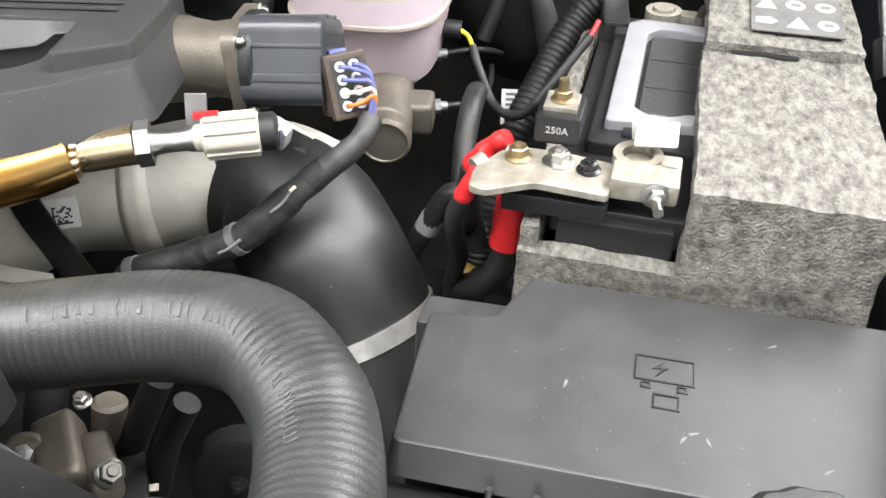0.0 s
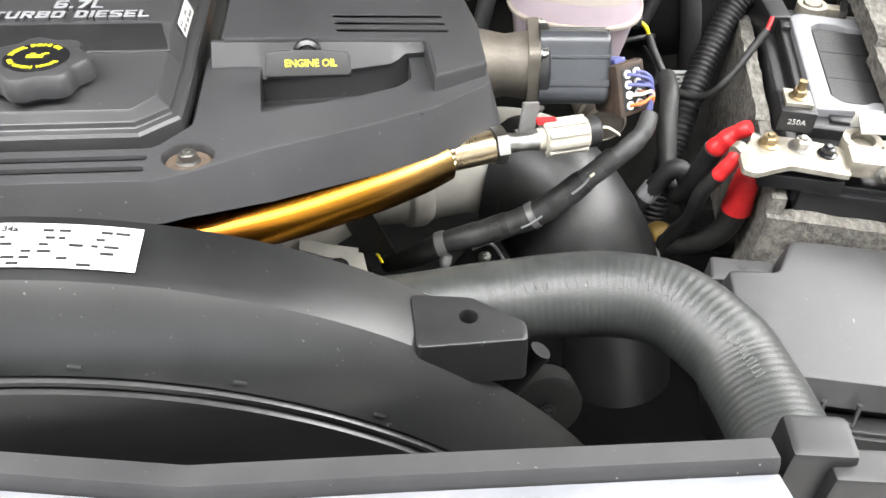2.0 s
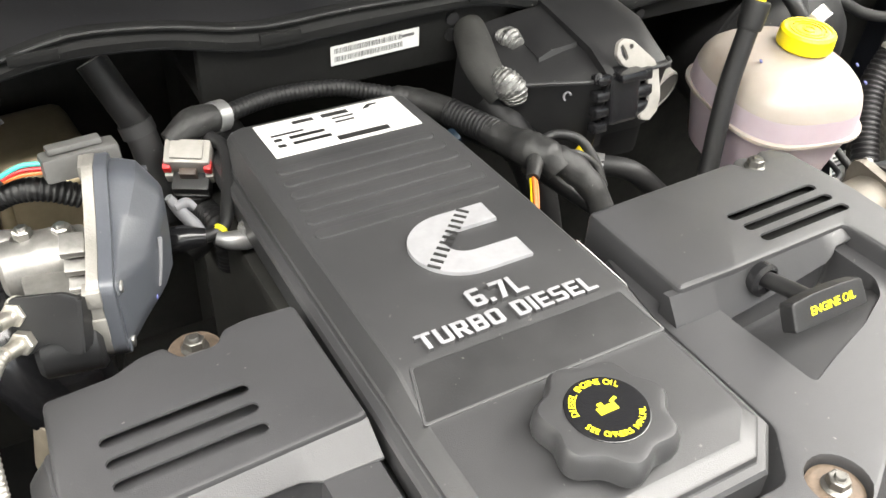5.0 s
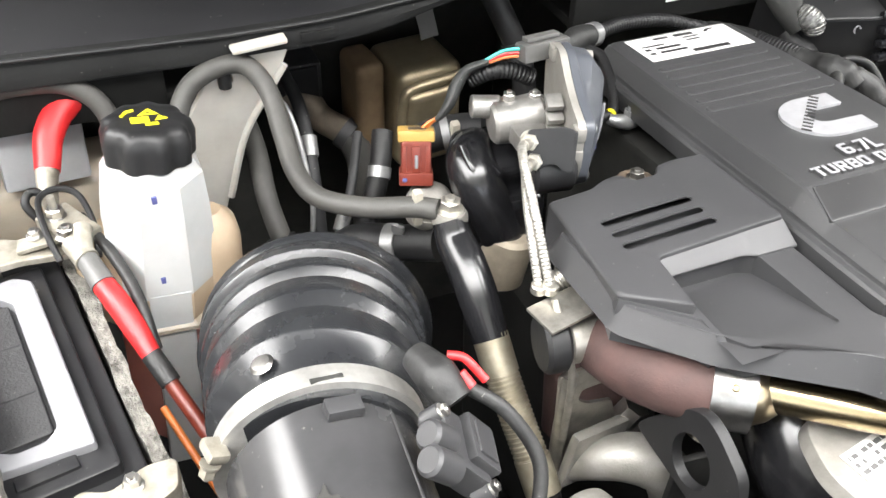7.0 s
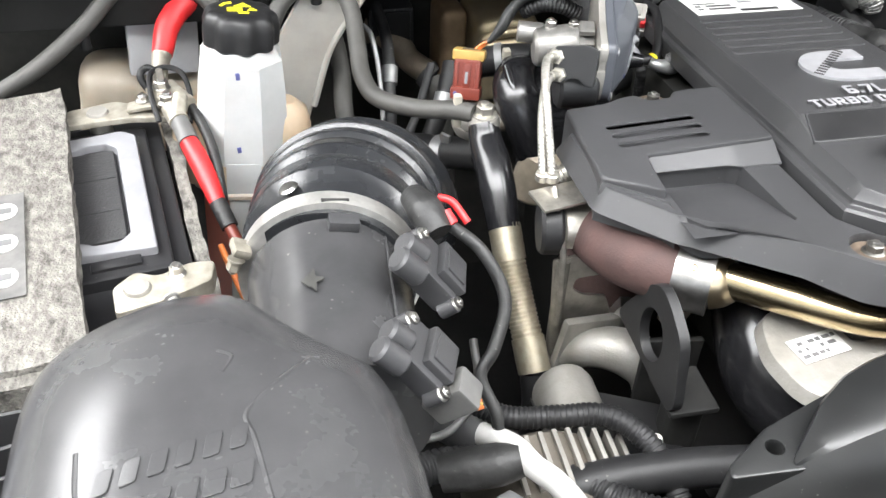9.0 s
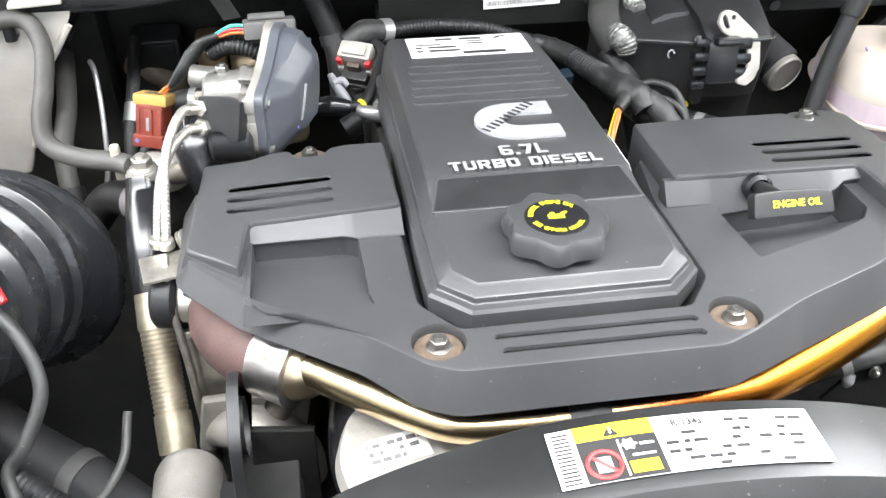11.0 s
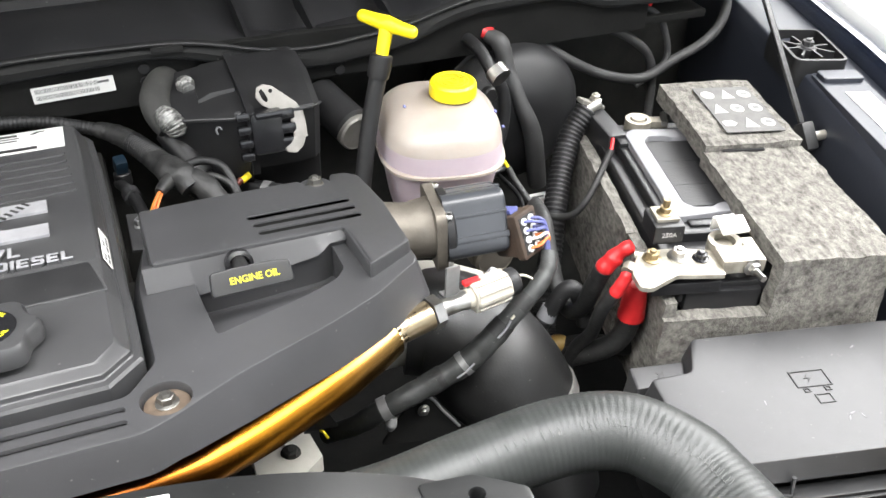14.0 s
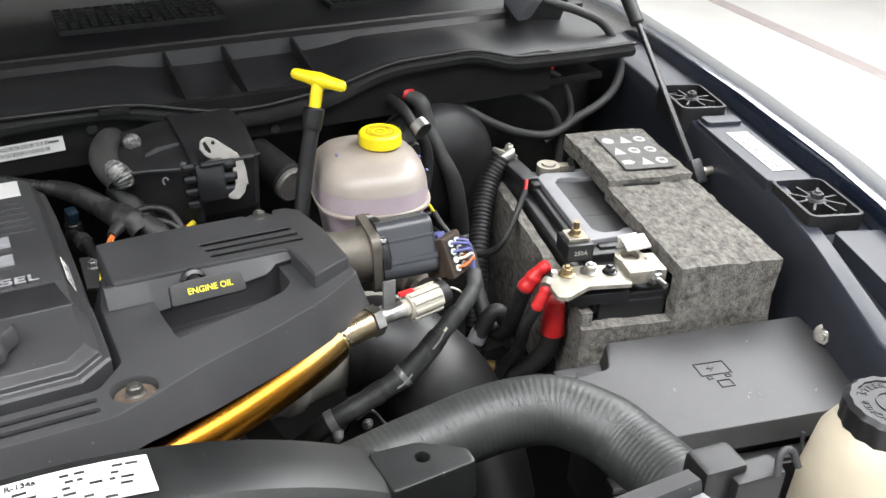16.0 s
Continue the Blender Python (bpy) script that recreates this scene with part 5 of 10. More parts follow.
boot = thing("terminal_boot", "bright red rubber boot on a hanging battery cable", "cable", (0.048, 0.517, 1.02))
part("lug", tube(B(), [(0.045, 0.528, 1.074), (0.054, 0.523, 1.072), (0.056, 0.520, 1.060), (0.050, 0.519, 1.036)], [0.006, 0.0055, 0.0045, 0.005]), ZINC, boot)
m = Matrix.Translation((0.0495, 0.5185, 1.046)) @ basis((-0.04, -0.05, -1))
part("rubber_boot", lathe(B(), [(0.006, 0), (0.0105, 0.002), (0.0118, 0.010), (0.0114, 0.012), (0.0120, 0.015), (0.0132, 0.030), (0.0126, 0.033), (0.0138, 0.036), (0.0140, 0.044), (0.011, 0.046)], m, 28), RED, boot)
part("black_cable", tube(B(), [(0.0475, 0.516, 1.003), (0.044, 0.518, 0.98), (0.034, 0.528, 0.955), (0.01, 0.56, 0.92)], 0.0115, 18), TAPE, boot)
cable("wiring_loom", "black taped wiring loom ending in frayed tan tape", "wiring", [
    ("taped_run", TAPE, [(0.10, 0.50, 0.955), (0.06, 0.55, 0.93), (0.03, 0.59, 0.905), (0.0, 0.60, 0.88)], 0.011, 0),
    ("tan_tape", AMBER, [(0.028, 0.592, 0.905), (0.018, 0.598, 0.903), (0.008, 0.60, 0.892)], [0.009, 0.0125, 0.010], 0)], (0.03, 0.57, 0.92))

rear = thing("battery_terminal", "tinned rear battery clamp with a black fused lead", "terminal", (-0.05, 0.30, 1.06), BT)
bm = B()
lathe(bm, [(0.016, 0), (0.016, 0.016), (0.0105, 0.016), (0.0105, 0.006)], Matrix.Translation((-0.036, 0.292, 1.066)), 28)
box(bm, (-0.012, 0.294, 1.074), (0.028, 0.014, 0.012), 0.002)
part("clamp", bm, LEAD, rear)
part("post", lathe(B(), [(0.0098, 0), (0.0092, 0.022), (0.0085, 0.024)], Matrix.Translation((-0.036, 0.292, 1.06)), 24), LEAD, rear)
part("clamp_bolt", rod(B(), (-0.005, 0.283, 1.078), (-0.001, 0.302, 1.082), 0.004, seg=10), STEEL, rear)
part("fuse_link_body", box(B(), (-0.078, 0.288, 1.062), (0.024, 0.07, 0.04), 0.004, (0, 0, 8)), CASE, rear)
bm = box(B(), (-0.088, 0.326, 1.088), (0.04, 0.014, 0.006), 0.002, (0, 25, 20))
hexhead(bm, (-0.082, 0.328, 1.091), (0, 0, 1), 0.006, 0.008)
part("lug", bm, ZINC, rear)
part("sense_plug", box(B(), (-0.068, 0.248, 1.071), (0.013, 0.016, 0.014), 0.002), PLASTIC, rear)
cable("corrugated_conduit", "black corrugated conduit sleeve over a battery cable", "conduit", [
    ("lug_end", ZINC, [(0.167, 0.80, 1.09), (0.15, 0.80, 1.083)], 0.008, 0),
    ("sleeve", RUBBER, [(0.150, 0.80, 1.083), (0.125, 0.79, 1.056), (0.098, 0.76, 1.022), (0.071, 0.72, 0.985), (0.053, 0.69, 0.945), (0.036, 0.66, 0.90), (0.02, 0.63, 0.80)], 0.0135, 0.006)], local(-0.15, 0.3, 1.03))
cable("sense_wire", "thin black sensor wire with red and yellow leads", "wire", [
    ("red_lead", RED, [(0.1330, 0.7125, 1.0905), (0.1300, 0.7080, 1.0865), (0.1255, 0.7020, 1.0810)], 0.0024, 0),
    ("sleeve", TAPE, [(0.1260, 0.7030, 1.0815), (0.086, 0.678, 1.039), (0.068, 0.686, 1.014), (0.048, 0.715, 1.006), (0.034, 0.750, 1.026), (0.0275, 0.767, 1.0425)], 0.0042, 0),
    ("yellow_lead", YELLOW, [(0.0275, 0.767, 1.0425), (0.0235, 0.771, 1.050), (0.016, 0.774, 1.055)], 0.0022, 0),
    ("plug", PLASTIC, [(0.017, 0.774, 1.055), (-0.004, 0.776, 1.057)], 0.0085, 0)], (0.08, 0.69, 1.03))

# ---- brake fluid reservoir, booster, dipstick ----
res = thing("brake_fluid_reservoir", "frosted plastic brake fluid reservoir with a yellow cap", "reservoir", (-0.072, 0.748, 1.02))
RM = Matrix.Translation((-0.061, 0.777, 0)) @ pose(0, 0, 0, 0, 0, -12) @ Matrix.Diagonal((1.0, 1.42, 1, 1))


def oval(a, b, z, p=3.2, n=48):
    out = []
    for i in range(n):
        t = 2 * math.pi * i / n
        c, s = math.cos(t), math.sin(t)
        out.append(RM @ Vector((a * math.copysign(abs(c) ** (2 / p), c), b * math.copysign(abs(s) ** (2 / p), s), z)))
    return out


part("lower_tank", loft(B(), [oval(a * 1.09, b * 1.09, z) for a, b, z in ((0.045, 0.034, 1.022), (0.052, 0.04, 1.03), (0.058, 0.046, 1.07), (0.061, 0.049, 1.090))]), FLUID, res, "lower tank tinted by pale violet fluid")
part("seam", loft(B(), [oval(a * 1.09, b * 1.09, z) for a, b, z in ((0.0625, 0.0505, 1.0885), (0.0655, 0.0535, 1.0895), (0.0655, 0.0535, 1.0925), (0.0625, 0.0505, 1.0935))]), FROST, res)
part("band", loft(B(), [oval(a * 1.09, b * 1.09, z, 2.8) for a, b, z in ((0.0642, 0.0522, 1.0925), (0.0635, 0.0515, 1.104), (0.0626, 0.0506, 1.113))]), FLUID, res, "band of pale violet fluid behind frosted wall")
part("upper_tank", loft(B(), [oval(a * 1.09, b * 1.09, z, 2.8) for a, b, z in ((0.0626, 0.0506, 1.113), (0.0606, 0.0486, 1.1225), (0.0572, 0.0452, 1.1305), (0.0515, 0.040, 1.137), (0.0435, 0.033, 1.142), (0.033, 0.024, 1.1455), (0.018, 0.013, 1.1475))]), FROST, res)
CM = Matrix.Translation((-0.046, 0.774, 1.1425))
part("neck", lathe(B(), [(0.020, 0), (0.020, 0.01)], CM, 32), FROST, res)
rcap = part("cap", lathe(B(), [(0.0245, 0.006), (0.0262, 0.008), (0.0258, 0.021), (0.0235, 0.0235), (0.021, 0.0235), (0.0205, 0.0225)], CM, 60, 30, 0.012), YELLOW, res, "bright yellow ribbed screw cap")
# added relief; a darker yellow stands for the shading round it
bm = B()
for r in (0.018, 0.0135, 0.0065):
    lathe(bm, [(r, 0.0222), (r, 0.0234), (r - 0.002, 0.0236), (r - 0.002, 0.0222)], CM, 8 if r < 0.01 else 36)
for i in range(11):
    a = radians(20 + 30 * i)
    sheet(bm, -0.0016, -0.0009, 0.0016, 0.0009, 0.0226, 0.0010, CM @ Matrix.Translation((0.0156 * math.cos(a), 0.0156 * math.sin(a), 0)) @ pose(0, 0, 0, 0, 0, math.degrees(a) + 90))
part("embossing", bm, material("shaded_yellow_plastic", (0.50, 0.37, 0.01), (0.38, 0.27, 0.01), 0.5, scale=90), rcap, "raised rings and bars, their shading put in as darker yellow")
master = thing("brake_master_cylinder", "grey cast brake master cylinder below the reservoir", "master cylinder", (-0.05, 0.70, 0.96))
part("casting", rod(B(), (-0.050, 0.652, 1.016), (-0.052, 0.86, 1.028), 0.0235, 0.026, 28, 0.004), BROWNCAST, master)
part("end_cap", lathe(B(), [(0.0215, 0.0), (0.0225, -0.004), (0.0225, -0.014), (0.0195, -0.017), (0.0185, -0.0155)], Matrix.Translation((-0.0485, 0.654, 1.016)) @ basis((0.03, 0.98, 0.06)), 32), BROWNCAST, master)
part("port_block", box(B(), (-0.026, 0.696, 1.012), (0.036, 0.034, 0.030), 0.006, (0, 0, -6), 3), BROWNCAST, master)
for y, z in ((0.716, 1.006), (0.775, 1.030)):
    bm = rod(B(), (-0.014, y, z), (-0.002, y + 0.001, z), 0.0068, seg=6)
    rod(bm, (-0.003, y + 0.001, z), (0.004, y + 0.0015, z), 0.0045, seg=12)
    part("pipe_fitting", bm, STRAP, master)
part("brake_pipe", tube(B(), [(0.003, 0.7175, 1.006), (0.020, 0.722, 1.006), (0.034, 0.735, 1.004), (0.045, 0.77, 1.000), (0.05, 0.83, 0.99)], 0.0030), PLASTIC, master)
part("brake_pipe", tube(B(), [(0.003, 0.7765, 1.030), (0.026, 0.782, 1.031), (0.045, 0.80, 1.022), (0.06, 0.84, 1.0)], 0.0030), PLASTIC, master)
lab_ = thing("cable_tag", "white printed paper tag hanging on a cable", "label", (0.072, 0.757, 0.99))
TG = pose(0.071, 0.757, 0.983, 66, 4, 4)
tag_ = part("paper", sheet(B(), -0.015, -0.017, 0.013, 0.017, 0, 0.0006, TG), PAPER, lab_)
for i in range(5):
    part("print_bar", sheet(B(), -0.011, 0.011 - 0.005 * i, -0.011 + (0.018, 0.012, 0.02, 0.009, 0.015)[i], 0.0135 - 0.005 * i, 0.0006, 0.0002, TG), GREYINK, tag_)
booster = thing("brake_booster", "black round brake booster on the firewall", "brake booster", (0.11, 0.93, 1.0))
part("drum", lathe(B(), [(0.03, -0.07), (0.055, -0.068), (0.085, -0.05), (0.098, -0.03), (0.100, 0.02), (0.095, 0.06)], Matrix.Translation((0.10, 0.93, 1.035)) @ basis((0, 1, 0)), 48), RUBBER, booster)
part("rim", lathe(B(), [(0.099, -0.006), (0.104, -0.004), (0.104, 0.004), (0.099, 0.006)], Matrix.Translation((0.10, 0.925, 1.035)) @ basis((0, 1, 0)), 48), RUBBER, booster)
part("valve", rod(B(), (0.05, 0.885, 1.085), (0.05, 0.865, 1.088), 0.010, seg=16, bev=0.002), PLASTIC, booster)
part("stud", hexhead(B(), (0.145, 0.878, 1.07), (0, -1, 0), 0.006, 0.008), ZINC, booster)
tdip = thing("transmission_dipstick", "bright yellow T-handled dipstick in a black tube", "dipstick", (-0.17, 0.725, 1.08))
a, b = Vector((-0.1414, 0.808, 1.2408)), Vector((-0.0965, 0.758, 1.2330))
mid = (a + b) / 2
foot = Vector((-0.150, 0.760, 1.127))
bm = tube(B(), [a, a.lerp(b, 0.06), a.lerp(b, 0.3), mid, a.lerp(b, 0.7), a.lerp(b, 0.94), b], [0.004, 0.0065, 0.0075, 0.009, 0.0075, 0.0065, 0.004], 16, 4)
part("handle", bm, YELLOW, tdip, "yellow T-shaped pull handle")
part("stem", tube(B(), [mid, mid.lerp(foot, 0.32)], [0.0075, 0.0068], 14, 3), YELLOW, tdip)
part("collar", tube(B(), [mid.lerp(foot, 0.27), mid.lerp(foot, 0.30), mid.lerp(foot, 0.47), mid.lerp(foot, 0.49)], [0.0108, 0.0122, 0.0115, 0.009], 18, 3), RUBBER, tdip)
part("tube", tube(B(), [mid.lerp(foot, 0.45), foot, (-0.170, 0.735, 1.05), (-0.20, 0.70, 0.95)], 0.0092, 16), RUBBER, tdip)

# ---- EGR valve, pressure pipe, sensor, intake elbow ----
egr = thing("egr_valve", "black finned motor on a brown cast valve housing", "valve", (-0.13, 0.59, 1.06))
ax = Vector((0.07, -0.010, 0.004)).normalized()
AM = Matrix.Translation((-0.137, 0.592, 1.113)) @ basis(ax) @ pose(0, 0, 0, 0, 0, 45)
part("housing", lathe(B(), [(0.033, -0.075), (0.031, -0.05), (0.027, -0.03), (0.030, -0.008)], AM, 36), BROWNCAST, egr, "brown cast valve housing")
bm = B()
plate(bm, rounded([(-0.033, -0.033), (0.033, -0.033), (0.033, 0.033), (-0.033, 0.033)], 0.012), [], -0.010, 0.0005, 0.002, m=AM @ pose(0, 0, 0, 0, 0, 45), bottom=True)
part("flange", bm, BROWNCAST, egr)
for i in range(4):
    part("flange_bolt", hexhead(B(), AM @ pose(0, 0, 0, 0, 0, 90 * i) @ Vector((0.038, 0, 0.0)), ax, 0.0036, 0.005), STEEL, egr)
bm = plate(B(), rounded([(-0.031, -0.031), (0.031, -0.031), (0.031, 0.031), (-0.031, 0.031)], 0.013, 6), [], 0.0, 0.060, 0.006, m=AM @ pose(0, 0, 0, 0, 0, 20))
fins = []
for a in (0, 90, 180, 270):
    for y, w in ((0.012, 0.006), (-0.010, 0.003)):
        fin = box(B(), (0.0305, y, 0.030), (0.003, w, 0.058), 0.001)
        moved(fin, set(), AM @ pose(0, 0, 0, 0, 0, 20 + a))
        fins.append(fin)
motor = part("motor", bm, ACTUATOR, egr, "finned black motor body", smooth=25)
for fin in fins:
    part("fin", fin, ACTUATOR, motor)
part("motor_flange", lathe(B(), [(0.036, 0), (0.036, 0.007), (0.034, 0.009)], AM, 24), PLASTIC, egr)
PM = pose(-0.0715, 0.5625, 1.108, -24, 0, 26)
plug = part("plug", box(B(), PM.translation, (0.028, 0.036, 0.042), 0.004, (-24, 0, 26)), BROWN, egr, "brown eight-way wiring plug")
part("plug_rim", box(B(), PM @ Vector((0.0, -0.014, 0)), (0.0305, 0.010, 0.0455), 0.003, (-24, 0, 26)), BROWN, plug)
part("plug_latch", box(B(), PM @ Vector((0.0, 0.004, 0.0225)), (0.012, 0.022, 0.005), 0.001, (-24, 0, 26)), BLUEWIRE, plug, "blue plug latch")
part("seal_face", box(B(), PM @ Vector((0.0, -0.0185, 0)), (0.0215, 0.002, 0.037), 0.0005, (-24, 0, 26)), INK, plug)
for i in range(8):
    q = PM @ Vector((-0.0050 + 0.010 * (i % 2), -0.0195, 0.0135 - 0.009 * (i // 2)))
    part("pin_seal", lathe(B(), [(0.0036, 0), (0.0036, 0.0018), (0.0021, 0.0018), (0.0021, 0)], Matrix.Translation(q) @ basis(PM.to_3x3() @ Vector((0, -1, 0))), 12), PAPER, plug)
for i, mat in enumerate((BLUEWIRE, BLUEWIRE, BLUEWIRE, BLUEWIRE, PALEWIRE, ORANGE, ORANGE, ORANGE)):
    q = PM @ Vector((-0.0050 + 0.010 * (i % 2), -0.0190, 0.0135 - 0.009 * (i // 2)))
    part("lead", tube(B(), [q, PM @ Vector((0.002 + 0.008 * (i % 2), -0.0265, 0.011 - 0.008 * (i // 2))), PM @ Vector((0.013, -0.029, 0.002 - 0.004 * (i // 2))), Vector((-0.0500 + 0.0012 * (i % 3), 0.536 + 0.001 * (i % 2), 1.100 - 0.0010 * i)), Vector((-0.049, 0.529, 1.090))], 0.0015, 8), mat, egr)
cable("engine_loom", "black taped wiring loom crossing the intake elbow", "wiring", [
    ("taped_run", LOOM, [(-0.0485, 0.5345, 1.098), (-0.056, 0.522, 1.088), (-0.073, 0.512, 1.076), (-0.098, 0.506, 1.058), (-0.122, 0.503, 1.036), (-0.1475, 0.502, 1.016), (-0.185, 0.502, 1.001), (-0.226, 0.501, 0.988), (-0.25, 0.52, 0.955), (-0.27, 0.55, 0.92)],
     lumpy([0.0072, 0.0080, 0.0086, 0.0098, 0.0114, 0.0118, 0.0110, 0.0102, 0.0098, 0.0095], 48, 5), 0),
    ("tape_wrap", TAPE, [(-0.0800, 0.5107, 1.0720), (-0.0915, 0.5077, 1.0631)], [0.0094, 0.0102], 0),
    ("tape_wrap", TAPE, [(-0.1050, 0.5050, 1.0520), (-0.1160, 0.5037, 1.0415)], [0.0108, 0.0115], 0),
    ("tape_wrap", TAPE, [(-0.1680, 0.5020, 1.0075), (-0.1800, 0.5020, 1.0030)], [0.0118, 0.0114], 0),
    ("band", STRAP, [(-0.1445, 0.502, 1.0185), (-0.1495, 0.502, 1.0152)], 0.0124, 0),
    ("clip", STRAP, [(-0.222, 0.501, 0.9895), (-0.230, 0.502, 0.9862)], 0.0116, 0),
    ("clip_tab", STRAP, [(-0.222, 0.494, 0.981), (-0.224, 0.491, 0.975), (-0.226, 0.490, 0.970)], [0.005, 0.0055, 0.003], 0),
    ("frayed_edge", SILVERGREY, [(-0.1045, 0.4965, 1.0605), (-0.1100, 0.4945, 1.0535), (-0.1185, 0.4925, 1.0470)], 0.0011, 0),
    ("frayed_edge", PALEWIRE, [(-0.1005, 0.4975, 1.0650), (-0.1040, 0.4965, 1.0620)], 0.0013, 0),
    ("frayed_edge", SILVERGREY, [(-0.1420, 0.4905, 1.0250), (-0.1500, 0.4897, 1.0185), (-0.1590, 0.4900, 1.0130)], 0.0011, 0)], (-0.15, 0.5, 1.0))

pipe = thing("exhaust_crossover_pipe", "gold heat-tinted steel pipe along the cover's edge", "pipe", (0.0, -0.02, -0.06), ENG)
GP = [(-0.176, 0.050, -0.050), (-0.14, 0.022, -0.052), (-0.107, -0.004, -0.053), (-0.082, -0.019, -0.053), (-0.045, -0.0245, -0.052), (-0.009, -0.025, -0.052), (0.046, -0.0235, -0.052), (0.103, -0.0160, -0.055), (0.131, -0.007, -0.056), (0.175, 0.0115, -0.056), (0.227, 0.035, -0.053), (0.258, 0.052, -0.051), (0.279, 0.0625, -0.048)]
part("pipe_run", tube(B(), GP, [0.0140, 0.0135, 0.0125, 0.0115, 0.0108, 0.0108, 0.012, 0.0142, 0.0162, 0.0176, 0.0186, 0.0187, 0.0172], 24), TINT, pipe)
part("rubber_band", tube(B(), [(-0.014, -0.025, -0.052), (0.013, -0.0247, -0.052)], 0.0122, 24, 3), RUBBER, pipe)
bm, rnd = B(), random.Random(12)
for i in range(14):
    a = 2 * math.pi * i / 14
    q = Vector((0.2815, 0.0640, -0.0475)) + basis((0.9, 0.42, 0.06)).to_3x3() @ Vector((0.0112 * math.cos(a), 0.0112 * math.sin(a), rnd.uniform(-0.002, 0.002)))
    bmesh.ops.create_icosphere(bm, subdivisions=2, radius=rnd.uniform(0.0028, 0.0042), matrix=Matrix.Translation(q))
part("weld", bm, BRASSY, pipe, "lumpy weld bead")
sensor = thing("temperature_sensor", "bright steel sensor with a ribbed white plug", "sensor", (0.34, 0.08, -0.05), ENG)
part("bung", tube(B(), [(0.2815, 0.0640, -0.0475), (0.292, 0.067, -0.0465), (0.316, 0.0725, -0.0445), (0.3195, 0.073, -0.044)], [0.0115, 0.0124, 0.0128, 0.0122], 24, 3), BRASSY, sensor)
part("hexagon", rod(B(), (0.319, 0.0728, -0.0441), (0.328, 0.0747, -0.0438), 0.0150, seg=6), STEEL, sensor)
part("barrel", tube(B(), [(0.327, 0.0745, -0.0438), (0.336, 0.076, -0.0435), (0.348, 0.0775, -0.043), (0.354, 0.0785, -0.0428)], [0.0095, 0.0075, 0.0075, 0.009], 20, 2), STEEL, sensor)
bm = B()
CMx = Matrix.Translation((0.352, 0.0780, -0.0428)) @ basis((0.055, 0.0085, 0.002))
lathe(bm, [(0.007, 0), (0.009, 0.004), (0.009, 0.008)], CMx, 20)
lathe(bm, [(0.0122, 0.008), (0.0134, 0.010), (0.0134, 0.042), (0.0122, 0.044)], CMx, 32)
plug = part("white_plug", bm, OFFWHITE, sensor, "ribbed cream plug", smooth=25)
for i in range(10):
    bm = box(B(), (0.0136, 0, 0.026), (0.0030, 0.0042, 0.033), 0.0008)
    moved(bm, set(), CMx @ pose(0, 0, 0, 0, 0, 36 * i))
    part("rib", bm, OFFWHITE, plug)
part("seal_end", lathe(B(), [(0.0115, 0.042), (0.0125, 0.044), (0.0125, 0.053), (0.010, 0.055)], CMx, 20), RUBBER, sensor)
part("red_lock", box(B(), CMx.translation + Vector((0.010, 0.006, 0.0135)), (0.016, 0.006, 0.004), 0.001, (0, 0, 6)), RED, sensor)
part("lead", tube(B(), [CMx @ Vector((0, 0, 0.053)), (0.413, 0.090, -0.040), (0.421, 0.090, -0.044), (0.427, 0.094, -0.050)], 0.0011, 8), PALEWIRE, sensor)

clear = thing("clear_connector", "small clear plastic connector beside the white sensor plug", "connector", (-0.112, 0.523, 1.085))
part("body", box(B(), (-0.112, 0.523, 1.092), (0.016, 0.012, 0.020), 0.003, (15, 25, -20)), WEB, clear)
part("latch", box(B(), (-0.116, 0.518, 1.101), (0.008, 0.006, 0.008), 0.001, (15, 25, -20)), WEB, clear)
part("lead", tube(B(), [(-0.108, 0.505, 1.106), (-0.111, 0.513, 1.102), (-0.112, 0.520, 1.097)], 0.0012, 8), YELLOW, clear)
part("lead", tube(B(), [(-0.106, 0.505, 1.103), (-0.109, 0.513, 1.099), (-0.110, 0.520, 1.095)], 0.0012, 8), BLUEWIRE, clear)
tab = thing("sensor_bracket", "dull grey steel tab standing behind the sensor", "bracket", (-0.161, 0.505, 1.10))
part("tab", box(B(), (-0.161, 0.506, 1.112), (0.014, 0.003, 0.036), 0.001, (-8, 6, 10)), STRAP, tab)
part("fold", box(B(), (-0.158, 0.512, 1.096), (0.020, 0.014, 0.003), 0.001, (0, 6, 10)), STRAP, tab)
acc = thing("accessory_bracket", "dark steel bracket with bare edges below the wiring loom", "bracket", (-0.18, 0.515, 0.95))
part("plate", plate(B(), rounded([(-0.228, 0.930), (-0.150, 0.910), (-0.146, 0.930), (-0.180, 0.983), (-0.198, 0.978)], 0.004), [], -0.003, 0.0, 0.0008, m=pose(0, 0.508, 0, 90, 0, 0), bottom=True), GREASY, acc)
part("bare_edge", tube(B(), [(-0.198, 0.5045, 0.977), (-0.181, 0.5045, 0.982), (-0.165, 0.5045, 0.957), (-0.147, 0.5045, 0.929)], 0.0015, 8), STRAP, acc, "bare metal edge")
part("bolt", hexhead(B(), (-0.186, 0.505, 0.966), (0, -1, 0.2), 0.0045, 0.004, 1.4), STEEL, acc)

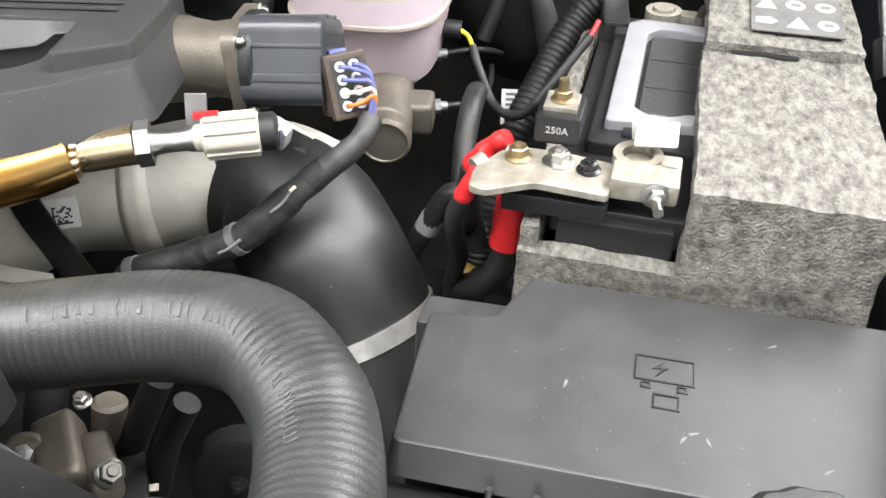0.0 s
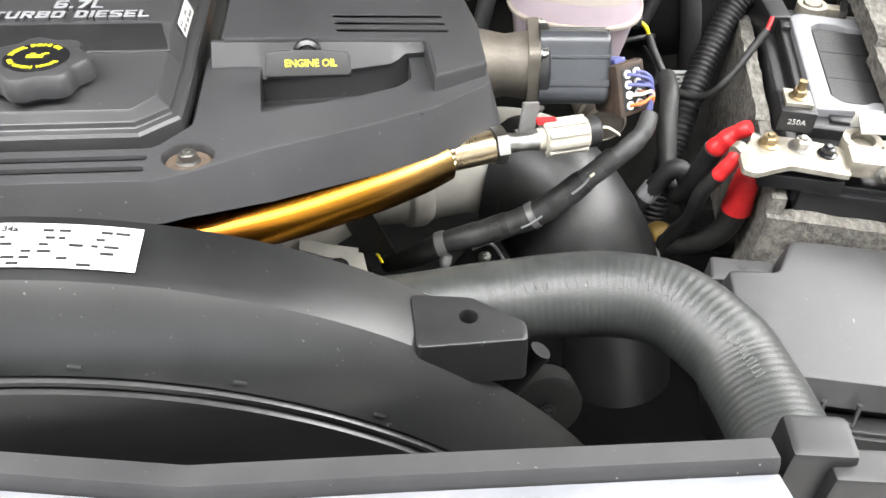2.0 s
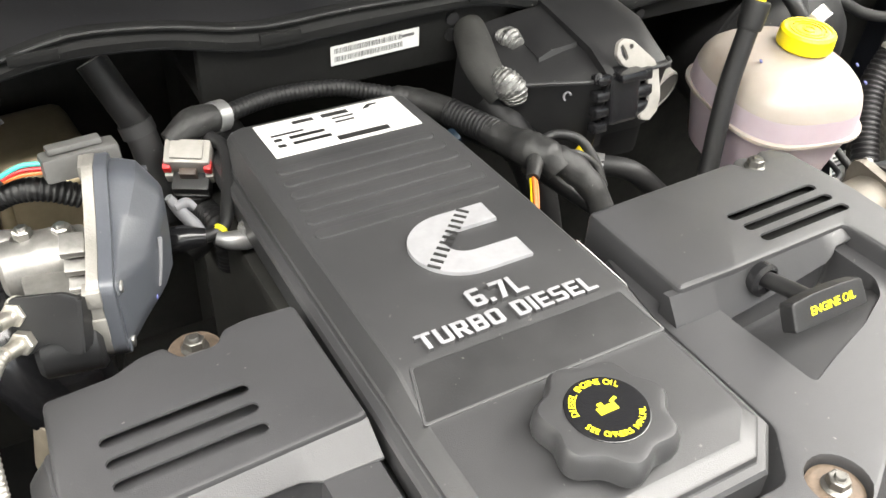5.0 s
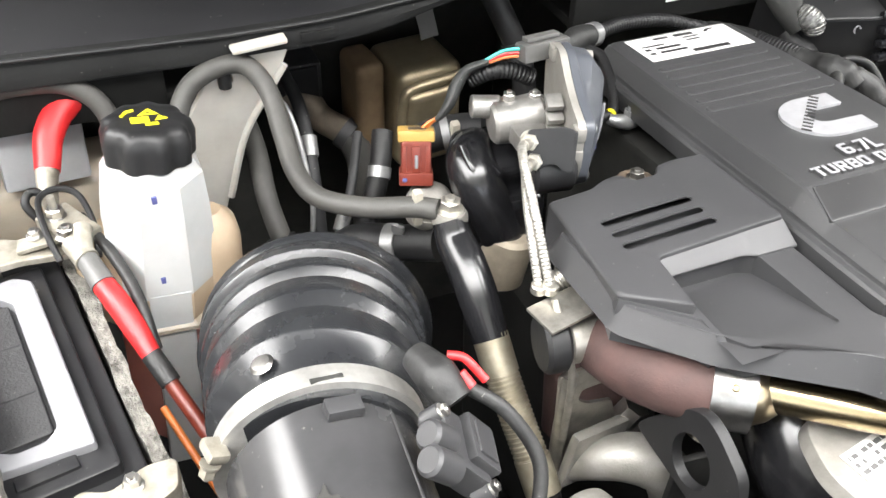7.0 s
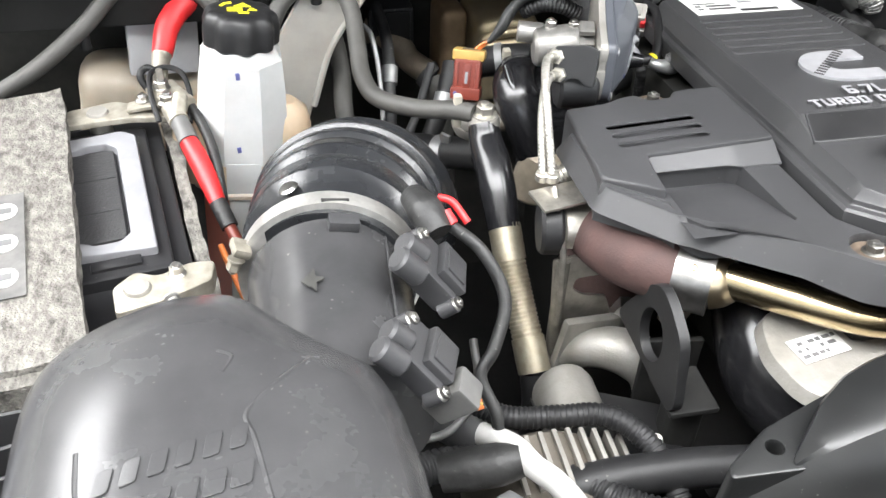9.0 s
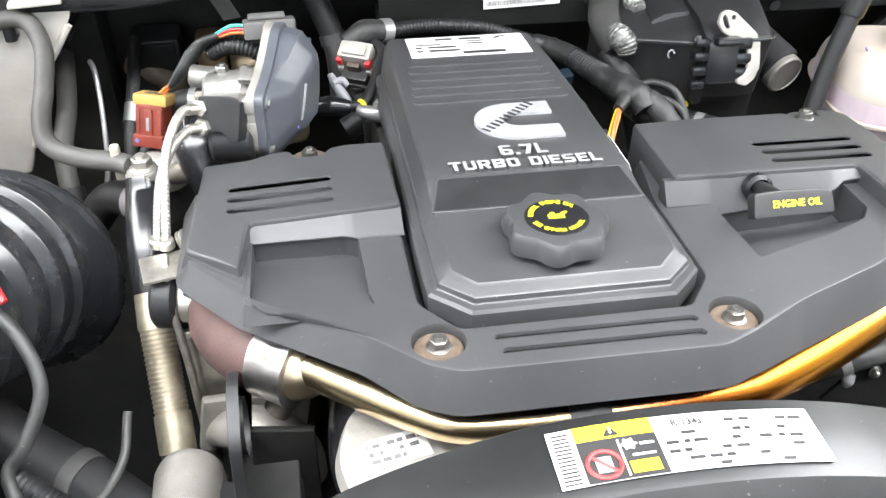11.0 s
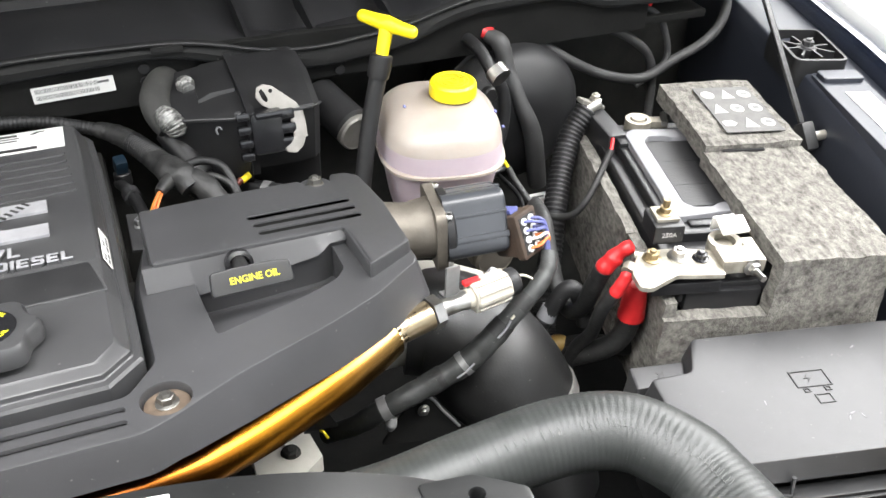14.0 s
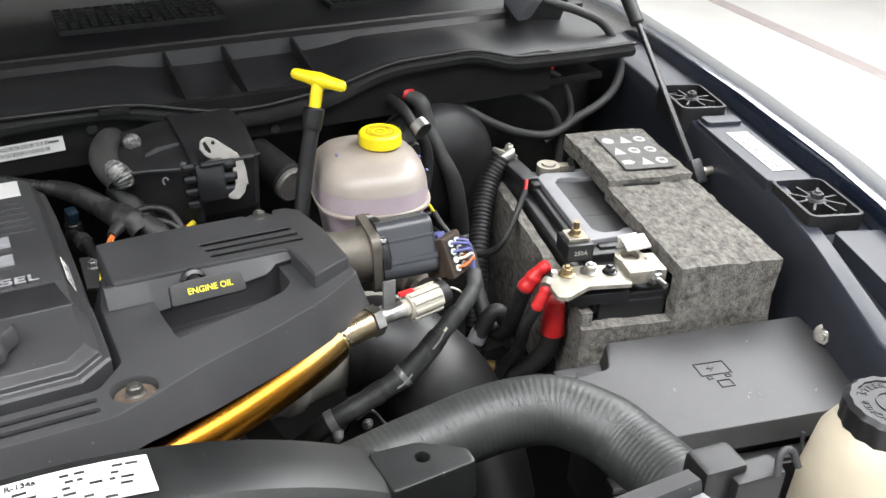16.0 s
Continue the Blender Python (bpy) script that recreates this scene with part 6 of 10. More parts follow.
elbow = thing("intake_elbow", "grey cast aluminium intake elbow with a raised rib", "intake pipe", (-0.22, 0.55, 0.93))
EP = [(-0.42, 0.545, 0.960), (-0.3542, 0.5726, 0.9811), (-0.3041, 0.5947, 0.9937), (-0.2443, 0.6039, 0.9913), (-0.1947, 0.6136, 0.9943), (-0.14, 0.612, 0.990), (-0.10, 0.60, 0.975)]
part("casting", tube(B(), EP, [0.054, 0.052, 0.050, 0.050, 0.051, 0.054, 0.056], 44, 10), CASTPALE, elbow)
part("rib", tube(B(), [(-0.259, 0.602, 0.9915), (-0.252, 0.603, 0.9914), (-0.240, 0.6045, 0.9914), (-0.233, 0.6055, 0.9916)], [0.0495, 0.0545, 0.0545, 0.0495], 44, 4), CASTPALE, elbow)
part("bracket", loft(B(), [[Vector((-0.350, 0.522, z)), Vector((-0.296, 0.512, z)), Vector((-0.292, 0.484, z - 0.002)), Vector((-0.312, 0.470, z - 0.002)), Vector((-0.352, 0.478, z))] for z in (0.952, 0.9685, 0.971)]), CASTPALE, elbow, "bare cast bracket ear")
part("bracket_web", loft(B(), [[Vector((-0.352, y, 0.955)), Vector((-0.352, y, 0.985)), Vector((-0.330, y, 0.975)), Vector((-0.300, y, 0.968)), Vector((-0.300, y, 0.955))] for y in (0.505, 0.522)]), CASTPALE, elbow)
part("bracket_bolt", hexhead(B(), (-0.318, 0.496, 0.970), (0, -0.2, 1), 0.0062, 0.007, 1.5), DARK, elbow)
stk = part("sticker", box(B(), (-0.2905, 0.5448, 1.0085), (0.0255, 0.0235, 0.0008), 0, (66, 0, 14)), PAPER, elbow, "small white paper sticker with a square code")
SKM = pose(-0.2905, 0.5448, 1.0085, 66, 0, 14)
rnd = random.Random(17)
bm = B()
for i in range(9):
    for j in range(9):
        if i == 0 or j == 0 or rnd.random() < 0.5:
            sheet(bm, -0.0065 + 0.00155 * i, -0.0085 + 0.00155 * j, -0.0065 + 0.00155 * (i + 1), -0.0085 + 0.00155 * (j + 1), 0.0005, 0.0002, SKM)
tagged(part("print", bm, INK, stk, "small black printed squares"), kind="stuff")
STRAP_PATH = [(0.556, 1.040), (0.543, 1.022), (0.536, 1.002), (0.533, 0.980), (0.530, 0.955)]
part("strap", loft(B(), [[Vector((-0.3370 + 0.010 * k, y, z)), Vector((-0.3110 + 0.0115 * k, y - 0.003, z)), Vector((-0.3110 + 0.0115 * k, y - 0.0055, z + 0.001)), Vector((-0.3370 + 0.010 * k, y - 0.0025, z + 0.001))] for k, (y, z) in enumerate(STRAP_PATH)]), PLASTIC, elbow, "flat black rubber strap")
part("strap_tie", tube(B(), [(-0.283, 0.523, 0.958), (-0.282, 0.515, 0.964), (-0.279, 0.512, 0.958)], 0.0013, 8), YELLOW, elbow, "small yellow tie")
boot = thing("intake_boot", "large black rubber intake boot with a steel band", "boot", (-0.08, 0.54, 0.9))
BP = [(-0.165, 0.606, 0.990), (-0.140, 0.596, 0.988), (-0.113, 0.575, 0.977), (-0.092, 0.548, 0.955), (-0.074, 0.533, 0.930), (-0.060, 0.520, 0.902), (-0.046, 0.508, 0.865), (-0.034, 0.496, 0.80)]
part("rubber", tube(B(), BP, [0.0545, 0.060, 0.065, 0.066, 0.063, 0.058, 0.054, 0.054], 40, 10), BOOT, boot)
part("steel_band", tube(B(), [(-0.0665, 0.5265, 0.9165), (-0.0605, 0.5205, 0.9035)], [0.0625, 0.0605], 40, 3), BAND, boot)
bm, rnd = B(), random.Random(3)
loops = []
for k in range(15):
    a = radians(-150 + 15 * k)
    edge = -0.205 + 0.052 * max(0.0, math.cos(a * 0.5 + 0.55)) + rnd.uniform(-0.004, 0.004)
    ray = []
    for x, r in ((edge, 0.0545), (edge + 0.0015, 0.0565), (-0.135, 0.060), (-0.105, 0.0625), (-0.105, 0.0600), (edge + 0.004, 0.0530)):
        ray.append(Vector((x, 0.6125 - r * math.cos(a), 0.992 + r * math.sin(a))))
    loops.append(ray)
loft(bm, loops)
part("ragged_sleeve", bm, BOOT, boot, "black rubber sleeve with a ragged edge")

# reservoir by the core support
ps = thing("power_steering_bottle", "cream plastic bottle with a black lettered screw cap", "bottle", (0.137, 0.175, 0.98))
PM2 = Matrix.Translation((0.137, 0.175, 0))
part("bottle", lathe(B(), [(0.056, 0.94), (0.058, 0.95), (0.056, 1.03), (0.050, 1.075), (0.040, 1.095), (0.034, 1.10)], PM2, 40), CREAM, ps)
pcap = part("cap", lathe(B(), [(0.037, 1.094), (0.0385, 1.098), (0.038, 1.116), (0.034, 1.120), (0.029, 1.120), (0.0285, 1.1185)], PM2, 64, 16, 0.02), PLASTIC, ps, "black ribbed screw cap")
bm = B()
arc_text(bm, "POWER STEERING", 0.0235, 205, 20, 0.0085, PM2 @ Matrix.Translation((0, 0, 1.119)))
lathe(bm, [(0.0145, 1.118), (0.0145, 1.1195), (0.0132, 1.1195), (0.0132, 1.118)], PM2, 36)
part("embossing", bm, DUSTYLIT, pcap, "embossed words and ring")

cable("vacuum_line", "black tube with a white printed tape label", "tube", [
    ("tube", RUBBER, [(-0.055, 0.585, 0.88), (-0.038, 0.58, 0.923), (-0.011, 0.58, 0.974), (0.006, 0.578, 1.003), (0.018, 0.572, 0.998), (0.028, 0.565, 0.96)], 0.0095, 0),
    ("printed_tape", SILVERGREY, [(-0.0145, 0.58, 0.967), (-0.0075, 0.581, 0.980)], 0.0102, 0)], (-0.02, 0.58, 0.95))
for x, y, z in ((-0.008, 0.722, 1.128), (-0.012, 0.735, 1.141), (-0.105, 0.77, 1.146)):
    part("blue_mark", lathe(B(), [(0.0022, 0), (0.0018, 0.0012)], Matrix.Translation((x, y, z)) @ basis((0.4, -0.5, 0.7)), 10), BLUEWIRE, res)

# ---- cowl, firewall and fender fittings ----
SEAL = [(-1.35, 1.175, 1.20), (-1.13, 1.172, 1.20), (-0.95, 1.167, 1.192), (-0.84, 1.168, 1.192), (-0.79, 1.172, 1.198), (-0.765, 1.182, 1.199), (-0.745, 1.187, 1.200), (-0.71, 1.193, 1.208), (-0.69, 1.199, 1.219), (-0.645, 1.197, 1.216), (-0.605, 1.194, 1.212), (-0.545, 1.175, 1.196),
        (-0.46, 1.178, 1.200), (-0.37, 1.182, 1.198), (-0.315, 1.180, 1.197), (-0.27, 1.163, 1.187), (-0.225, 1.150, 1.173), (-0.16, 1.143, 1.168), (-0.10, 1.149, 1.175), (-0.04, 1.156, 1.182), (0.0, 1.176, 1.197), (0.04, 1.184, 1.205), (0.11, 1.187, 1.205), (0.175, 1.188, 1.207), (0.205, 1.168, 1.188), (0.33, 1.163, 1.183), (0.45, 1.162, 1.182)]
cowl = thing("windscreen_cowl", "black plastic windscreen cowl with a rubber edge seal", "cowl", (-0.45, 1.05, 1.17))
xs = np.linspace(-1.35, 0.45, 145)
zl = np.interp(xs, [s[0] for s in SEAL], [s[1] for s in SEAL])
zu = np.interp(xs, [s[0] for s in SEAL], [s[2] for s in SEAL])
ker = np.ones(5) / 5
zl = np.convolve(np.pad(zl, 2, mode="edge"), ker, "valid")
zu = np.convolve(np.pad(zu, 2, mode="edge"), ker, "valid")
bm = B()
loft(bm, [[Vector((x, 0.906, a)), Vector((x, 0.899, a + 0.003)), Vector((x, 0.898, (a + b) / 2)), Vector((x, 0.903, b - 0.003)), Vector((x, 0.911, b)), Vector((x, 0.925, b - 0.004)), Vector((x, 0.925, a - 0.004))] for x, a, b in zip(xs, zl, zu)])
part("edge_seal", bm, SEALRUB, cowl, "black rubber seal along the cowl edge")
bm = B()
tube(bm, [Vector((x, 0.9, b + 0.0005)) for x, b in zip(xs[::3], zu[::3])], 0.0022, 8, 2)
part("seal_bead", bm, RUBBER, cowl)
part("seal_bead", tube(B(), [Vector((x, 0.9035, a + 0.0005)) for x, a in zip(xs[::3], zl[::3])], 0.0016, 8, 2), RUBBER, cowl)
for x in (-0.86, -0.70, -0.52, -0.33, -0.20):
    a = float(np.interp(x, xs, zl))
    part("seal_clip", box(B(), (x, 0.8985, a + 0.012), (0.034, 0.004, 0.009), 0.001), SEALRUB, cowl)
bm = B()


def deep(x):
    return max(0.0, 1 - abs((x + 0.13) / 0.17) ** 4)


loops = []
for x, b in zip(xs, zu):
    k = deep(x)
    loops.append([Vector((x, 0.915, b - 0.002)), Vector((x, 0.935, b + 0.003 - 0.004 * k)), Vector((x, 0.99, b + 0.006 - 0.018 * k)), Vector((x, 1.05, 1.198 - 0.012 * k)), Vector((x, 1.058, 1.206)), Vector((x, 1.085, 1.206)), Vector((x, 1.095, 1.190)), Vector((x, 1.12, 1.186)), Vector((x, 1.128, 1.197)), Vector((x, 1.142, 1.199)), Vector((x, 1.150, 1.194)), Vector((x, 1.19, 1.196)), Vector((x, 1.40, 1.216)), Vector((x, 1.5, 1.22))])
loft(bm, loops, closed=False)
part("panel", bm, COWLBLACK, cowl, smooth=30)
for x in (-0.235, -0.155, -0.055):
    bm = B()
    loft(bm, [[Vector((x + d, 0.93, 1.176)), Vector((x + d, 1.056, 1.206)), Vector((x + d, 1.056, 1.176)), Vector((x + d, 0.96, 1.165))] for d in (-0.002, 0.002)])
    part("gusset", bm, PLASTIC, cowl)
for x0, x1 in ((-0.345, -0.105), (0.07, 0.24)):
    part("grille_well", box(B(), ((x0 + x1) / 2, 1.255, 1.203), (x1 - x0, 0.09, 0.004), 0, (5.5, 0, 0)), DARK, cowl)
    k = int((x1 - x0) / 0.0145)
    for i in range(k + 1):
        part("grille_bar", box(B(), (x0 + (x1 - x0) * i / k, 1.255, 1.2075), (0.0032, 0.092, 0.006), 0, (5.5, 0, 0)), PLASTIC, cowl)
    for j in range(7):
        y = 1.211 + 0.0147 * j
        part("grille_bar", box(B(), ((x0 + x1) / 2, y, 1.203 + (y - 1.211) * 0.096), (x1 - x0, 0.0028, 0.006), 0), PLASTIC, cowl)
solid("windscreen", box(B(), (-0.47, 1.78, 1.50), (1.5, 0.82, 0.006), 0, (38, 0, 0)), GLOSS, "dark tinted windscreen glass behind the cowl", "windscreen", (-0.47, 1.78, 1.5), kind="structure")

fw = thing("firewall_label", "white barcode label on the black firewall", "label", (-0.419, 0.908, 1.15))
LM = pose(-0.4315, 0.9075, 1.1570, 90, 0, 0) @ pose(0, 0, 0, 0, 0, 2) @ Matrix.Diagonal((0.84, 0.9, 1, 1))
part("paper", sheet(B(), -0.05, -0.010, 0.05, 0.010, 0, 0.0006, LM), PAPER, fw)
rnd = random.Random(11)
bm = B()
for r_, y in enumerate((0.002, -0.0065)):
    x = -0.046
    while x < 0.03:
        w_ = rnd.uniform(0.0004, 0.0012)
        sheet(bm, x, y, x + w_, y + 0.0055, 0.0006, 0.0002, LM)
        x += w_ + rnd.uniform(0.0005, 0.0011)
sheet(bm, 0.030, 0.003, 0.044, 0.006, 0.0006, 0.0002, LM)
tagged(part("barcode", bm, GREYINK, fw), kind="stuff")
for z in (1.154, 1.170):
    solid("firewall_grommet", lathe(B(), [(0.003, 0), (0.006, 0), (0.006, 0.003), (0.003, 0.003)], pose(-0.357, 0.9085, z, 90, 0, 0), 20), RUBBER, "small black rubber grommet in the firewall", "grommet", (-0.357, 0.9085, z), group="grommets")
solid("firewall_grommet", lathe(B(), [(0.003, 0), (0.006, 0), (0.006, 0.003), (0.003, 0.003)], pose(-0.135, 0.9085, 1.134, 90, 0, 0), 20), RUBBER, "small black rubber grommet in the firewall", "grommet", (-0.135, 0.9085, 1.134), group="grommets")

hood = thing("hood", "raised dark blue truck hood with a black lining", "hood", (-0.47, 1.32, 1.22))
HM = pose(-0.47, 1.32, 1.23, 0, 0, 0) @ pose(0, 0, 0, -43, 0, 0)
bm = B()
plate(bm, rounded([(-0.82, -1.35), (0.82, -1.35), (0.88, -0.3), (0.84, 0.0), (-0.84, 0.0), (-0.88, -0.3)], 0.1), [], 0.03, 0.075, 0.01, m=HM)
part("skin", bm, PAINT, hood)
part("lining", box(B(), HM @ Vector((0, -0.68, 0.02)), (1.6, 1.25, 0.02), 0.006, (-43, 0, 0)), LINING, hood, "black quilted hood lining")
strut = thing("hood_strut", "black gas strut holding up the hood", "strut", (0.345, 0.635, 1.10))
part("rod", rod(B(), (0.345, 0.635, 1.10), (0.345, 0.79, 1.262), 0.0042, seg=14), GLOSS, strut)
part("cylinder", rod(B(), (0.345, 0.782, 1.252), (0.345, 1.03, 1.505), 0.0095, seg=18, bev=0.003), PLASTIC, strut)
part("end_fitting", box(B(), (0.347, 0.632, 1.094), (0.018, 0.018, 0.034), 0.004, (-40, 0, 0)), PLASTIC, strut)
part("ball_stud", rod(B(), (0.345, 0.632, 1.092), (0.385, 0.632, 1.092), 0.006, seg=12), ZINC, strut)


def fender_bracket(x, y, z, yaw, s):
    root = thing("fender_bracket", "black webbed plastic fender bracket with a bolt", "bracket", (x, y, z - 0.02), group="fender brackets")
    m = pose(x, y, z, 0, 0, yaw)
    a, b = 0.036 * s, 0.052 * s
    outl = rounded([(-a, -b), (a, -b), (a, b), (-a, b)], 0.012)
    part("rim", plate(B(), outl, [inset(outl, 0.004)], -0.03, 0.006, 0.0012, m=m), PLASTIC, root)
    part("floor", plate(B(), inset(outl, 0.002), [], -0.03, -0.012, 0.001, m=m), PLASTIC, root)
    for i in range(8):
        q = radians(45 * i + 12)
        bm = B()
        before = set(bm.verts)
        box(bm, (0.0, 0.022 * s, -0.004), (0.003, 0.026 * s, 0.014), 0)
        moved(bm, before, m @ pose(0, 0, 0, 0, 0, math.degrees(q)))
        part("web", bm, PLASTIC, root)
    part("boss", lathe(B(), [(0.0125, -0.012), (0.0125, 0.002), (0.009, 0.003)], m, 24), PLASTIC, root)
    part("bolt", hexhead(B(), m @ Vector((0, 0, 0.002)), (0, 0, 1), 0.0075, 0.009, 1.3), DUSTYLIT, root)


fender_bracket(0.437, 0.752, 1.142, -19, 0.95)
fender_bracket(0.370, 0.462, 1.124, -19, 0.95)
strip = thing("fender_channel", "dark sheet metal channel with a white sticker", "channel", (0.40, 0.6, 1.12))
CH = pose(0.4045, 0.598, 1.128, 0.8, 0, -16.5)
part("channel", plate(B(), rounded([(-0.03, -0.095), (0.03, -0.095), (0.03, 0.105), (-0.03, 0.105)], 0.008), [], -0.02, 0.004, 0.002, m=CH), APRON, strip)
part("upper_step", plate(B(), rounded([(-0.026, 0.075), (0.026, 0.075), (0.026, 0.10), (-0.026, 0.10)], 0.006), [], 0.0, 0.010, 0.002, m=CH), APRON, strip)
printed_label(strip, CH @ pose(0.004, -0.01, 0.0045, 0, 0, 90), 0.12, 0.030, 4, 21, words="white printed fender sticker")
strip2 = thing("fender_channel", "dark sheet metal channel along the fender", "channel", (0.33, 0.32, 1.11))
CH2 = pose(0.335, 0.325, 1.115, 0.8, 0, -22)
part("channel", plate(B(), rounded([(-0.03, -0.08), (0.035, -0.08), (0.035, 0.075), (-0.03, 0.075)], 0.008), [], -0.02, 0.004, 0.002, m=CH2), APRON, strip2)
part("slot", plate(B(), slot(0.048, 0.06, 0.048, 0.09, 0.008), [], 0.0, 0.012, 0.001, m=CH2), DARK, strip2)
sb = thing("side_bolt", "zinc bolt with a ground strap on the inner fender", "bolt", (0.262, 0.338, 1.045))
part("bolt", hexhead(B(), (0.268, 0.335, 1.044), (-1, -0.3, 0.3), 0.0085, 0.011, 1.5), ZINC, sb)
part("strap", tube(B(), [(0.268, 0.33, 1.04), (0.262, 0.32, 1.02), (0.265, 0.31, 0.99)], 0.006), RUBBER, sb)

# cables along the firewall
tp = thing("cloth_tape_strip", "grey cloth tape strip hanging from the cowl seal", "tape", (-0.745, 0.92, 1.16))
part("strip", loft(B(), [[Vector((a, y, z)), Vector((b, y - 0.002, z + 0.004)), Vector((b, y - 0.0012, z + 0.005)), Vector((a, y + 0.0008, z + 0.001))] for a, b, y, z in ((-0.764, -0.746, 0.908, 1.188), (-0.759, -0.742, 0.915, 1.172), (-0.752, -0.735, 0.923, 1.154), (-0.747, -0.729, 0.930, 1.138))]), GREYPLUG, tp)
cable("firewall_hose", "black rubber hose dropping behind the injector plug", "hose", [
    ("hose", RUBBER, [(-0.655, 0.965, 1.160), (-0.643, 0.95, 1.132), (-0.633, 0.94, 1.107), (-0.629, 0.925, 1.079), (-0.628, 0.91, 1.03)], 0.013, 0),
    ("clamp", DUSTYLIT, [(-0.6345, 0.942, 1.111), (-0.632, 0.938, 1.101)], 0.0148, 0)], (-0.635, 0.94, 1.1))
cable("heater_hose", "large black heater hose curving down behind the engine", "hose", [
    ("hose", RUBBER, [(-0.345, 0.852, 1.118), (-0.338, 0.835, 1.105), (-0.328, 0.815, 1.080), (-0.318, 0.795, 1.045), (-0.312, 0.78, 1.0)], 0.0165, 0),
    ("clamp", PLASTIC, [(-0.332, 0.823, 1.090), (-0.328, 0.815, 1.079)], 0.0185, 0)], (-0.34, 0.84, 1.1), "heater hoses")
cable("firewall_cable", "black flexible cable leaving the firewall", "cable", [
    ("grommet_boss", DUSTYLIT, [(0.085, 0.95, 1.150), (0.105, 0.93, 1.158), (0.128, 0.925, 1.160)], [0.02, 0.016, 0.009], 0),
    ("run", SHEATH, [(0.12, 0.93, 1.160), (0.16, 0.925, 1.150), (0.19, 0.925, 1.1465), (0.26, 0.925, 1.123), (0.315, 0.925, 1.088), (0.336, 0.925, 1.05), (0.338, 0.92, 1.0), (0.335, 0.91, 0.92)], 0.0065, 0)], (0.19, 0.92, 1.14), "firewall cables")
cable("firewall_cable", "black flexible cable leaving the firewall", "cable", [
    ("run", SHEATH, [(0.105, 0.94, 1.112), (0.142, 0.925, 1.121), (0.19, 0.915, 1.093), (0.244, 0.91, 1.066), (0.309, 0.91, 1.051), (0.36, 0.91, 1.071), (0.405, 0.91, 1.09), (0.435, 0.915, 1.116), (0.445, 0.93, 1.154), (0.425, 0.95, 1.20), (0.385, 0.97, 1.222), (0.34, 1.0, 1.235)], 0.007, 0)], (0.3, 0.91, 1.05), "firewall cables")
cable("firewall_cable", "black flexible cable leaving the firewall", "cable", [
    ("plug_body", PLASTIC, [(0.20, 0.93, 1.158), (0.237, 0.925, 1.166), (0.27, 0.925, 1.160), (0.30, 0.925, 1.155)], [0.006, 0.010, 0.012, 0.008], 0),
    ("run", SHEATH, [(0.30, 0.925, 1.154), (0.332, 0.92, 1.131), (0.350, 0.915, 1.083), (0.335, 0.91, 1.06), (0.30, 0.91, 1.04)], 0.0045, 0),
    ("red_lock", RED, [(0.232, 0.917, 1.171), (0.240, 0.915, 1.172)], 0.005, 0),
    ("red_lock", RED, [(0.298, 0.915, 1.161), (0.306, 0.914, 1.160)], 0.005, 0)], (0.3, 0.92, 1.15), "firewall cables")
cable("vacuum_hose", "black rubber hose with a bright union nut", "hose", [
    ("hose", RUBBER, [(0.03, 0.93, 1.15), (0.036, 0.88, 1.145), (0.042, 0.85, 1.125), (0.055, 0.845, 1.10), (0.055, 0.84, 1.06), (0.04, 0.83, 1.02)], 0.008, 0),
    ("union", STEEL, [(0.034, 0.832, 1.140), (0.038, 0.82, 1.134)], 0.0135, 0)], (0.04, 0.85, 1.1))
cable("pedal_cable", "thick black sheath with a red cap at the firewall", "cable", [
    ("red_cap", RED, [(0.056, 0.915, 1.153), (0.066, 0.908, 1.150)], 0.009, 0),
    ("sheath", SHEATH, [(0.06, 0.91, 1.15), (0.072, 0.895, 1.142), (0.078, 0.88, 1.11), (0.088, 0.86, 1.075), (0.105, 0.85, 1.03), (0.12, 0.85, 0.95)], [0.009, 0.012, 0.0105, 0.010, 0.0125, 0.013], 0)], (0.08, 0.88, 1.1))
part("rust_seam", box(B(), (0.22, 1.035, 1.105), (0.26, 0.004, 0.006), 0.001, (0, -3, 0)), material("bare_seam_sealer", (0.42, 0.36, 0.3), (0.2, 0.15, 0.12), 0.7, scale=90), bay)
part("inner_dash_step", box(B(), (0.22, 1.03, 1.13), (0.45, 0.02, 0.05), 0.004), APRON, bay)
hinge = thing("cowl_corner_bracket", "grey sheet metal bracket at the cowl corner", "bracket", (0.34, 1.05, 1.20))
part("plate", box(B(), (0.36, 1.05, 1.225), (0.09, 0.05, 0.07), 0.01, (20, 10, -15)), DUSTYLIT, hinge)
part("arm", box(B(), (0.31, 1.02, 1.24), (0.03, 0.06, 0.05), 0.008, (35, 0, 10)), PRIMER, hinge)
part("clip", box(B(), (0.385, 0.985, 1.225), (0.03, 0.014, 0.014), 0.003), PLASTIC, hinge)

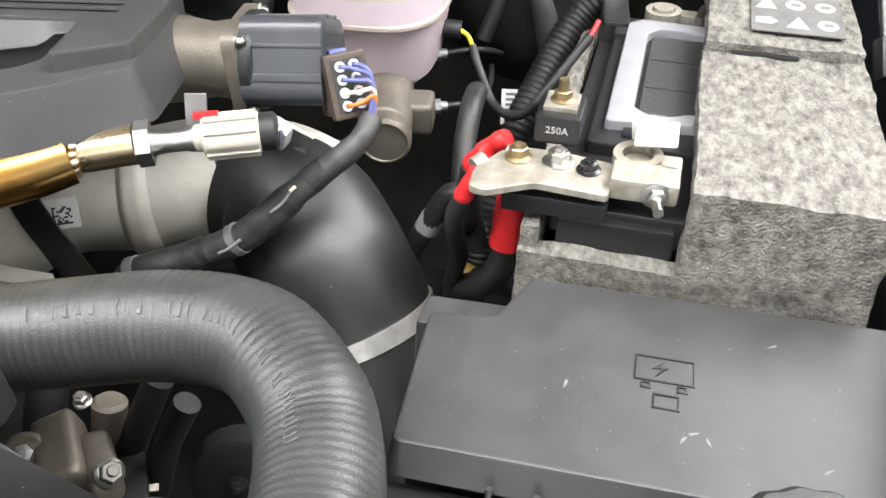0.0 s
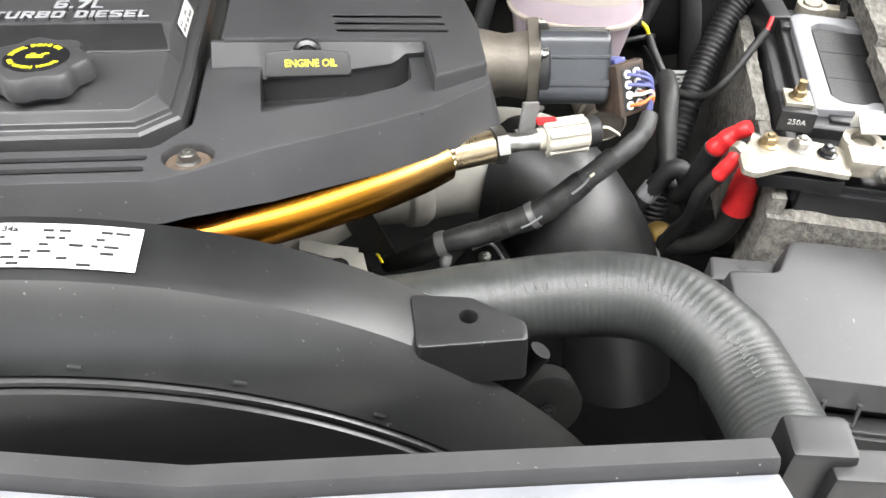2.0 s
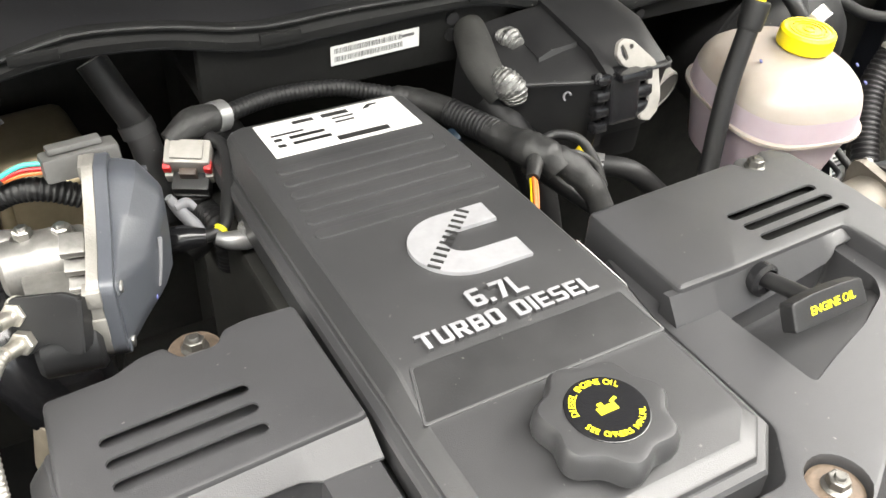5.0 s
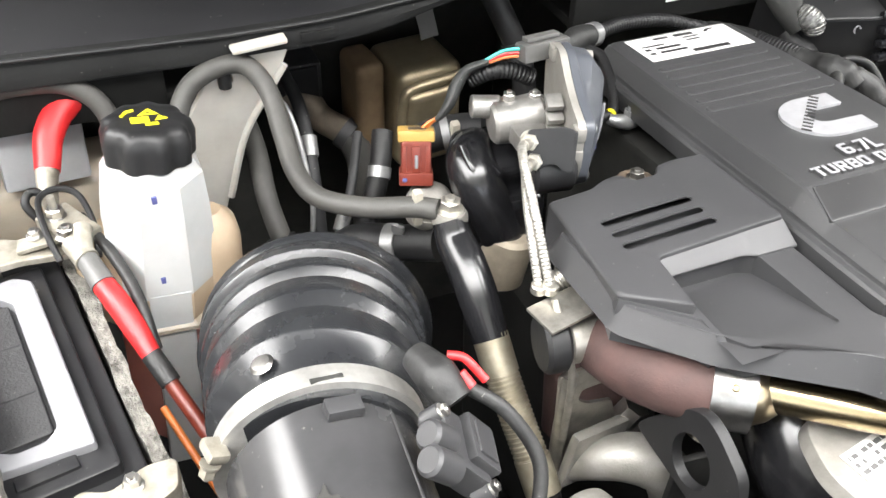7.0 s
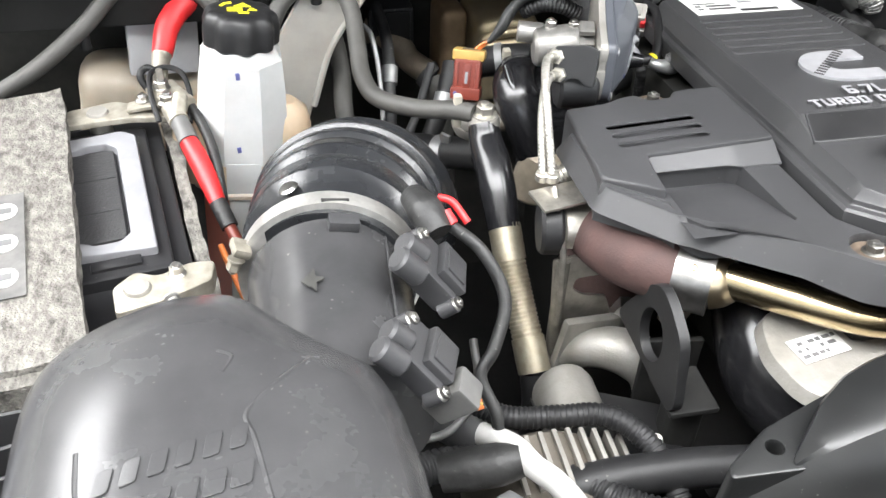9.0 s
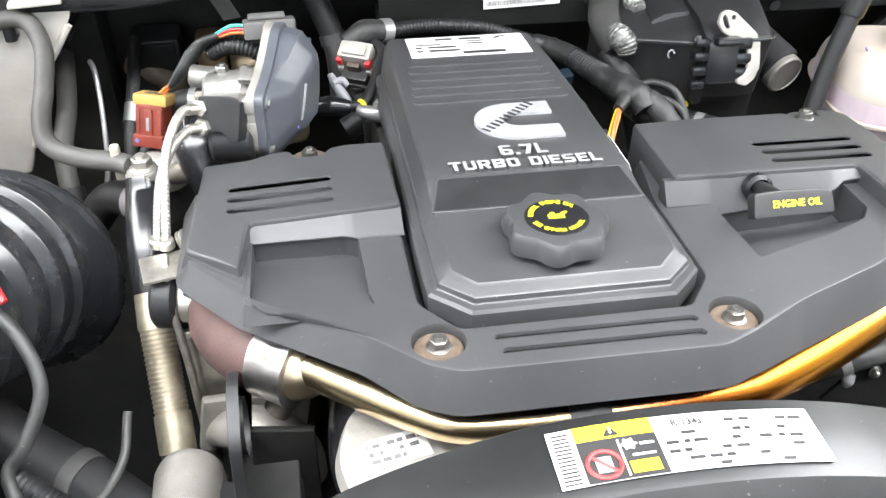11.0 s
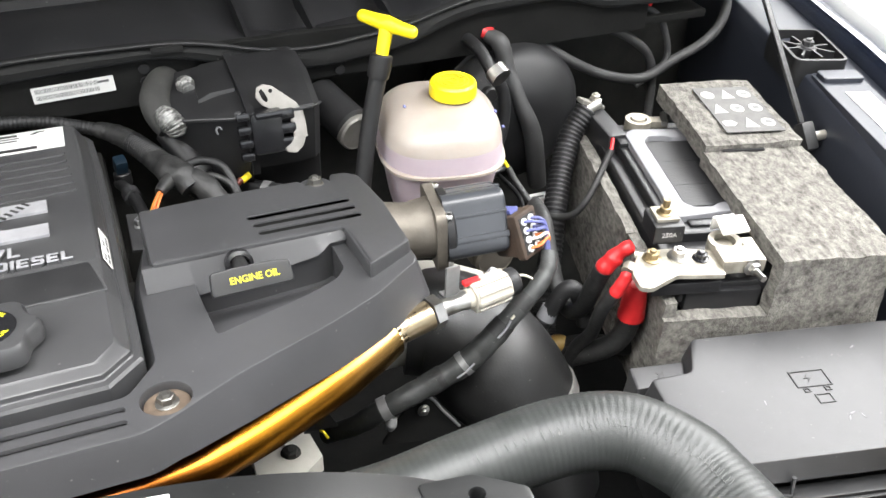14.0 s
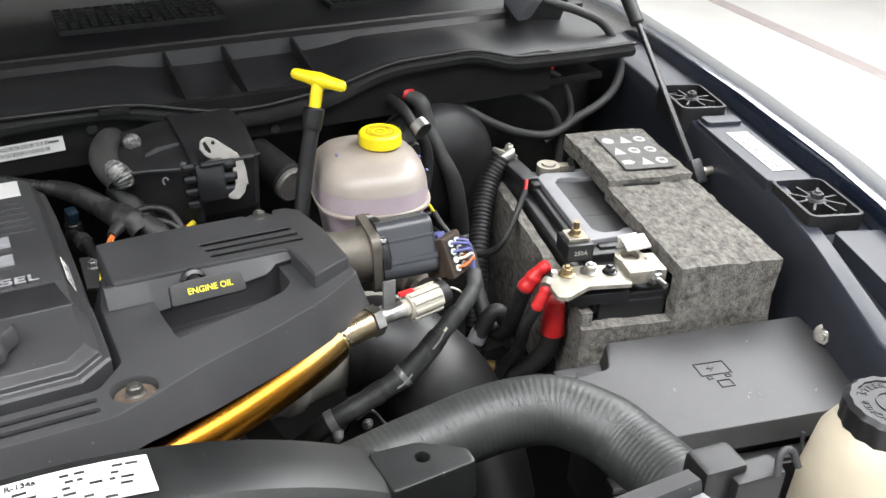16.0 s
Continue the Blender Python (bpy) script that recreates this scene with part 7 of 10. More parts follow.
# heater case and connectors at the firewall
hvac = thing("heater_case", "black plastic heater case with a white bracket", "heater case", (-0.25, 0.85, 1.08))
HC = [(-0.352, 0.842, 1.140), (-0.344, 0.826, 1.1435), (-0.316, 0.809, 1.149), (-0.288, 0.794, 1.1525), (-0.270, 0.789, 1.154)]
part("duct", loft(B(), [[Vector((x, y + 0.010, 1.070)), Vector((x, y + 0.001, z - 0.004)), Vector((x, y + 0.003, z)), Vector((x, y + 0.030, z + 0.010)), Vector((x, 0.900, z + 0.016)), Vector((x, 0.905, 1.070))] for x, y, z in HC]), PLASTIC, hvac, smooth=28)
# the ridge's highlight, built as a thin tube of paler plastic
part("duct_edge_highlight", tube(B(), [(x, y - 0.001, z) for x, y, z in HC[1:]], 0.0019, 8), DUSTYLIT, hvac, "moulding edge with its highlight as a paler lip")
part("duct_step", loft(B(), [[Vector((x, 0.826, 1.150 + k)), Vector((x + 0.002, 0.832, 1.164 + k)), Vector((x + 0.004, 0.895, 1.169 + k)), Vector((x + 0.004, 0.895, 1.140))] for x, k in ((-0.315, -0.004), (-0.302, 0.002), (-0.276, 0.004))]), PLASTIC, hvac, smooth=28)
part("case_flange", loft(B(), [[Vector((x, 0.787, 1.085)), Vector((x, 0.785, 1.158)), Vector((x, 0.815, 1.170)), Vector((x, 0.900, 1.178)), Vector((x, 0.900, 1.085))] for x in (-0.272, -0.264)]), PLASTIC, hvac)
part("case", loft(B(), [[Vector((x, y + 0.008, 1.085)), Vector((x, y, 1.150 + k)), Vector((x, y + 0.003, 1.1545 + k)), Vector((x, y + 0.045, 1.172 + k)), Vector((x, 0.905, 1.174 + k)), Vector((x, 0.905, 1.085))] for x, y, k in ((-0.266, 0.792, 0), (-0.215, 0.790, 0.001), (-0.199, 0.793, 0.0), (-0.190, 0.805, -0.004))]), PLASTIC, hvac, smooth=28)
# same for the case: edge highlight as a paler tube
part("case_edge_highlight", tube(B(), [(-0.264, 0.790, 1.1535), (-0.215, 0.788, 1.1545), (-0.199, 0.791, 1.1540), (-0.189, 0.804, 1.150)], 0.0017, 8), DUSTYLIT, hvac)
part("lower_case", box(B(), (-0.225, 0.86, 1.07), (0.08, 0.09, 0.06), 0.008, (0, 0, -6)), PLASTIC, hvac)
part("plug", box(B(), (-0.253, 0.792, 1.134), (0.034, 0.026, 0.048), 0.005, (-14, 0, 0)), GLOSS, hvac, "glossy black wiring plug")
part("plug_cap", box(B(), (-0.251, 0.787, 1.156), (0.028, 0.024, 0.008), 0.003, (-14, 0, 0)), GLOSS, hvac)
for i in range(3):
    part("plug_rib", box(B(), (-0.2310, 0.7935 - 0.004 * i, 1.150 - 0.0145 * i), (0.017, 0.020, 0.0115), 0.003, (-14, 0, 0)), GLOSS, hvac)
for i in range(4):
    part("latch_rib", box(B(), (-0.2765, 0.789 - 0.0025 * i, 1.155 - 0.0145 * i), (0.014, 0.012, 0.0085), 0.002, (-14, 0, 0)), GLOSS, hvac)
WBM = pose(0, 0.770, 1.112, 67.2, 0, 0)
WB = [(-0.250, 0.077), (-0.241, 0.074), (-0.230, 0.064), (-0.218, 0.053), (-0.214, 0.043), (-0.2135, 0.031), (-0.213, 0.019), (-0.218, 0.007), (-0.227, 0.0005), (-0.236, 0.003), (-0.238, 0.0075), (-0.230, 0.012), (-0.226, 0.020), (-0.2275, 0.032), (-0.226, 0.040), (-0.232, 0.046), (-0.244, 0.049), (-0.254, 0.055), (-0.2595, 0.064), (-0.257, 0.074)]
part("white_bracket", plate(B(), rounded(WB[::-1], 0.002, 3), [rounded([(-0.2555, 0.070), (-0.2525, 0.0725), (-0.2495, 0.067), (-0.2470, 0.060), (-0.2495, 0.0575), (-0.2535, 0.062)], 0.0012), circle(-0.2435, 0.0690, 0.0022, 12)[::-1]], -0.004, 0.0, 0.0010, m=WBM, bottom=False), BONE, hvac, "white plastic lever bracket with slots")
part("bracket_fold", tube(B(), [WBM @ Vector((-0.2150, 0.045, -0.003)), WBM @ Vector((-0.2135, 0.030, -0.005)), WBM @ Vector((-0.2140, 0.016, -0.004))], 0.0026, 8), BONE, hvac)
part("screw", hexhead(B(), (-0.281, 0.788, 1.158), (0, -1, 0.3), 0.003, 0.003), DUSTYLIT, hvac)
part("paint_mark", plate(B(), [(0.004 * math.cos(a), 0.005 * math.sin(a)) for a in np.linspace(0.3, 4.4, 14)] + [(0.002 * math.cos(a), 0.0035 * math.sin(a)) for a in np.linspace(4.4, 0.3, 14)], [], 0, 0.0008, 0.0001, m=Matrix.Translation((-0.3000, 0.8010, 1.137)) @ pose(0, 0, 0, 0, 0, -28) @ pose(0, 0, 0, 86, 0, 0)), SILVERGREY, hvac, "small pale curved scuff")
can = thing("accumulator_canister", "dark canister with a dull steel end cap", "canister", (-0.14, 0.87, 1.06))
part("shell", rod(B(), (-0.137, 0.856, 1.082), (-0.162, 0.92, 1.10), 0.024, seg=28, bev=0.003), RUBBER, can)
part("end_cap", lathe(B(), [(0.0225, 0), (0.0225, 0.010), (0.0205, 0.012), (0.0195, 0.0105), (0.010, 0.0100)], Matrix.Translation((-0.1375, 0.8585, 1.0790)) @ basis((0.25, -0.9, -0.15)), 28), CAST, can)
ins = thing("insulated_pipe", "grey foam pipe sleeve with crinkled foil ends", "pipe", (-0.33, 0.9, 1.12))
part("sleeve", tube(B(), [(-0.330, 0.925, 1.150), (-0.345, 0.890, 1.156), (-0.354, 0.862, 1.152), (-0.353, 0.843, 1.142), (-0.347, 0.832, 1.132)], [0.0150, 0.0160, 0.0165, 0.0150, 0.0130], 22), FOAM, ins)
part("foil_end", tube(B(), [(-0.352, 0.838, 1.150), (-0.347, 0.828, 1.146), (-0.342, 0.822, 1.139), (-0.340, 0.819, 1.130)], [0.008, 0.0120, 0.0125, 0.008], 13, 4, pitch=0.0032, amp=0.0010), FOIL, ins, "crinkled aluminium foil wrap")
part("foil_cap", tube(B(), [(-0.322, 0.880, 1.158), (-0.320, 0.868, 1.162), (-0.318, 0.856, 1.160)], [0.006, 0.0100, 0.006], 13, 4, pitch=0.0032, amp=0.0010), FOIL, ins)

# harness over the rear of the engine
cable("engine_harness", "black corrugated harness looping behind the engine cover", "wiring", [
    ("plug_boot", TAPE, [(-0.625, 0.862, 1.138), (-0.605, 0.868, 1.146), (-0.585, 0.872, 1.145)], [0.009, 0.013, 0.011], 0),
    ("grey_clip", STRAP, [(-0.588, 0.872, 1.145), (-0.578, 0.876, 1.143)], 0.0125, 0),
    ("thin_conduit", RUBBER, [(-0.578, 0.876, 1.143), (-0.53, 0.897, 1.136), (-0.475, 0.905, 1.127), (-0.438, 0.903, 1.116), (-0.412, 0.893, 1.111)], 0.0068, 0.0045),
    ("taped_run", TAPE, [(-0.418, 0.896, 1.112), (-0.405, 0.888, 1.110), (-0.392, 0.868, 1.111), (-0.384, 0.850, 1.112)], lumpy([0.0085, 0.0105, 0.0115, 0.0120], 14, 8), 0),
    ("wide_conduit", RUBBER, [(-0.386, 0.854, 1.112), (-0.379, 0.838, 1.112), (-0.371, 0.817, 1.113), (-0.366, 0.803, 1.114)], 0.0115, 0.0042),
    ("knot", TAPE, [(-0.370, 0.812, 1.113), (-0.362, 0.790, 1.114), (-0.356, 0.770, 1.117), (-0.348, 0.757, 1.116), (-0.342, 0.745, 1.108)], lumpy([0.0125, 0.0135, 0.0165, 0.0150, 0.0110], 18, 7), 0),
    ("taped_end", TAPE, [(-0.348, 0.760, 1.114), (-0.332, 0.748, 1.110), (-0.318, 0.728, 1.095), (-0.312, 0.712, 1.075)], lumpy([0.0125, 0.0130, 0.0115, 0.0100], 14, 9), 0),
    ("branch", TAPE, [(-0.355, 0.762, 1.117), (-0.366, 0.748, 1.117), (-0.374, 0.738, 1.115)], [0.009, 0.0068, 0.0052], 0),
    ("orange_lead", ORANGE, [(-0.373, 0.739, 1.1155), (-0.379, 0.728, 1.114), (-0.387, 0.712, 1.106), (-0.393, 0.698, 1.090)], 0.0018, 0),
    ("orange_lead", ORANGE, [(-0.3715, 0.738, 1.1140), (-0.3765, 0.727, 1.112), (-0.385, 0.711, 1.103), (-0.392, 0.697, 1.087)], 0.0016, 0),
    ("yellow_lead", YELLOW, [(-0.3745, 0.740, 1.1140), (-0.3815, 0.727, 1.111), (-0.390, 0.712, 1.102), (-0.396, 0.699, 1.087)], 0.0014, 0),
    ("loop", RUBBER, [(-0.345, 0.775, 1.118), (-0.325, 0.776, 1.120), (-0.306, 0.765, 1.115), (-0.298, 0.745, 1.095), (-0.298, 0.73, 1.07)], 0.0042, 0)], (-0.45, 0.85, 1.1))
small = thing("injector_connector", "white and red connector above a black plug", "connector", (-0.61, 0.85, 1.10))
ICM = pose(-0.6150, 0.849, 1.1265, 30, 0, -26)
ICR = (30, 0, -26)
part("white_body", box(B(), ICM @ Vector((0, 0.003, 0.002)), (0.034, 0.020, 0.024), 0.003, ICR), BONE, small)
part("top_shelf", box(B(), ICM @ Vector((0, 0.003, 0.0145)), (0.024, 0.014, 0.004), 0.001, ICR), BONE, small)
for dx in (-0.015, 0.015):
    part("red_lock", box(B(), ICM @ Vector((dx, -0.006, 0.005)), (0.0055, 0.008, 0.009), 0.001, ICR), RED, small)
    part("side_arm", box(B(), ICM @ Vector((dx, -0.006, -0.008)), (0.006, 0.010, 0.012), 0.001, ICR), BONE, small)
part("latch", box(B(), ICM @ Vector((0, -0.009, 0.000)), (0.013, 0.007, 0.010), 0.0015, ICR), BROWN, small)
part("black_plug", box(B(), ICM @ Vector((0.001, -0.010, -0.014)), (0.028, 0.022, 0.020), 0.003, ICR), PLASTIC, small)
part("plug_edge", box(B(), ICM @ Vector((0.001, -0.0215, -0.015)), (0.026, 0.0015, 0.004), 0.0004, ICR), DUSTYLIT, small)
part("lead_boot", tube(B(), [ICM @ Vector((0.002, -0.014, -0.020)), ICM @ Vector((0.004, -0.020, -0.036)), (-0.606, 0.812, 1.085), (-0.604, 0.808, 1.05)], [0.0105, 0.0095, 0.009, 0.009], 16, pitch=0.004, amp=0.0006), RUBBER, small)
cable("return_line", "thin black line with a yellow band", "pipe", [
    ("line", RUBBER, [(-0.596, 0.860, 1.138), (-0.590, 0.842, 1.138), (-0.594, 0.822, 1.135), (-0.606, 0.789, 1.126), (-0.617, 0.773, 1.119), (-0.640, 0.775, 1.116), (-0.665, 0.785, 1.110)], 0.0052, 0),
    ("plug_sleeve", GLOSS, [(-0.628, 0.772, 1.117), (-0.645, 0.777, 1.117), (-0.662, 0.783, 1.112)], [0.006, 0.010, 0.009], 0),
    ("yellow_band", YELLOWINK, [(-0.6165, 0.7733, 1.1192), (-0.6195, 0.7708, 1.1183)], 0.0056, 0),
    ("grey_fitting", STRAP, [(-0.622, 0.768, 1.117), (-0.614, 0.764, 1.115), (-0.602, 0.764, 1.112), (-0.594, 0.766, 1.110)], [0.005, 0.0065, 0.008, 0.007], 0),
    ("pale_clip", SILVERGREY, [(-0.645, 0.795, 1.141), (-0.640, 0.792, 1.131), (-0.632, 0.785, 1.119), (-0.627, 0.779, 1.112)], [0.003, 0.0045, 0.0052, 0.003], 0),
    ("clip_arm", SILVERGREY, [(-0.643, 0.790, 1.134), (-0.634, 0.793, 1.134), (-0.629, 0.790, 1.130)], [0.003, 0.004, 0.0028], 0)], (-0.61, 0.8, 1.11))
solid("fitting_bolt", hexhead(B(), (-0.602, 0.7646, 1.113), (0, 0, 1), 0.0055, 0.012, 1.5), STRAP, "dusty hexagon bolt in the grey fitting", "bolt", (-0.602, 0.765, 1.113))
for n_, (x, y, z) in enumerate(((-0.295, 0.787, 1.076), (-0.285, 0.791, 1.078))):
    solid("loose_plug", tube(B(), [(x, y, z), (x + 0.010, y + 0.004, z + 0.004)], 0.0038, 10, 3), YELLOW if n_ else MAROON, "small yellow and red wire ends behind the cover", "wire", (x, y, z), group="wire ends")

# clutter between the centre cover and the driver's panel
for nm, lab_, cat_, segs, at in (
        ("fuel_line", "dark steel fuel line behind the engine cover", "pipe", [("line", PLASTIC, [(-0.408, 0.82, 1.085), (-0.40, 0.78, 1.095), (-0.392, 0.74, 1.09), (-0.39, 0.69, 1.07)], 0.006, 0), ("nut", DUSTYLIT, [(-0.400, 0.782, 1.0945), (-0.398, 0.770, 1.0945)], 0.009, 0)], (-0.4, 0.76, 1.08)),
        ("fuel_line", "dark steel fuel line behind the engine cover", "pipe", [("line", PLASTIC, [(-0.36, 0.86, 1.08), (-0.345, 0.81, 1.085), (-0.33, 0.77, 1.08), (-0.30, 0.74, 1.06)], 0.007, 0), ("nut", ZINC, [(-0.338, 0.792, 1.084), (-0.333, 0.78, 1.083)], 0.010, 0)], (-0.34, 0.8, 1.08)),
        ("heater_line", "dark rubber heater line under the heater case", "hose", [("hose", RUBBER, [(-0.30, 0.86, 1.05), (-0.27, 0.80, 1.06), (-0.235, 0.77, 1.06), (-0.20, 0.76, 1.03)], 0.010, 0), ("clamp", STRAP, [(-0.262, 0.791, 1.0605), (-0.255, 0.785, 1.061)], 0.0115, 0)], (-0.26, 0.8, 1.05)),
        ("sensor_lead", "taped sensor lead by the firewall", "wire", [("sleeve", TAPE, [(-0.338, 0.758, 1.112), (-0.318, 0.757, 1.111), (-0.303, 0.748, 1.102), (-0.297, 0.735, 1.085)], 0.0036, 0)], (-0.3, 0.74, 1.1)),
        ("breather_hose", "black breather hose below the cowl", "hose", [("hose", RUBBER, [(-0.56, 0.93, 1.09), (-0.56, 0.88, 1.085), (-0.59, 0.85, 1.07), (-0.63, 0.84, 1.05)], 0.013, 0), ("band", STRAP, [(-0.562, 0.882, 1.086), (-0.566, 0.872, 1.083)], 0.0145, 0)], (-0.58, 0.87, 1.07))):
    cable(nm, lab_, cat_, segs, at)
jb = thing("injector_plug", "dark blue plug behind the engine cover", "connector", (-0.403, 0.82, 1.09))
part("body", box(B(), (-0.403, 0.820, 1.106), (0.013, 0.014, 0.018), 0.003, (15, 0, 10)), material("dark_blue_plug", (0.003, 0.012, 0.022), rough=0.4), jb)
part("collar", rod(B(), (-0.403, 0.820, 1.083), (-0.403, 0.820, 1.098), 0.009, seg=16, bev=0.001), PLASTIC, jb)
bb = thing("harness_bracket", "dark steel harness bracket with a small nut", "bracket", (-0.395, 0.72, 1.06))
part("plate", box(B(), (-0.395, 0.72, 1.085), (0.03, 0.05, 0.004), 0.001, (12, 8, 0)), DUSTYLIT, bb)
part("nut", hexhead(B(), (-0.398, 0.728, 1.088), (0, 0, 1), 0.005, 0.008, 1.4), STRAP, bb)

# ---- passenger side ----
B2 = pose(-1.1595, 0.5027, 0, 0, 0, 9.3)
battery(B2, "truck batteries", -1)
blanket2 = thing("battery_blanket", "thick grey felt insulation blanket wrapped round the battery", "blanket", (-0.06, 0.15, 0.90), B2, "battery blankets")
part("top_pad", felt(B(), -0.135, 0.165, 1.082, 0.006, 0.325, 1.103, seed=21), FELT, blanket2, smooth=60)
part("front_flap", felt(B(), -0.135, -0.050, 1.086, 0.006, 0.168, 1.106, seed=23), FELT, blanket2, smooth=60)
part("front_panel", felt(B(), -0.135, -0.062, 0.95, 0.008, -0.046, 1.100, seed=25), FELT, blanket2, smooth=60)
part("inner_panel", felt(B(), 0.092, 0.02, 0.92, 0.103, 0.31, 1.062, seed=27), FELT, blanket2, smooth=60)
icon_patch(blanket2, Matrix.Translation((-0.072, 0.085, 1.1085)) @ pose(0, 0, 0, 0, 0, 0), 0.085, 0.13)
t2 = thing("battery_terminal", "tinned battery clamp with a bolt", "terminal", (0.06, 0.02, 1.06), B2)
part("clamp_plate", plate(B(), rounded([(0.026, -0.004), (0.06, 0.0), (0.098, 0.012), (0.104, 0.034), (0.085, 0.038), (0.060, 0.030), (0.044, 0.040), (0.026, 0.026)], 0.005), [], 1.080, 1.094, 0.002, bottom=True), LEAD, t2)
part("post", lathe(B(), [(0.011, 1.06), (0.0105, 1.094), (0.009, 1.0965), (0.004, 1.0975)], Matrix.Translation((0.044, 0.019, 0)), 28), CAST, t2)
part("clamp_bolt", hexhead(B(), (0.066, 0.004, 1.088), (0.3, -1, 0.1), 0.006, 0.009), STEEL, t2)
part("stud", hexhead(B(), (0.074, 0.026, 1.094), (0, 0, 1), 0.0052, 0.009, 1.3), STEEL, t2)
t3 = thing("battery_terminal", "tinned rear battery clamp with stacked cable lugs", "terminal", (0.06, 0.29, 1.06), B2)
part("clamp_plate", plate(B(), rounded([(0.004, 0.278), (0.06, 0.276), (0.11, 0.262), (0.118, 0.282), (0.07, 0.300), (0.052, 0.312), (0.006, 0.306)], 0.005), [], 1.084, 1.090, 0.002, bottom=True), LEAD, t3)
part("post", lathe(B(), [(0.011, 1.06), (0.0105, 1.090), (0.009, 1.0925)], Matrix.Translation((0.034, 0.293, 0)), 28), CAST, t3)
part("lug_block", box(B(), (0.104, 0.29, 1.094), (0.03, 0.05, 0.016), 0.003, (0, 0, 20)), LEAD, t3)
part("nut", hexhead(B(), (0.098, 0.302, 1.100), (0, 0, 1), 0.0068, 0.010), STEEL, t3)
part("nut", hexhead(B(), (0.100, 0.275, 1.100), (0, 0, 1), 0.0068, 0.009), STEEL, t3)
part("clip_frame", tube(B(), [(0.088, 0.262, 1.088), (0.086, 0.285, 1.104), (0.090, 0.318, 1.110), (0.106, 0.324, 1.112), (0.120, 0.312, 1.108), (0.122, 0.28, 1.098), (0.116, 0.255, 1.086)], 0.0028, 8), RUBBER, t3)
part("link_plate", box(B(), (0.082, 0.284, 1.096), (0.04, 0.016, 0.004), 0.001, (0, -8, -12)), LEAD, t3)
part("stud", rod(B(), (0.098, 0.302, 1.108), (0.098, 0.302, 1.122), 0.0032, seg=10), ZINC, t3)
part("small_nut", hexhead(B(), (0.078, 0.290, 1.098), (0, 0, 1), 0.0048, 0.006, 1.5), STEEL, t3)
part("lug_barrel", rod(B(), (0.112, 0.276, 1.104), (0.104, 0.246, 1.096), 0.0075, seg=14, bev=0.001), LEAD, t3)
part("cover_hinge", tube(B(), [(0.086, 0.318, 1.09), (0.080, 0.325, 1.105), (0.088, 0.332, 1.110), (0.1, 0.326, 1.104)], 0.0035), RUBBER, t3)


def loc2(x, y, z):
    return B2 @ Vector((x, y, z))


cable("battery_cable", "thick battery cable in a bright red sleeve", "cable", [
    ("lug", LEAD, [loc2(0.097, 0.312, 1.099), loc2(0.102, 0.342, 1.107), loc2(0.108, 0.358, 1.115)], [0.006, 0.009, 0.0105], 0),
    ("red_sleeve", RED, [loc2(0.106, 0.352, 1.112), loc2(0.118, 0.378, 1.130), loc2(0.138, 0.396, 1.142), loc2(0.165, 0.402, 1.146)], [0.0105, 0.0125, 0.0128, 0.0128], 0)], loc2(0.12, 0.37, 1.12), "battery cables")
cable("battery_cable", "thick battery cable in a bright red sleeve", "cable", [
    ("lug", LEAD, [loc2(0.101, 0.268, 1.097), loc2(0.106, 0.245, 1.094)], [0.009, 0.010], 0),
    ("grey_band", GREYPLUG, [loc2(0.105, 0.252, 1.096), loc2(0.110, 0.222, 1.085)], [0.0085, 0.0098], 0),
    ("red_sleeve", RED, [loc2(0.109, 0.226, 1.086), loc2(0.114, 0.208, 1.077), loc2(0.119, 0.186, 1.064), loc2(0.123, 0.162, 1.051)], [0.0088, 0.0098, 0.0094, 0.0075], 0),
    ("red_cable", MAROON, [loc2(0.122, 0.165, 1.052), loc2(0.136, 0.11, 1.02), loc2(0.15, 0.05, 0.985), loc2(0.155, 0.0, 0.95)], 0.0058, 0),
    ("black_tape", TAPE, [loc2(0.1225, 0.165, 1.0525), loc2(0.128, 0.142, 1.039)], 0.0080, 0),
    ("orange_cable", ORANGE, [loc2(0.116, 0.13, 1.03), loc2(0.13, 0.06, 0.995), loc2(0.145, 0.01, 0.965)], 0.003, 0),
    ("thin_lead", TAPE, [loc2(0.115, 0.30, 1.095), loc2(0.125, 0.25, 1.09), loc2(0.130, 0.21, 1.075), loc2(0.128, 0.17, 1.05)], 0.005, 0)], loc2(0.12, 0.2, 1.07), "battery cables")

# coolant bottle
cb = thing("coolant_bottle", "white plastic coolant bottle with a black pressure cap", "bottle", (-1.045, 0.80, 0.93))
m = Matrix.Translation((-1.052, 0.79, 0.93)) @ pose(0, 0, 0, -3.4, 5.7, 0)
OCT = m @ pose(0, 0, 0, 0, 0, 22.5)
part("neck_body", lathe(B(), [(0.0490, 0.112), (0.0488, 0.125), (0.045, 0.18), (0.041, 0.212), (0.033, 0.225), (0.030, 0.238)], OCT, 8), WHITEPLASTIC, cb, smooth=20)
part("stained_wall", lathe(B(), [(0.047, 0.074), (0.0488, 0.09), (0.0490, 0.112)], OCT, 8), STAINED, cb, "amber stained lower wall", smooth=20)
part("front_facet", box(B(), m @ Vector((0.0, -0.0448, 0.095)), (0.034, 0.0025, 0.040), 0.001, (-3.4, 5.7, 0)), WHITEPLASTIC, cb)
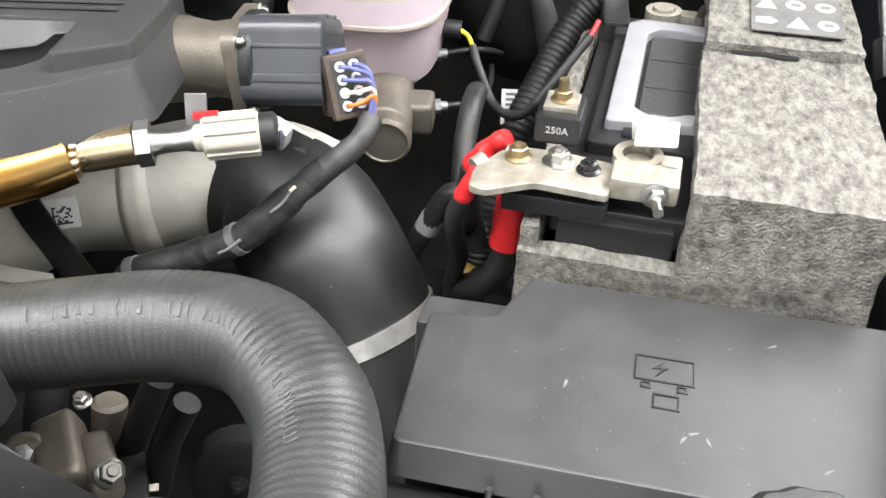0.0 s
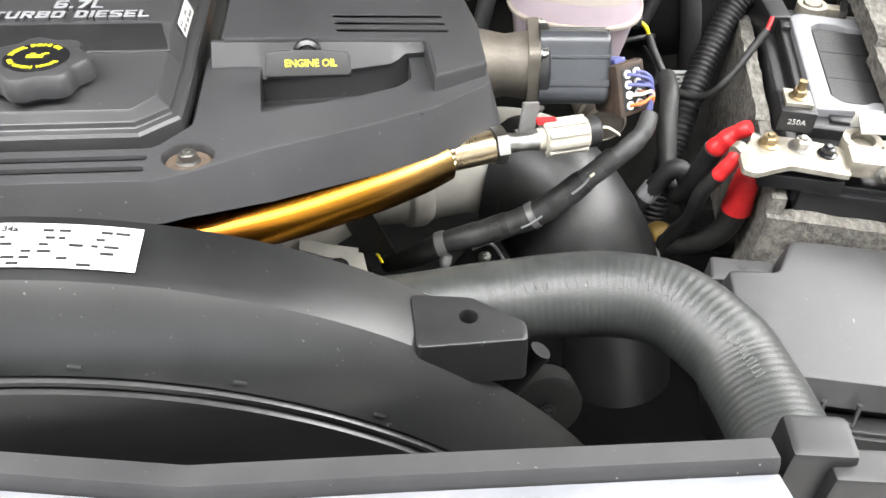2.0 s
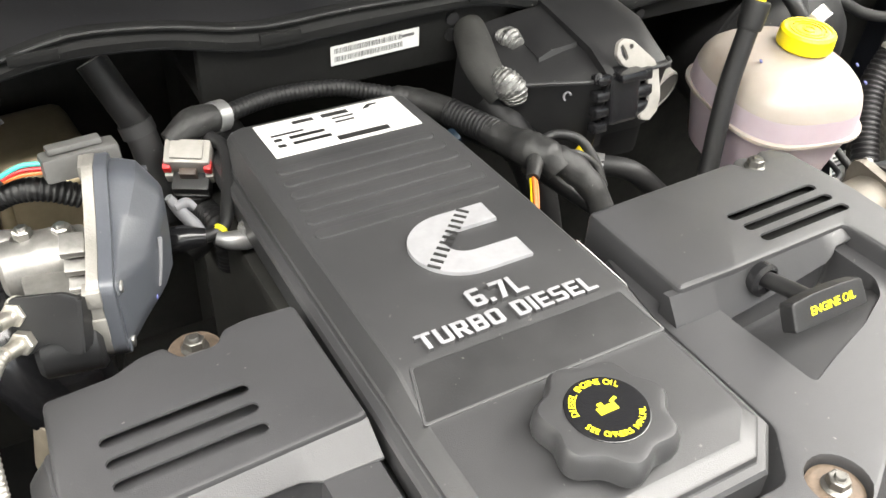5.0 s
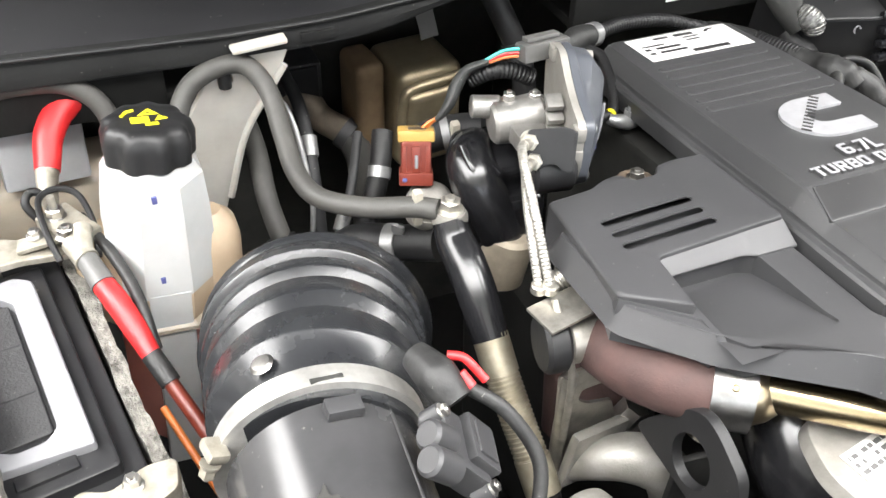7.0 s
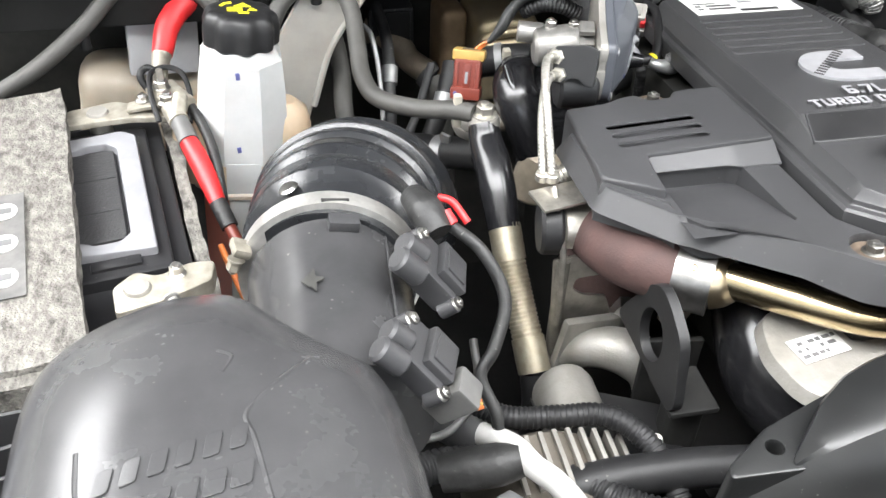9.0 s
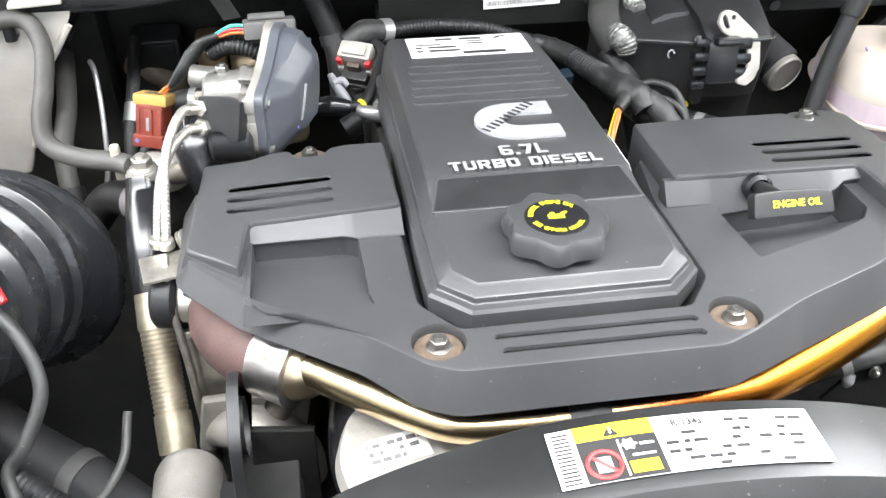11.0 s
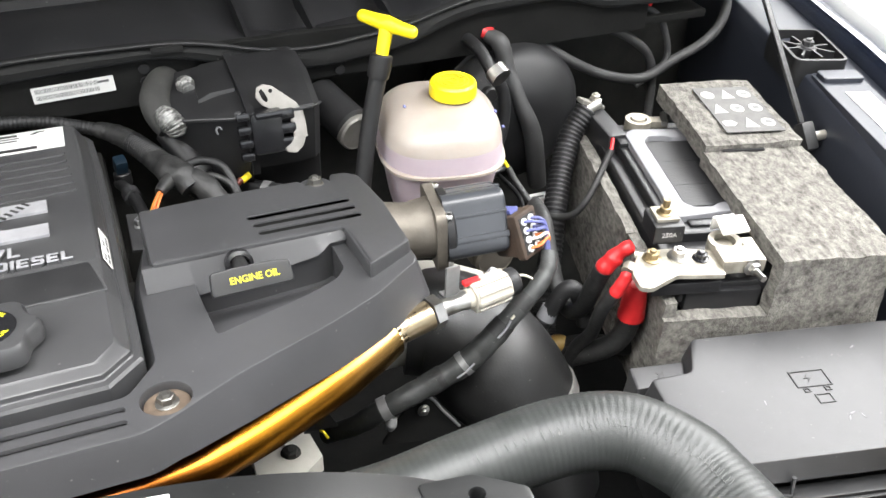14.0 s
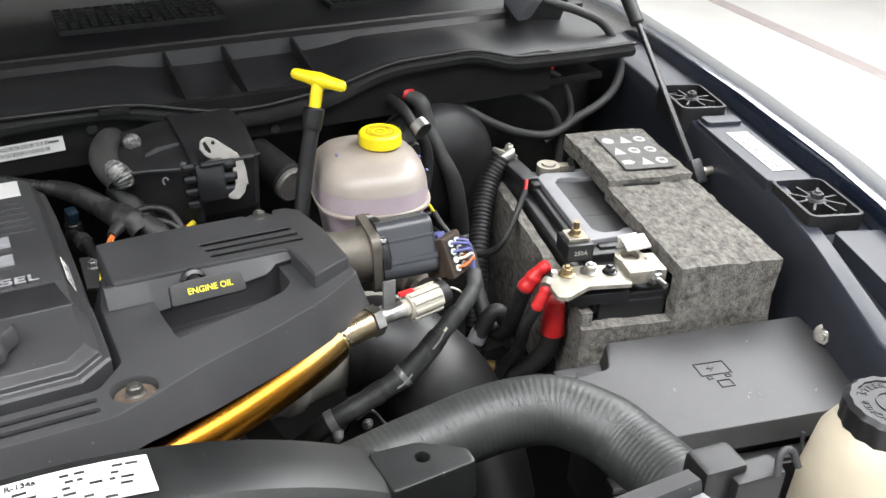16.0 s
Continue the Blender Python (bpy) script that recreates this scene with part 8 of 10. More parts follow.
for dx, dy in ((-0.040, 0.000), (0.041, 0.004)):
    mm = m @ Matrix.Translation((dx, dy, 0))
    part("bulge", lathe(B(), [(0.018, 0.076), (0.0265, 0.080), (0.0285, 0.090), (0.0295, 0.110), (0.0285, 0.135), (0.024, 0.152), (0.012, 0.162)], mm, 28), STAINED, cb, "amber stained side bulge")
part("shoulder_rim", lathe(B(), [(0.046, 0.072), (0.0525, 0.075), (0.0525, 0.079), (0.046, 0.084)], OCT, 8), OVERFLOW, cb, smooth=20)
part("lower_tank", lathe(B(), [(0.036, -0.07), (0.041, -0.04), (0.044, 0.075)], OCT, 8), COOLANT, cb, "tank darkened by red fluid", smooth=20)
part("front_web", box(B(), m @ Vector((0.002, -0.0400, -0.010)), (0.034, 0.012, 0.165), 0.003, (-3.4, 5.7, 0)), WHITEPLASTIC, cb)
ccap = part("cap", lathe(B(), [(0.031, 0.222), (0.0345, 0.225), (0.0350, 0.243), (0.032, 0.252), (0.0275, 0.2555), (0.02, 0.2565)], m, 90, 9, 0.055), PLASTIC, cb, "black scalloped pressure cap")
bm = B()
cm = m @ Matrix.Translation((0, 0, 0.2567)) @ pose(0, 0, 0, 0, 0, 0)
plate(bm, [(-0.006, 0.004), (0.010, 0.004), (0.003, 0.014)], [[(-0.002, 0.006), (0.006, 0.006), (0.003, 0.010)]], -0.001, 0.0003, 0.0001, m=cm)
plate(bm, [(0.006, -0.006), (0.016, -0.004), (0.010, 0.002)], [], -0.001, 0.0003, 0.0001, m=cm)
sheet(bm, -0.012, -0.008, 0.002, 0.001, -0.001, 0.0013, cm)
sheet(bm, -0.002, -0.013, 0.008, -0.009, -0.001, 0.0013, cm)
tube(bm, [cm @ Vector((-0.018, 0.004, 0)), cm @ Vector((-0.014, 0.010, 0)), cm @ Vector((-0.008, 0.013, 0))], 0.0013, 6)
part("warning_print", bm, YELLOWINK, ccap, "yellow warning symbols")
for z in (0.205, 0.13):
    part("level_mark", box(B(), m @ Vector((-0.004, -0.0385 + (0.205 - z) * -0.075, z)), (0.004, 0.002, 0.007), 0.0006), BLUEWIRE, cb)
wb = thing("washer_filler", "white translucent plastic filler and bracket", "filler", (-0.94, 0.9, 1.0))
PWM = pose(0, 0.905, 0, 90, 0, 0)
part("strut", plate(B(), rounded([(-1.02, 0.99), (-0.972, 0.985), (-0.938, 1.09), (-0.908, 1.136), (-0.894, 1.158), (-0.889, 1.170), (-0.892, 1.182), (-0.91, 1.184), (-0.945, 1.178), (-0.966, 1.150), (-0.997, 1.10)], 0.006), [circle(-0.9492, 1.150, 0.0075, 18)], -0.002, 0.005, 0.002, m=PWM, bottom=True), FILLER, wb)
part("folded_edge", tube(B(), [(-0.96, 0.899, 1.02), (-0.938, 0.899, 1.088), (-0.908, 0.899, 1.135), (-0.894, 0.899, 1.156)], 0.0035, 8), FILLER, wb)
part("top_ledge", box(B(), (-0.917, 0.892, 1.184), (0.050, 0.014, 0.005), 0.002, (0, -3, 2)), FILLER, wb)
db = thing("degas_bottle", "white plastic overflow bottle stained at its foot", "bottle", (-1.12, 0.95, 1.0))
part("tank", box(B(), (-1.125, 0.965, 1.005), (0.195, 0.09, 0.115), 0.042, (0, 5, 6), 6), OVERFLOW, db)
part("seam", box(B(), (-1.125, 0.965, 0.998), (0.200, 0.095, 0.004), 0.0015, (0, 5, 6)), OVERFLOW, db)
part("upper_wall", box(B(), (-1.115, 0.935, 1.115), (0.075, 0.012, 0.11), 0.004, (-14, 6, 10)), WEB, db, "grey upright web")
for nm, pts in (("coolant_hose", [(-1.01, 0.85, 1.10), (-0.998, 0.875, 1.135), (-0.98, 0.893, 1.155), (-0.95, 0.897, 1.166), (-0.928, 0.892, 1.163), (-0.916, 0.872, 1.145), (-0.915, 0.835, 1.122), (-0.915, 0.80, 1.108), (-0.905, 0.768, 1.101), (-0.875, 0.738, 1.104), (-0.838, 0.714, 1.112), (-0.822, 0.70, 1.115)]),
                ("coolant_hose", [(-1.34, 0.84, 1.06), (-1.25, 0.87, 1.095), (-1.19, 0.90, 1.13), (-1.15, 0.915, 1.162), (-1.105, 0.915, 1.168), (-1.075, 0.91, 1.162), (-1.055, 0.90, 1.140), (-1.05, 0.88, 1.10)])):
    root = thing(nm, "grey rubber coolant hose with moulded bends", "hose", pts[len(pts) // 2], group="coolant hoses")
    part("hose", tube(B(), pts, 0.0090, 18), GREYHOSE, root)
    q = Vector(pts[3]) if len(pts) > 8 else Vector(pts[2])
    part("support_clip", rod(B(), q - Vector((0, 0, 0.022)), q + Vector((0, 0, 0.004)), 0.006, seg=10), PLASTIC, root)
cable("heater_hose", "grey-green heater hoses at the firewall", "hose", [
    ("hose", GREYHOSE, [(-0.93, 0.99, 1.08), (-0.925, 0.93, 1.05), (-0.928, 0.88, 1.02), (-0.92, 0.84, 0.97), (-0.91, 0.82, 0.9)], 0.0105, 0),
    ("clamp", RUBBER, [(-0.924, 0.855, 0.992), (-0.921, 0.843, 0.975)], 0.0145, 0), ("pale_end", OVERFLOW, [(-0.921, 0.843, 0.975), (-0.914, 0.828, 0.935)], 0.0125, 0)], (-0.925, 0.88, 1.0), "heater hoses")
STRAW = material("straw_plated_steel", (0.42, 0.385, 0.3), (0.3, 0.265, 0.195), 0.46, 0.8, scale=60, fine=500, bump=0.2)
hs = thing("exhaust_heat_shield", "tan stamped steel heat shield box behind the engine", "heat shield", (-0.70, 1.03, 0.98))
SHIELD = material("tan_stamped_steel", (0.36, 0.30, 0.2), (0.24, 0.2, 0.13), 0.42, 0.7, scale=20, fine=300, bump=0.3)
part("shield", box(B(), (-0.712, 1.035, 1.0), (0.085, 0.09, 0.13), 0.018, (0, 0, 6), 4), SHIELD, hs)
part("raised_face", box(B(), (-0.710, 0.992, 1.000), (0.066, 0.024, 0.09), 0.010, (6, 0, 6), 3), SHIELD, hs)
part("shield_rim", tube(B(), [(-0.748, 0.985, 1.00), (-0.745, 0.983, 1.035), (-0.735, 0.983, 1.048), (-0.70, 0.985, 1.052), (-0.675, 0.988, 1.053)], 0.006), SHIELD, hs)
RUSTP = material("rust_brown_pipe", (0.24, 0.17, 0.10), (0.15, 0.1, 0.06), 0.6, 0.4, scale=30)
part("brown_flange", box(B(), (-0.775, 1.04, 1.0), (0.035, 0.06, 0.14), 0.012, (0, 0, 6), 3), RUSTP, hs, "rust brown flange beside the shield")
cable("exhaust_sensor_pipe", "dull grey-brown bent pipe with a joint", "pipe", [
    ("pipe", material("dull_brown_grey", (0.24, 0.2, 0.155), (0.15, 0.125, 0.095), 0.55, 0.2, scale=40), [(-0.88, 1.085, 1.02), (-0.855, 1.075, 1.012), (-0.833, 1.068, 1.0), (-0.822, 1.055, 0.985), (-0.80, 1.027, 0.978)], 0.0165, 0),
    ("joint", DUSTYLIT, [(-0.805, 1.03, 0.980), (-0.797, 1.022, 0.974)], 0.0195, 0),
    ("lower_pipe", GREYHOSE, [(-0.798, 1.024, 0.976), (-0.79, 1.01, 0.95), (-0.788, 1.005, 0.90), (-0.785, 1.0, 0.82)], 0.0175, 0)], (-0.82, 1.05, 0.99))

# throttle actuator
thr = thing("throttle_actuator", "slate grey plastic actuator on a bright cast throttle body", "actuator", (-0.72, 0.735, 1.13))
RT = pose(-0.7035, 0.682, 0, 0, 0, -14) @ pose(0.7035, -0.682, 0)
TM = RT @ Matrix(((0, 0, 1, -0.704), (1, 0, 0, 0), (0, 1, 0, 0), (0, 0, 0, 1)))
OUTL = rounded([(0.668, 1.140), (0.680, 1.124), (0.708, 1.114), (0.744, 1.120), (0.768, 1.146), (0.778, 1.188), (0.768, 1.211), (0.744, 1.215), (0.716, 1.201), (0.694, 1.194), (0.669, 1.190)], 0.007)
SLATE = material("slate_grey_actuator_plastic", (0.066, 0.071, 0.082), (0.050, 0.054, 0.063), 0.36, scale=24, fine=700, bump=0.12, speck=0.15)
part("cover_flange", plate(B(), OUTL, [], -0.0115, -0.005, 0.001, m=TM, bottom=True), CAST, thr, "bright cast mounting flange")
for y, z, w, h in ((0.757, 1.206, 0.014, 0.012), (0.672, 1.182, 0.010, 0.012), (0.671, 1.158, 0.008, 0.018)):
    part("flange_lug", box(B(), TM @ Vector((y, z, -0.0095)), (0.010, w, h), 0.002, (0, 0, -14)), CAST, thr)
part("cover_rim", plate(B(), OUTL, [], -0.005, 0.0028, 0.002, 0.0, m=TM), SLATE, thr)
CC = (0.744, 1.160)


def cover_loop(k, d0, d1):
    """One ring of the wedge-shaped cover: k scales it towards its middle, its depth grows from front to back."""
    ring_ = []
    for y, z in OUTL:
        y, z = CC[0] + (y - CC[0]) * k, CC[1] + (z - CC[1]) * k
        ring_.append(TM @ Vector((y, z, d0 + (d1 - d0) * min(1.0, max(0.0, (y - 0.700) / 0.040)))))
    return ring_


part("actuator_cover", loft(B(), [cover_loop(0.93, 0.0, 0.0), cover_loop(0.92, 0.0035, 0.008), cover_loop(0.88, 0.006, 0.017), cover_loop(0.62, 0.016, 0.028), cover_loop(0.55, 0.0175, 0.030), cover_loop(0.35, 0.020, 0.0305)]), SLATE, thr, "slate grey wedge-shaped actuator cover", smooth=28)
for k in range(5):
    part("edge_tooth", box(B(), TM @ Vector((0.7690 - 0.0045 * k, 1.192 - 0.013 * k, 0.016)), (0.013, 0.005, 0.005), 0.001, (20, 0, -14)), SLATE, thr)
part("side_rib", tube(B(), [TM @ Vector((0.722, 1.176, 0.0265)), TM @ Vector((0.716, 1.160, 0.0245)), TM @ Vector((0.713, 1.146, 0.022))], 0.0014, 8, 4), SILVERGREY, thr, "pale scuffed rib on the cover")
part("paint_dot", lathe(B(), [(0.0026, 0), (0.0020, 0.0010)], TM @ Matrix.Translation((0.709, 1.141, 0.0195)), 12), BLUEWIRE, thr, "small blue paint dot")
for y, z in ((0.6785, 1.181), (0.748, 1.201), (0.679, 1.136), (0.710, 1.1215), (0.765, 1.152)):
    part("screw_boss", lathe(B(), [(0.0068, -0.010), (0.0068, 0.0035), (0.0058, 0.0045)], TM @ Matrix.Translation((y, z, 0)), 16), SLATE, thr)
    part("screw", lathe(B(), [(0.0040, 0.004), (0.0040, 0.0058), (0.0032, 0.0064)], TM @ Matrix.Translation((y, z, 0)), 8), STEEL, thr)
BARE = material("bare_machined_casting", (0.3, 0.29, 0.275), (0.19, 0.185, 0.175), 0.42, 0.7, scale=50, fine=400, bump=0.4)
part("throttle_body", rod(B(), (-0.756, 0.748, 1.154), (-0.712, 0.742, 1.156), 0.018, 0.021, 28, 0.003), BARE, thr)
for x, y in ((-0.7396, 0.7502), (-0.7187, 0.7440)):
    part("bolt_boss", rod(B(), (x, y - 0.004, 1.146), (x, y, 1.172), 0.0085, 0.0078, 18, 0.001), BARE, thr)
    part("bolt", hexhead(B(), (x, y, 1.171), (0, 0, 1), 0.0056, 0.0085, 1.45), STEEL, thr)
part("neck", rod(B(), (-0.768, 0.764, 1.164), (-0.744, 0.757, 1.163), 0.0100, seg=22, bev=0.001), BARE, thr)
bm = box(B(), (-0.729, 0.746, 1.164), (0.044, 0.024, 0.014), 0.003, (0, 0, -12))
box(bm, (-0.733, 0.716, 1.154), (0.030, 0.030, 0.016), 0.003)
part("body_block", bm, BARE, thr)
for dz in (0.0, 0.011, 0.022):
    part("flange_rib", box(B(), (-0.7165, 0.716 - dz * 0.3, 1.186 - dz), (0.014, 0.014, 0.006), 0.0012, (20, 0, -14)), BARE, thr)
part("motor_housing", rod(B(), (-0.750, 0.690, 1.145), (-0.714, 0.686, 1.145), 0.0215, 0.0225, 26, 0.003), PLASTIC, thr, "black motor housing")
BPM = Matrix.Translation((-0.737, 0.668, 1.172)) @ pose(0, 0, 0, 0, 0, -29) @ pose(0, 0, 0, 68, 0, 0)
part("bracket_plate", plate(B(), rounded([(-0.024, -0.014), (-0.016, -0.017), (-0.008, -0.010), (0.000, -0.009), (0.006, -0.015), (0.013, -0.015), (0.012, 0.019), (0.004, 0.021), (-0.025, 0.016)], 0.003), [], -0.0025, 0.0, 0.0007, m=BPM, bottom=True), PLASTIC, thr, "dark steel bracket plate with a wavy lower edge")
part("bracket_flange", box(B(), BPM @ Vector((0.0125, 0.002, -0.007)), (0.003, 0.014, 0.032), 0.001, (-20, 0, -29)), PLASTIC, thr)
plug = part("grey_plug", box(B(), (-0.696, 0.778, 1.199), (0.046, 0.018, 0.016), 0.003, (-12, 0, 4)), GREYPLUG, thr, "grey wiring plug")
part("plug_latch", box(B(), (-0.698, 0.78, 1.2095), (0.032, 0.010, 0.004), 0.001, (-12, 0, 4)), GREYPLUG, plug)
for mat, dz in ((RED, 0.0), (GREENWIRE, 0.0035), (ORANGE, -0.003)):
    part("lead", tube(B(), [(-0.716, 0.777, 1.199 + dz), (-0.730, 0.784, 1.196 + dz), (-0.744, 0.790, 1.188 + dz * 0.5)], 0.0016, 8), mat, thr)
part("lead_sleeve", tube(B(), [(-0.741, 0.789, 1.189), (-0.757, 0.797, 1.179), (-0.769, 0.793, 1.168), (-0.778, 0.785, 1.158), (-0.786, 0.783, 1.149), (-0.790, 0.784, 1.144)], [0.0045, 0.0085, 0.0105, 0.0095, 0.0065, 0.0045], 14, flat=0.55), LOOM, thr, "flat grey cloth tape sleeve")
for dx in (0.0, 0.0035):
    part("lead", tube(B(), [(-0.788 + dx, 0.784, 1.146), (-0.797 + dx, 0.787, 1.140), (-0.806 + dx, 0.788, 1.131)], 0.0016, 8), ORANGE, thr)
part("conduit", tube(B(), [(-0.700, 0.783, 1.168), (-0.718, 0.787, 1.176), (-0.736, 0.793, 1.176), (-0.752, 0.803, 1.165)], 0.0072, 14, pitch=0.0036, amp=0.0008), RUBBER, thr)
manifold = thing("intake_manifold_casting", "glossy black cast manifold below the throttle", "manifold", (-0.75, 0.75, 1.02))
bm = box(B(), (-0.748, 0.765, 1.098), (0.064, 0.060, 0.05), 0.016, (14, 0, -8), 4)
box(bm, (-0.738, 0.742, 1.060), (0.060, 0.060, 0.07), 0.016, (0, 0, -8), 3)
box(bm, (-0.760, 0.742, 1.118), (0.006, 0.034, 0.012), 0.002, (25, 10, 30))
part("casting", bm, GLOSS, manifold)
part("curved_runner", tube(B(), [(-0.752, 0.778, 1.112), (-0.766, 0.762, 1.112), (-0.768, 0.742, 1.100), (-0.758, 0.728, 1.075), (-0.748, 0.722, 1.045)], [0.018, 0.022, 0.0235, 0.022, 0.020], 26), GLOSS, manifold)
part("runner_rib", tube(B(), [(-0.778, 0.756, 1.131), (-0.776, 0.735, 1.118), (-0.768, 0.716, 1.092)], 0.004, 10), GLOSS, manifold)
part("bare_boss", rod(B(), (-0.752, 0.718, 1.000), (-0.742, 0.718, 1.055), 0.024, seg=28, bev=0.004), material("beige_casting", (0.3, 0.26, 0.2), (0.2, 0.17, 0.13), 0.6, 0.3, scale=40, bump=0.5), manifold)
part("hose_stub", tube(B(), [(-0.800, 0.812, 1.104), (-0.785, 0.81, 1.108), (-0.765, 0.806, 1.112), (-0.74, 0.79, 1.118)], [0.014, 0.0155, 0.0155, 0.016], 20), RUBBER, manifold)
part("hose_clamp", tube(B(), [(-0.7745, 0.809, 1.110), (-0.7675, 0.807, 1.1115)], 0.0172, 22, 3), STRAP, manifold)
part("clamp_screw", box(B(), (-0.768, 0.795, 1.119), (0.008, 0.008, 0.022), 0.002, (10, 0, 0)), OFFWHITE, manifold)
part("clamp_tail", box(B(), (-0.766, 0.792, 1.100), (0.012, 0.004, 0.014), 0.001, (20, 0, 0)), STRAP, manifold)
part("brown_stub", tube(B(), [(-0.800, 0.742, 1.074), (-0.785, 0.740, 1.080), (-0.768, 0.738, 1.086)], [0.008, 0.0115, 0.013], 18, 4), BROWNCAST, manifold, "brown cast pipe stub")
oc = thing("vent_hose", "black vent hose held by a wire clamp", "hose", (-0.83, 0.76, 1.02))
part("hose", tube(B(), [(-0.805, 0.735, 1.045), (-0.835, 0.763, 1.032), (-0.87, 0.79, 1.02), (-0.90, 0.80, 0.98)], 0.017, 20), RUBBER, oc)
part("wire_clamp", tube(B(), [(-0.833, 0.760, 1.033), (-0.842, 0.768, 1.0295)], 0.0188, 22, 3), STRAP, oc)
part("clamp_ear", box(B(), (-0.8366, 0.757, 1.052), (0.004, 0.012, 0.012), 0.001, (0, 0, 40)), STRAP, oc)
rc = thing("pressure_sensor", "brick red sensor plug with an amber lock", "sensor", (-0.812, 0.775, 1.07))
RS = (-20, 0, -20)
RSM = pose(-0.811, 0.780, 1.108, *RS)
part("body", box(B(), RSM.translation, (0.027, 0.022, 0.040), 0.003, RS), MAROON, rc)
part("rib", box(B(), RSM @ Vector((0, -0.011, 0.003)), (0.008, 0.004, 0.026), 0.001, RS), MAROON, rc)
part("rib", box(B(), RSM @ Vector((0.0105, -0.0105, 0.0)), (0.004, 0.003, 0.032), 0.001, RS), MAROON, rc)
part("rib", box(B(), RSM @ Vector((-0.0105, -0.0105, 0.0)), (0.004, 0.003, 0.032), 0.001, RS), MAROON, rc)
part("slot", box(B(), RSM @ Vector((0, -0.0128, 0.002)), (0.003, 0.002, 0.012), 0.0005, RS), SILVERGREY, rc)
part("shoulder", box(B(), RSM @ Vector((0, -0.002, -0.014)), (0.030, 0.025, 0.012), 0.002, RS), MAROON, rc)
part("paint_dot", lathe(B(), [(0.0022, 0), (0.0018, 0.0008)], RSM @ Matrix.Translation((-0.010, -0.0145, -0.014)) @ basis((0, -1, 0)), 10), BLUEWIRE, rc, "small blue paint dot")
part("amber_lock", box(B(), RSM @ Vector((0, 0.001, 0.0235)), (0.033, 0.022, 0.011), 0.003, RS), AMBER, rc)
part("lock_recess", box(B(), RSM @ Vector((0.001, 0.000, 0.0285)), (0.016, 0.010, 0.002), 0.0005, RS), BROWN, rc)
SBM = Matrix.Translation((-0.806, 0.760, 1.060)) @ basis((0.0, -0.10, 1))
part("sensor_base", lathe(B(), [(0.0215, 0.0), (0.0225, 0.008), (0.0215, 0.018), (0.019, 0.024), (0.0135, 0.0275), (0.006, 0.029)], SBM, 32), CAST, rc, "rounded bright cast sensor base")
part("base_rim", lathe(B(), [(0.0232, 0.004), (0.0240, 0.006), (0.0240, 0.010), (0.0232, 0.012)], SBM, 32), CAST, rc)
pipe2 = thing("coolant_feed_pipe", "black elbow pipe ending in a braided flexible section", "pipe", (-0.81, 0.6, 0.98))
part("banjo_bolt", hexhead(B(), (-0.8130, 0.698, 1.114), (0, 0, 1), 0.0088, 0.011, 1.3), ZINC, pipe2)
part("banjo_ring", lathe(B(), [(0.0125, 0), (0.0150, 0.004), (0.0150, 0.010), (0.0125, 0.0145), (0.009, 0.0155)], Matrix.Translation((-0.8135, 0.6965, 1.100)), 28), CAST, pipe2)
part("white_tee", box(B(), (-0.836, 0.713, 1.112), (0.008, 0.009, 0.034), 0.0025), OFFWHITE, pipe2)
part("tee_arm", rod(B(), (-0.848, 0.719, 1.110), (-0.826, 0.706, 1.113), 0.0062, seg=14, bev=0.001), OFFWHITE, pipe2)
part("elbow", tube(B(), [(-0.815, 0.695, 1.106), (-0.814, 0.683, 1.093), (-0.8127, 0.662, 1.084), (-0.812, 0.640, 1.070), (-0.811, 0.612, 1.045)], [0.0140, 0.016, 0.0170, 0.0168, 0.0152], 22), GLOSS, pipe2)
part("ferrule", tube(B(), [(-0.8108, 0.615, 1.048), (-0.8095, 0.592, 1.0245)], 0.0150, 24, 3), STRAW, pipe2)
part("braid", tube(B(), [(-0.8095, 0.593, 1.0255), (-0.805, 0.562, 0.992), (-0.802, 0.541, 0.972)], 0.0133, 24, pitch=0.0040, amp=0.0010), STRAW, pipe2)
part("ferrule", tube(B(), [(-0.802, 0.542, 0.973), (-0.7995, 0.520, 0.951)], 0.0152, 24, 3), STRAW, pipe2)
part("lower_hose", tube(B(), [(-0.7995, 0.521, 0.952), (-0.798, 0.508, 0.92), (-0.798, 0.505, 0.86)], 0.014), RUBBER, pipe2)
for a, lead_, c in ((Vector((-0.7554, 0.6835, 1.1765)), ((-0.767, 0.672, 1.182), (-0.775, 0.650, 1.178), (-0.781, 0.620, 1.164)), Vector((-0.784, 0.580, 1.122))),
                    (Vector((-0.7557, 0.6735, 1.1640)), ((-0.767, 0.662, 1.168), (-0.777, 0.642, 1.166), (-0.786, 0.615, 1.153)), Vector((-0.791, 0.584, 1.121)))):
    bl_ = thing("braided_line", "braided stainless steel sensor line", "line", a, group="braided lines")
    part("line", tube(B(), [a + Vector((-0.004, -0.005, 0.002)), *lead_, c], 0.0034, 12, pitch=0.0030, amp=0.0004), BRAID, bl_)
    part("end_nut", hexhead(B(), a + Vector((0.004, 0.004, -0.001)), (-0.5, -0.75, 0.35), 0.0070, 0.010, 1.2), ZINC, bl_)
    part("end_collar", tube(B(), [a + Vector((-0.003, -0.004, 0.002)), a + Vector((-0.009, -0.009, 0.0045))], 0.0046, 12, 3), ZINC, bl_)
    part("eyelet", rod(B(), c + Vector((0, 0, -0.004)), c + Vector((0, 0, 0.004)), 0.0062, seg=14, bev=0.001), ZINC, bl_)
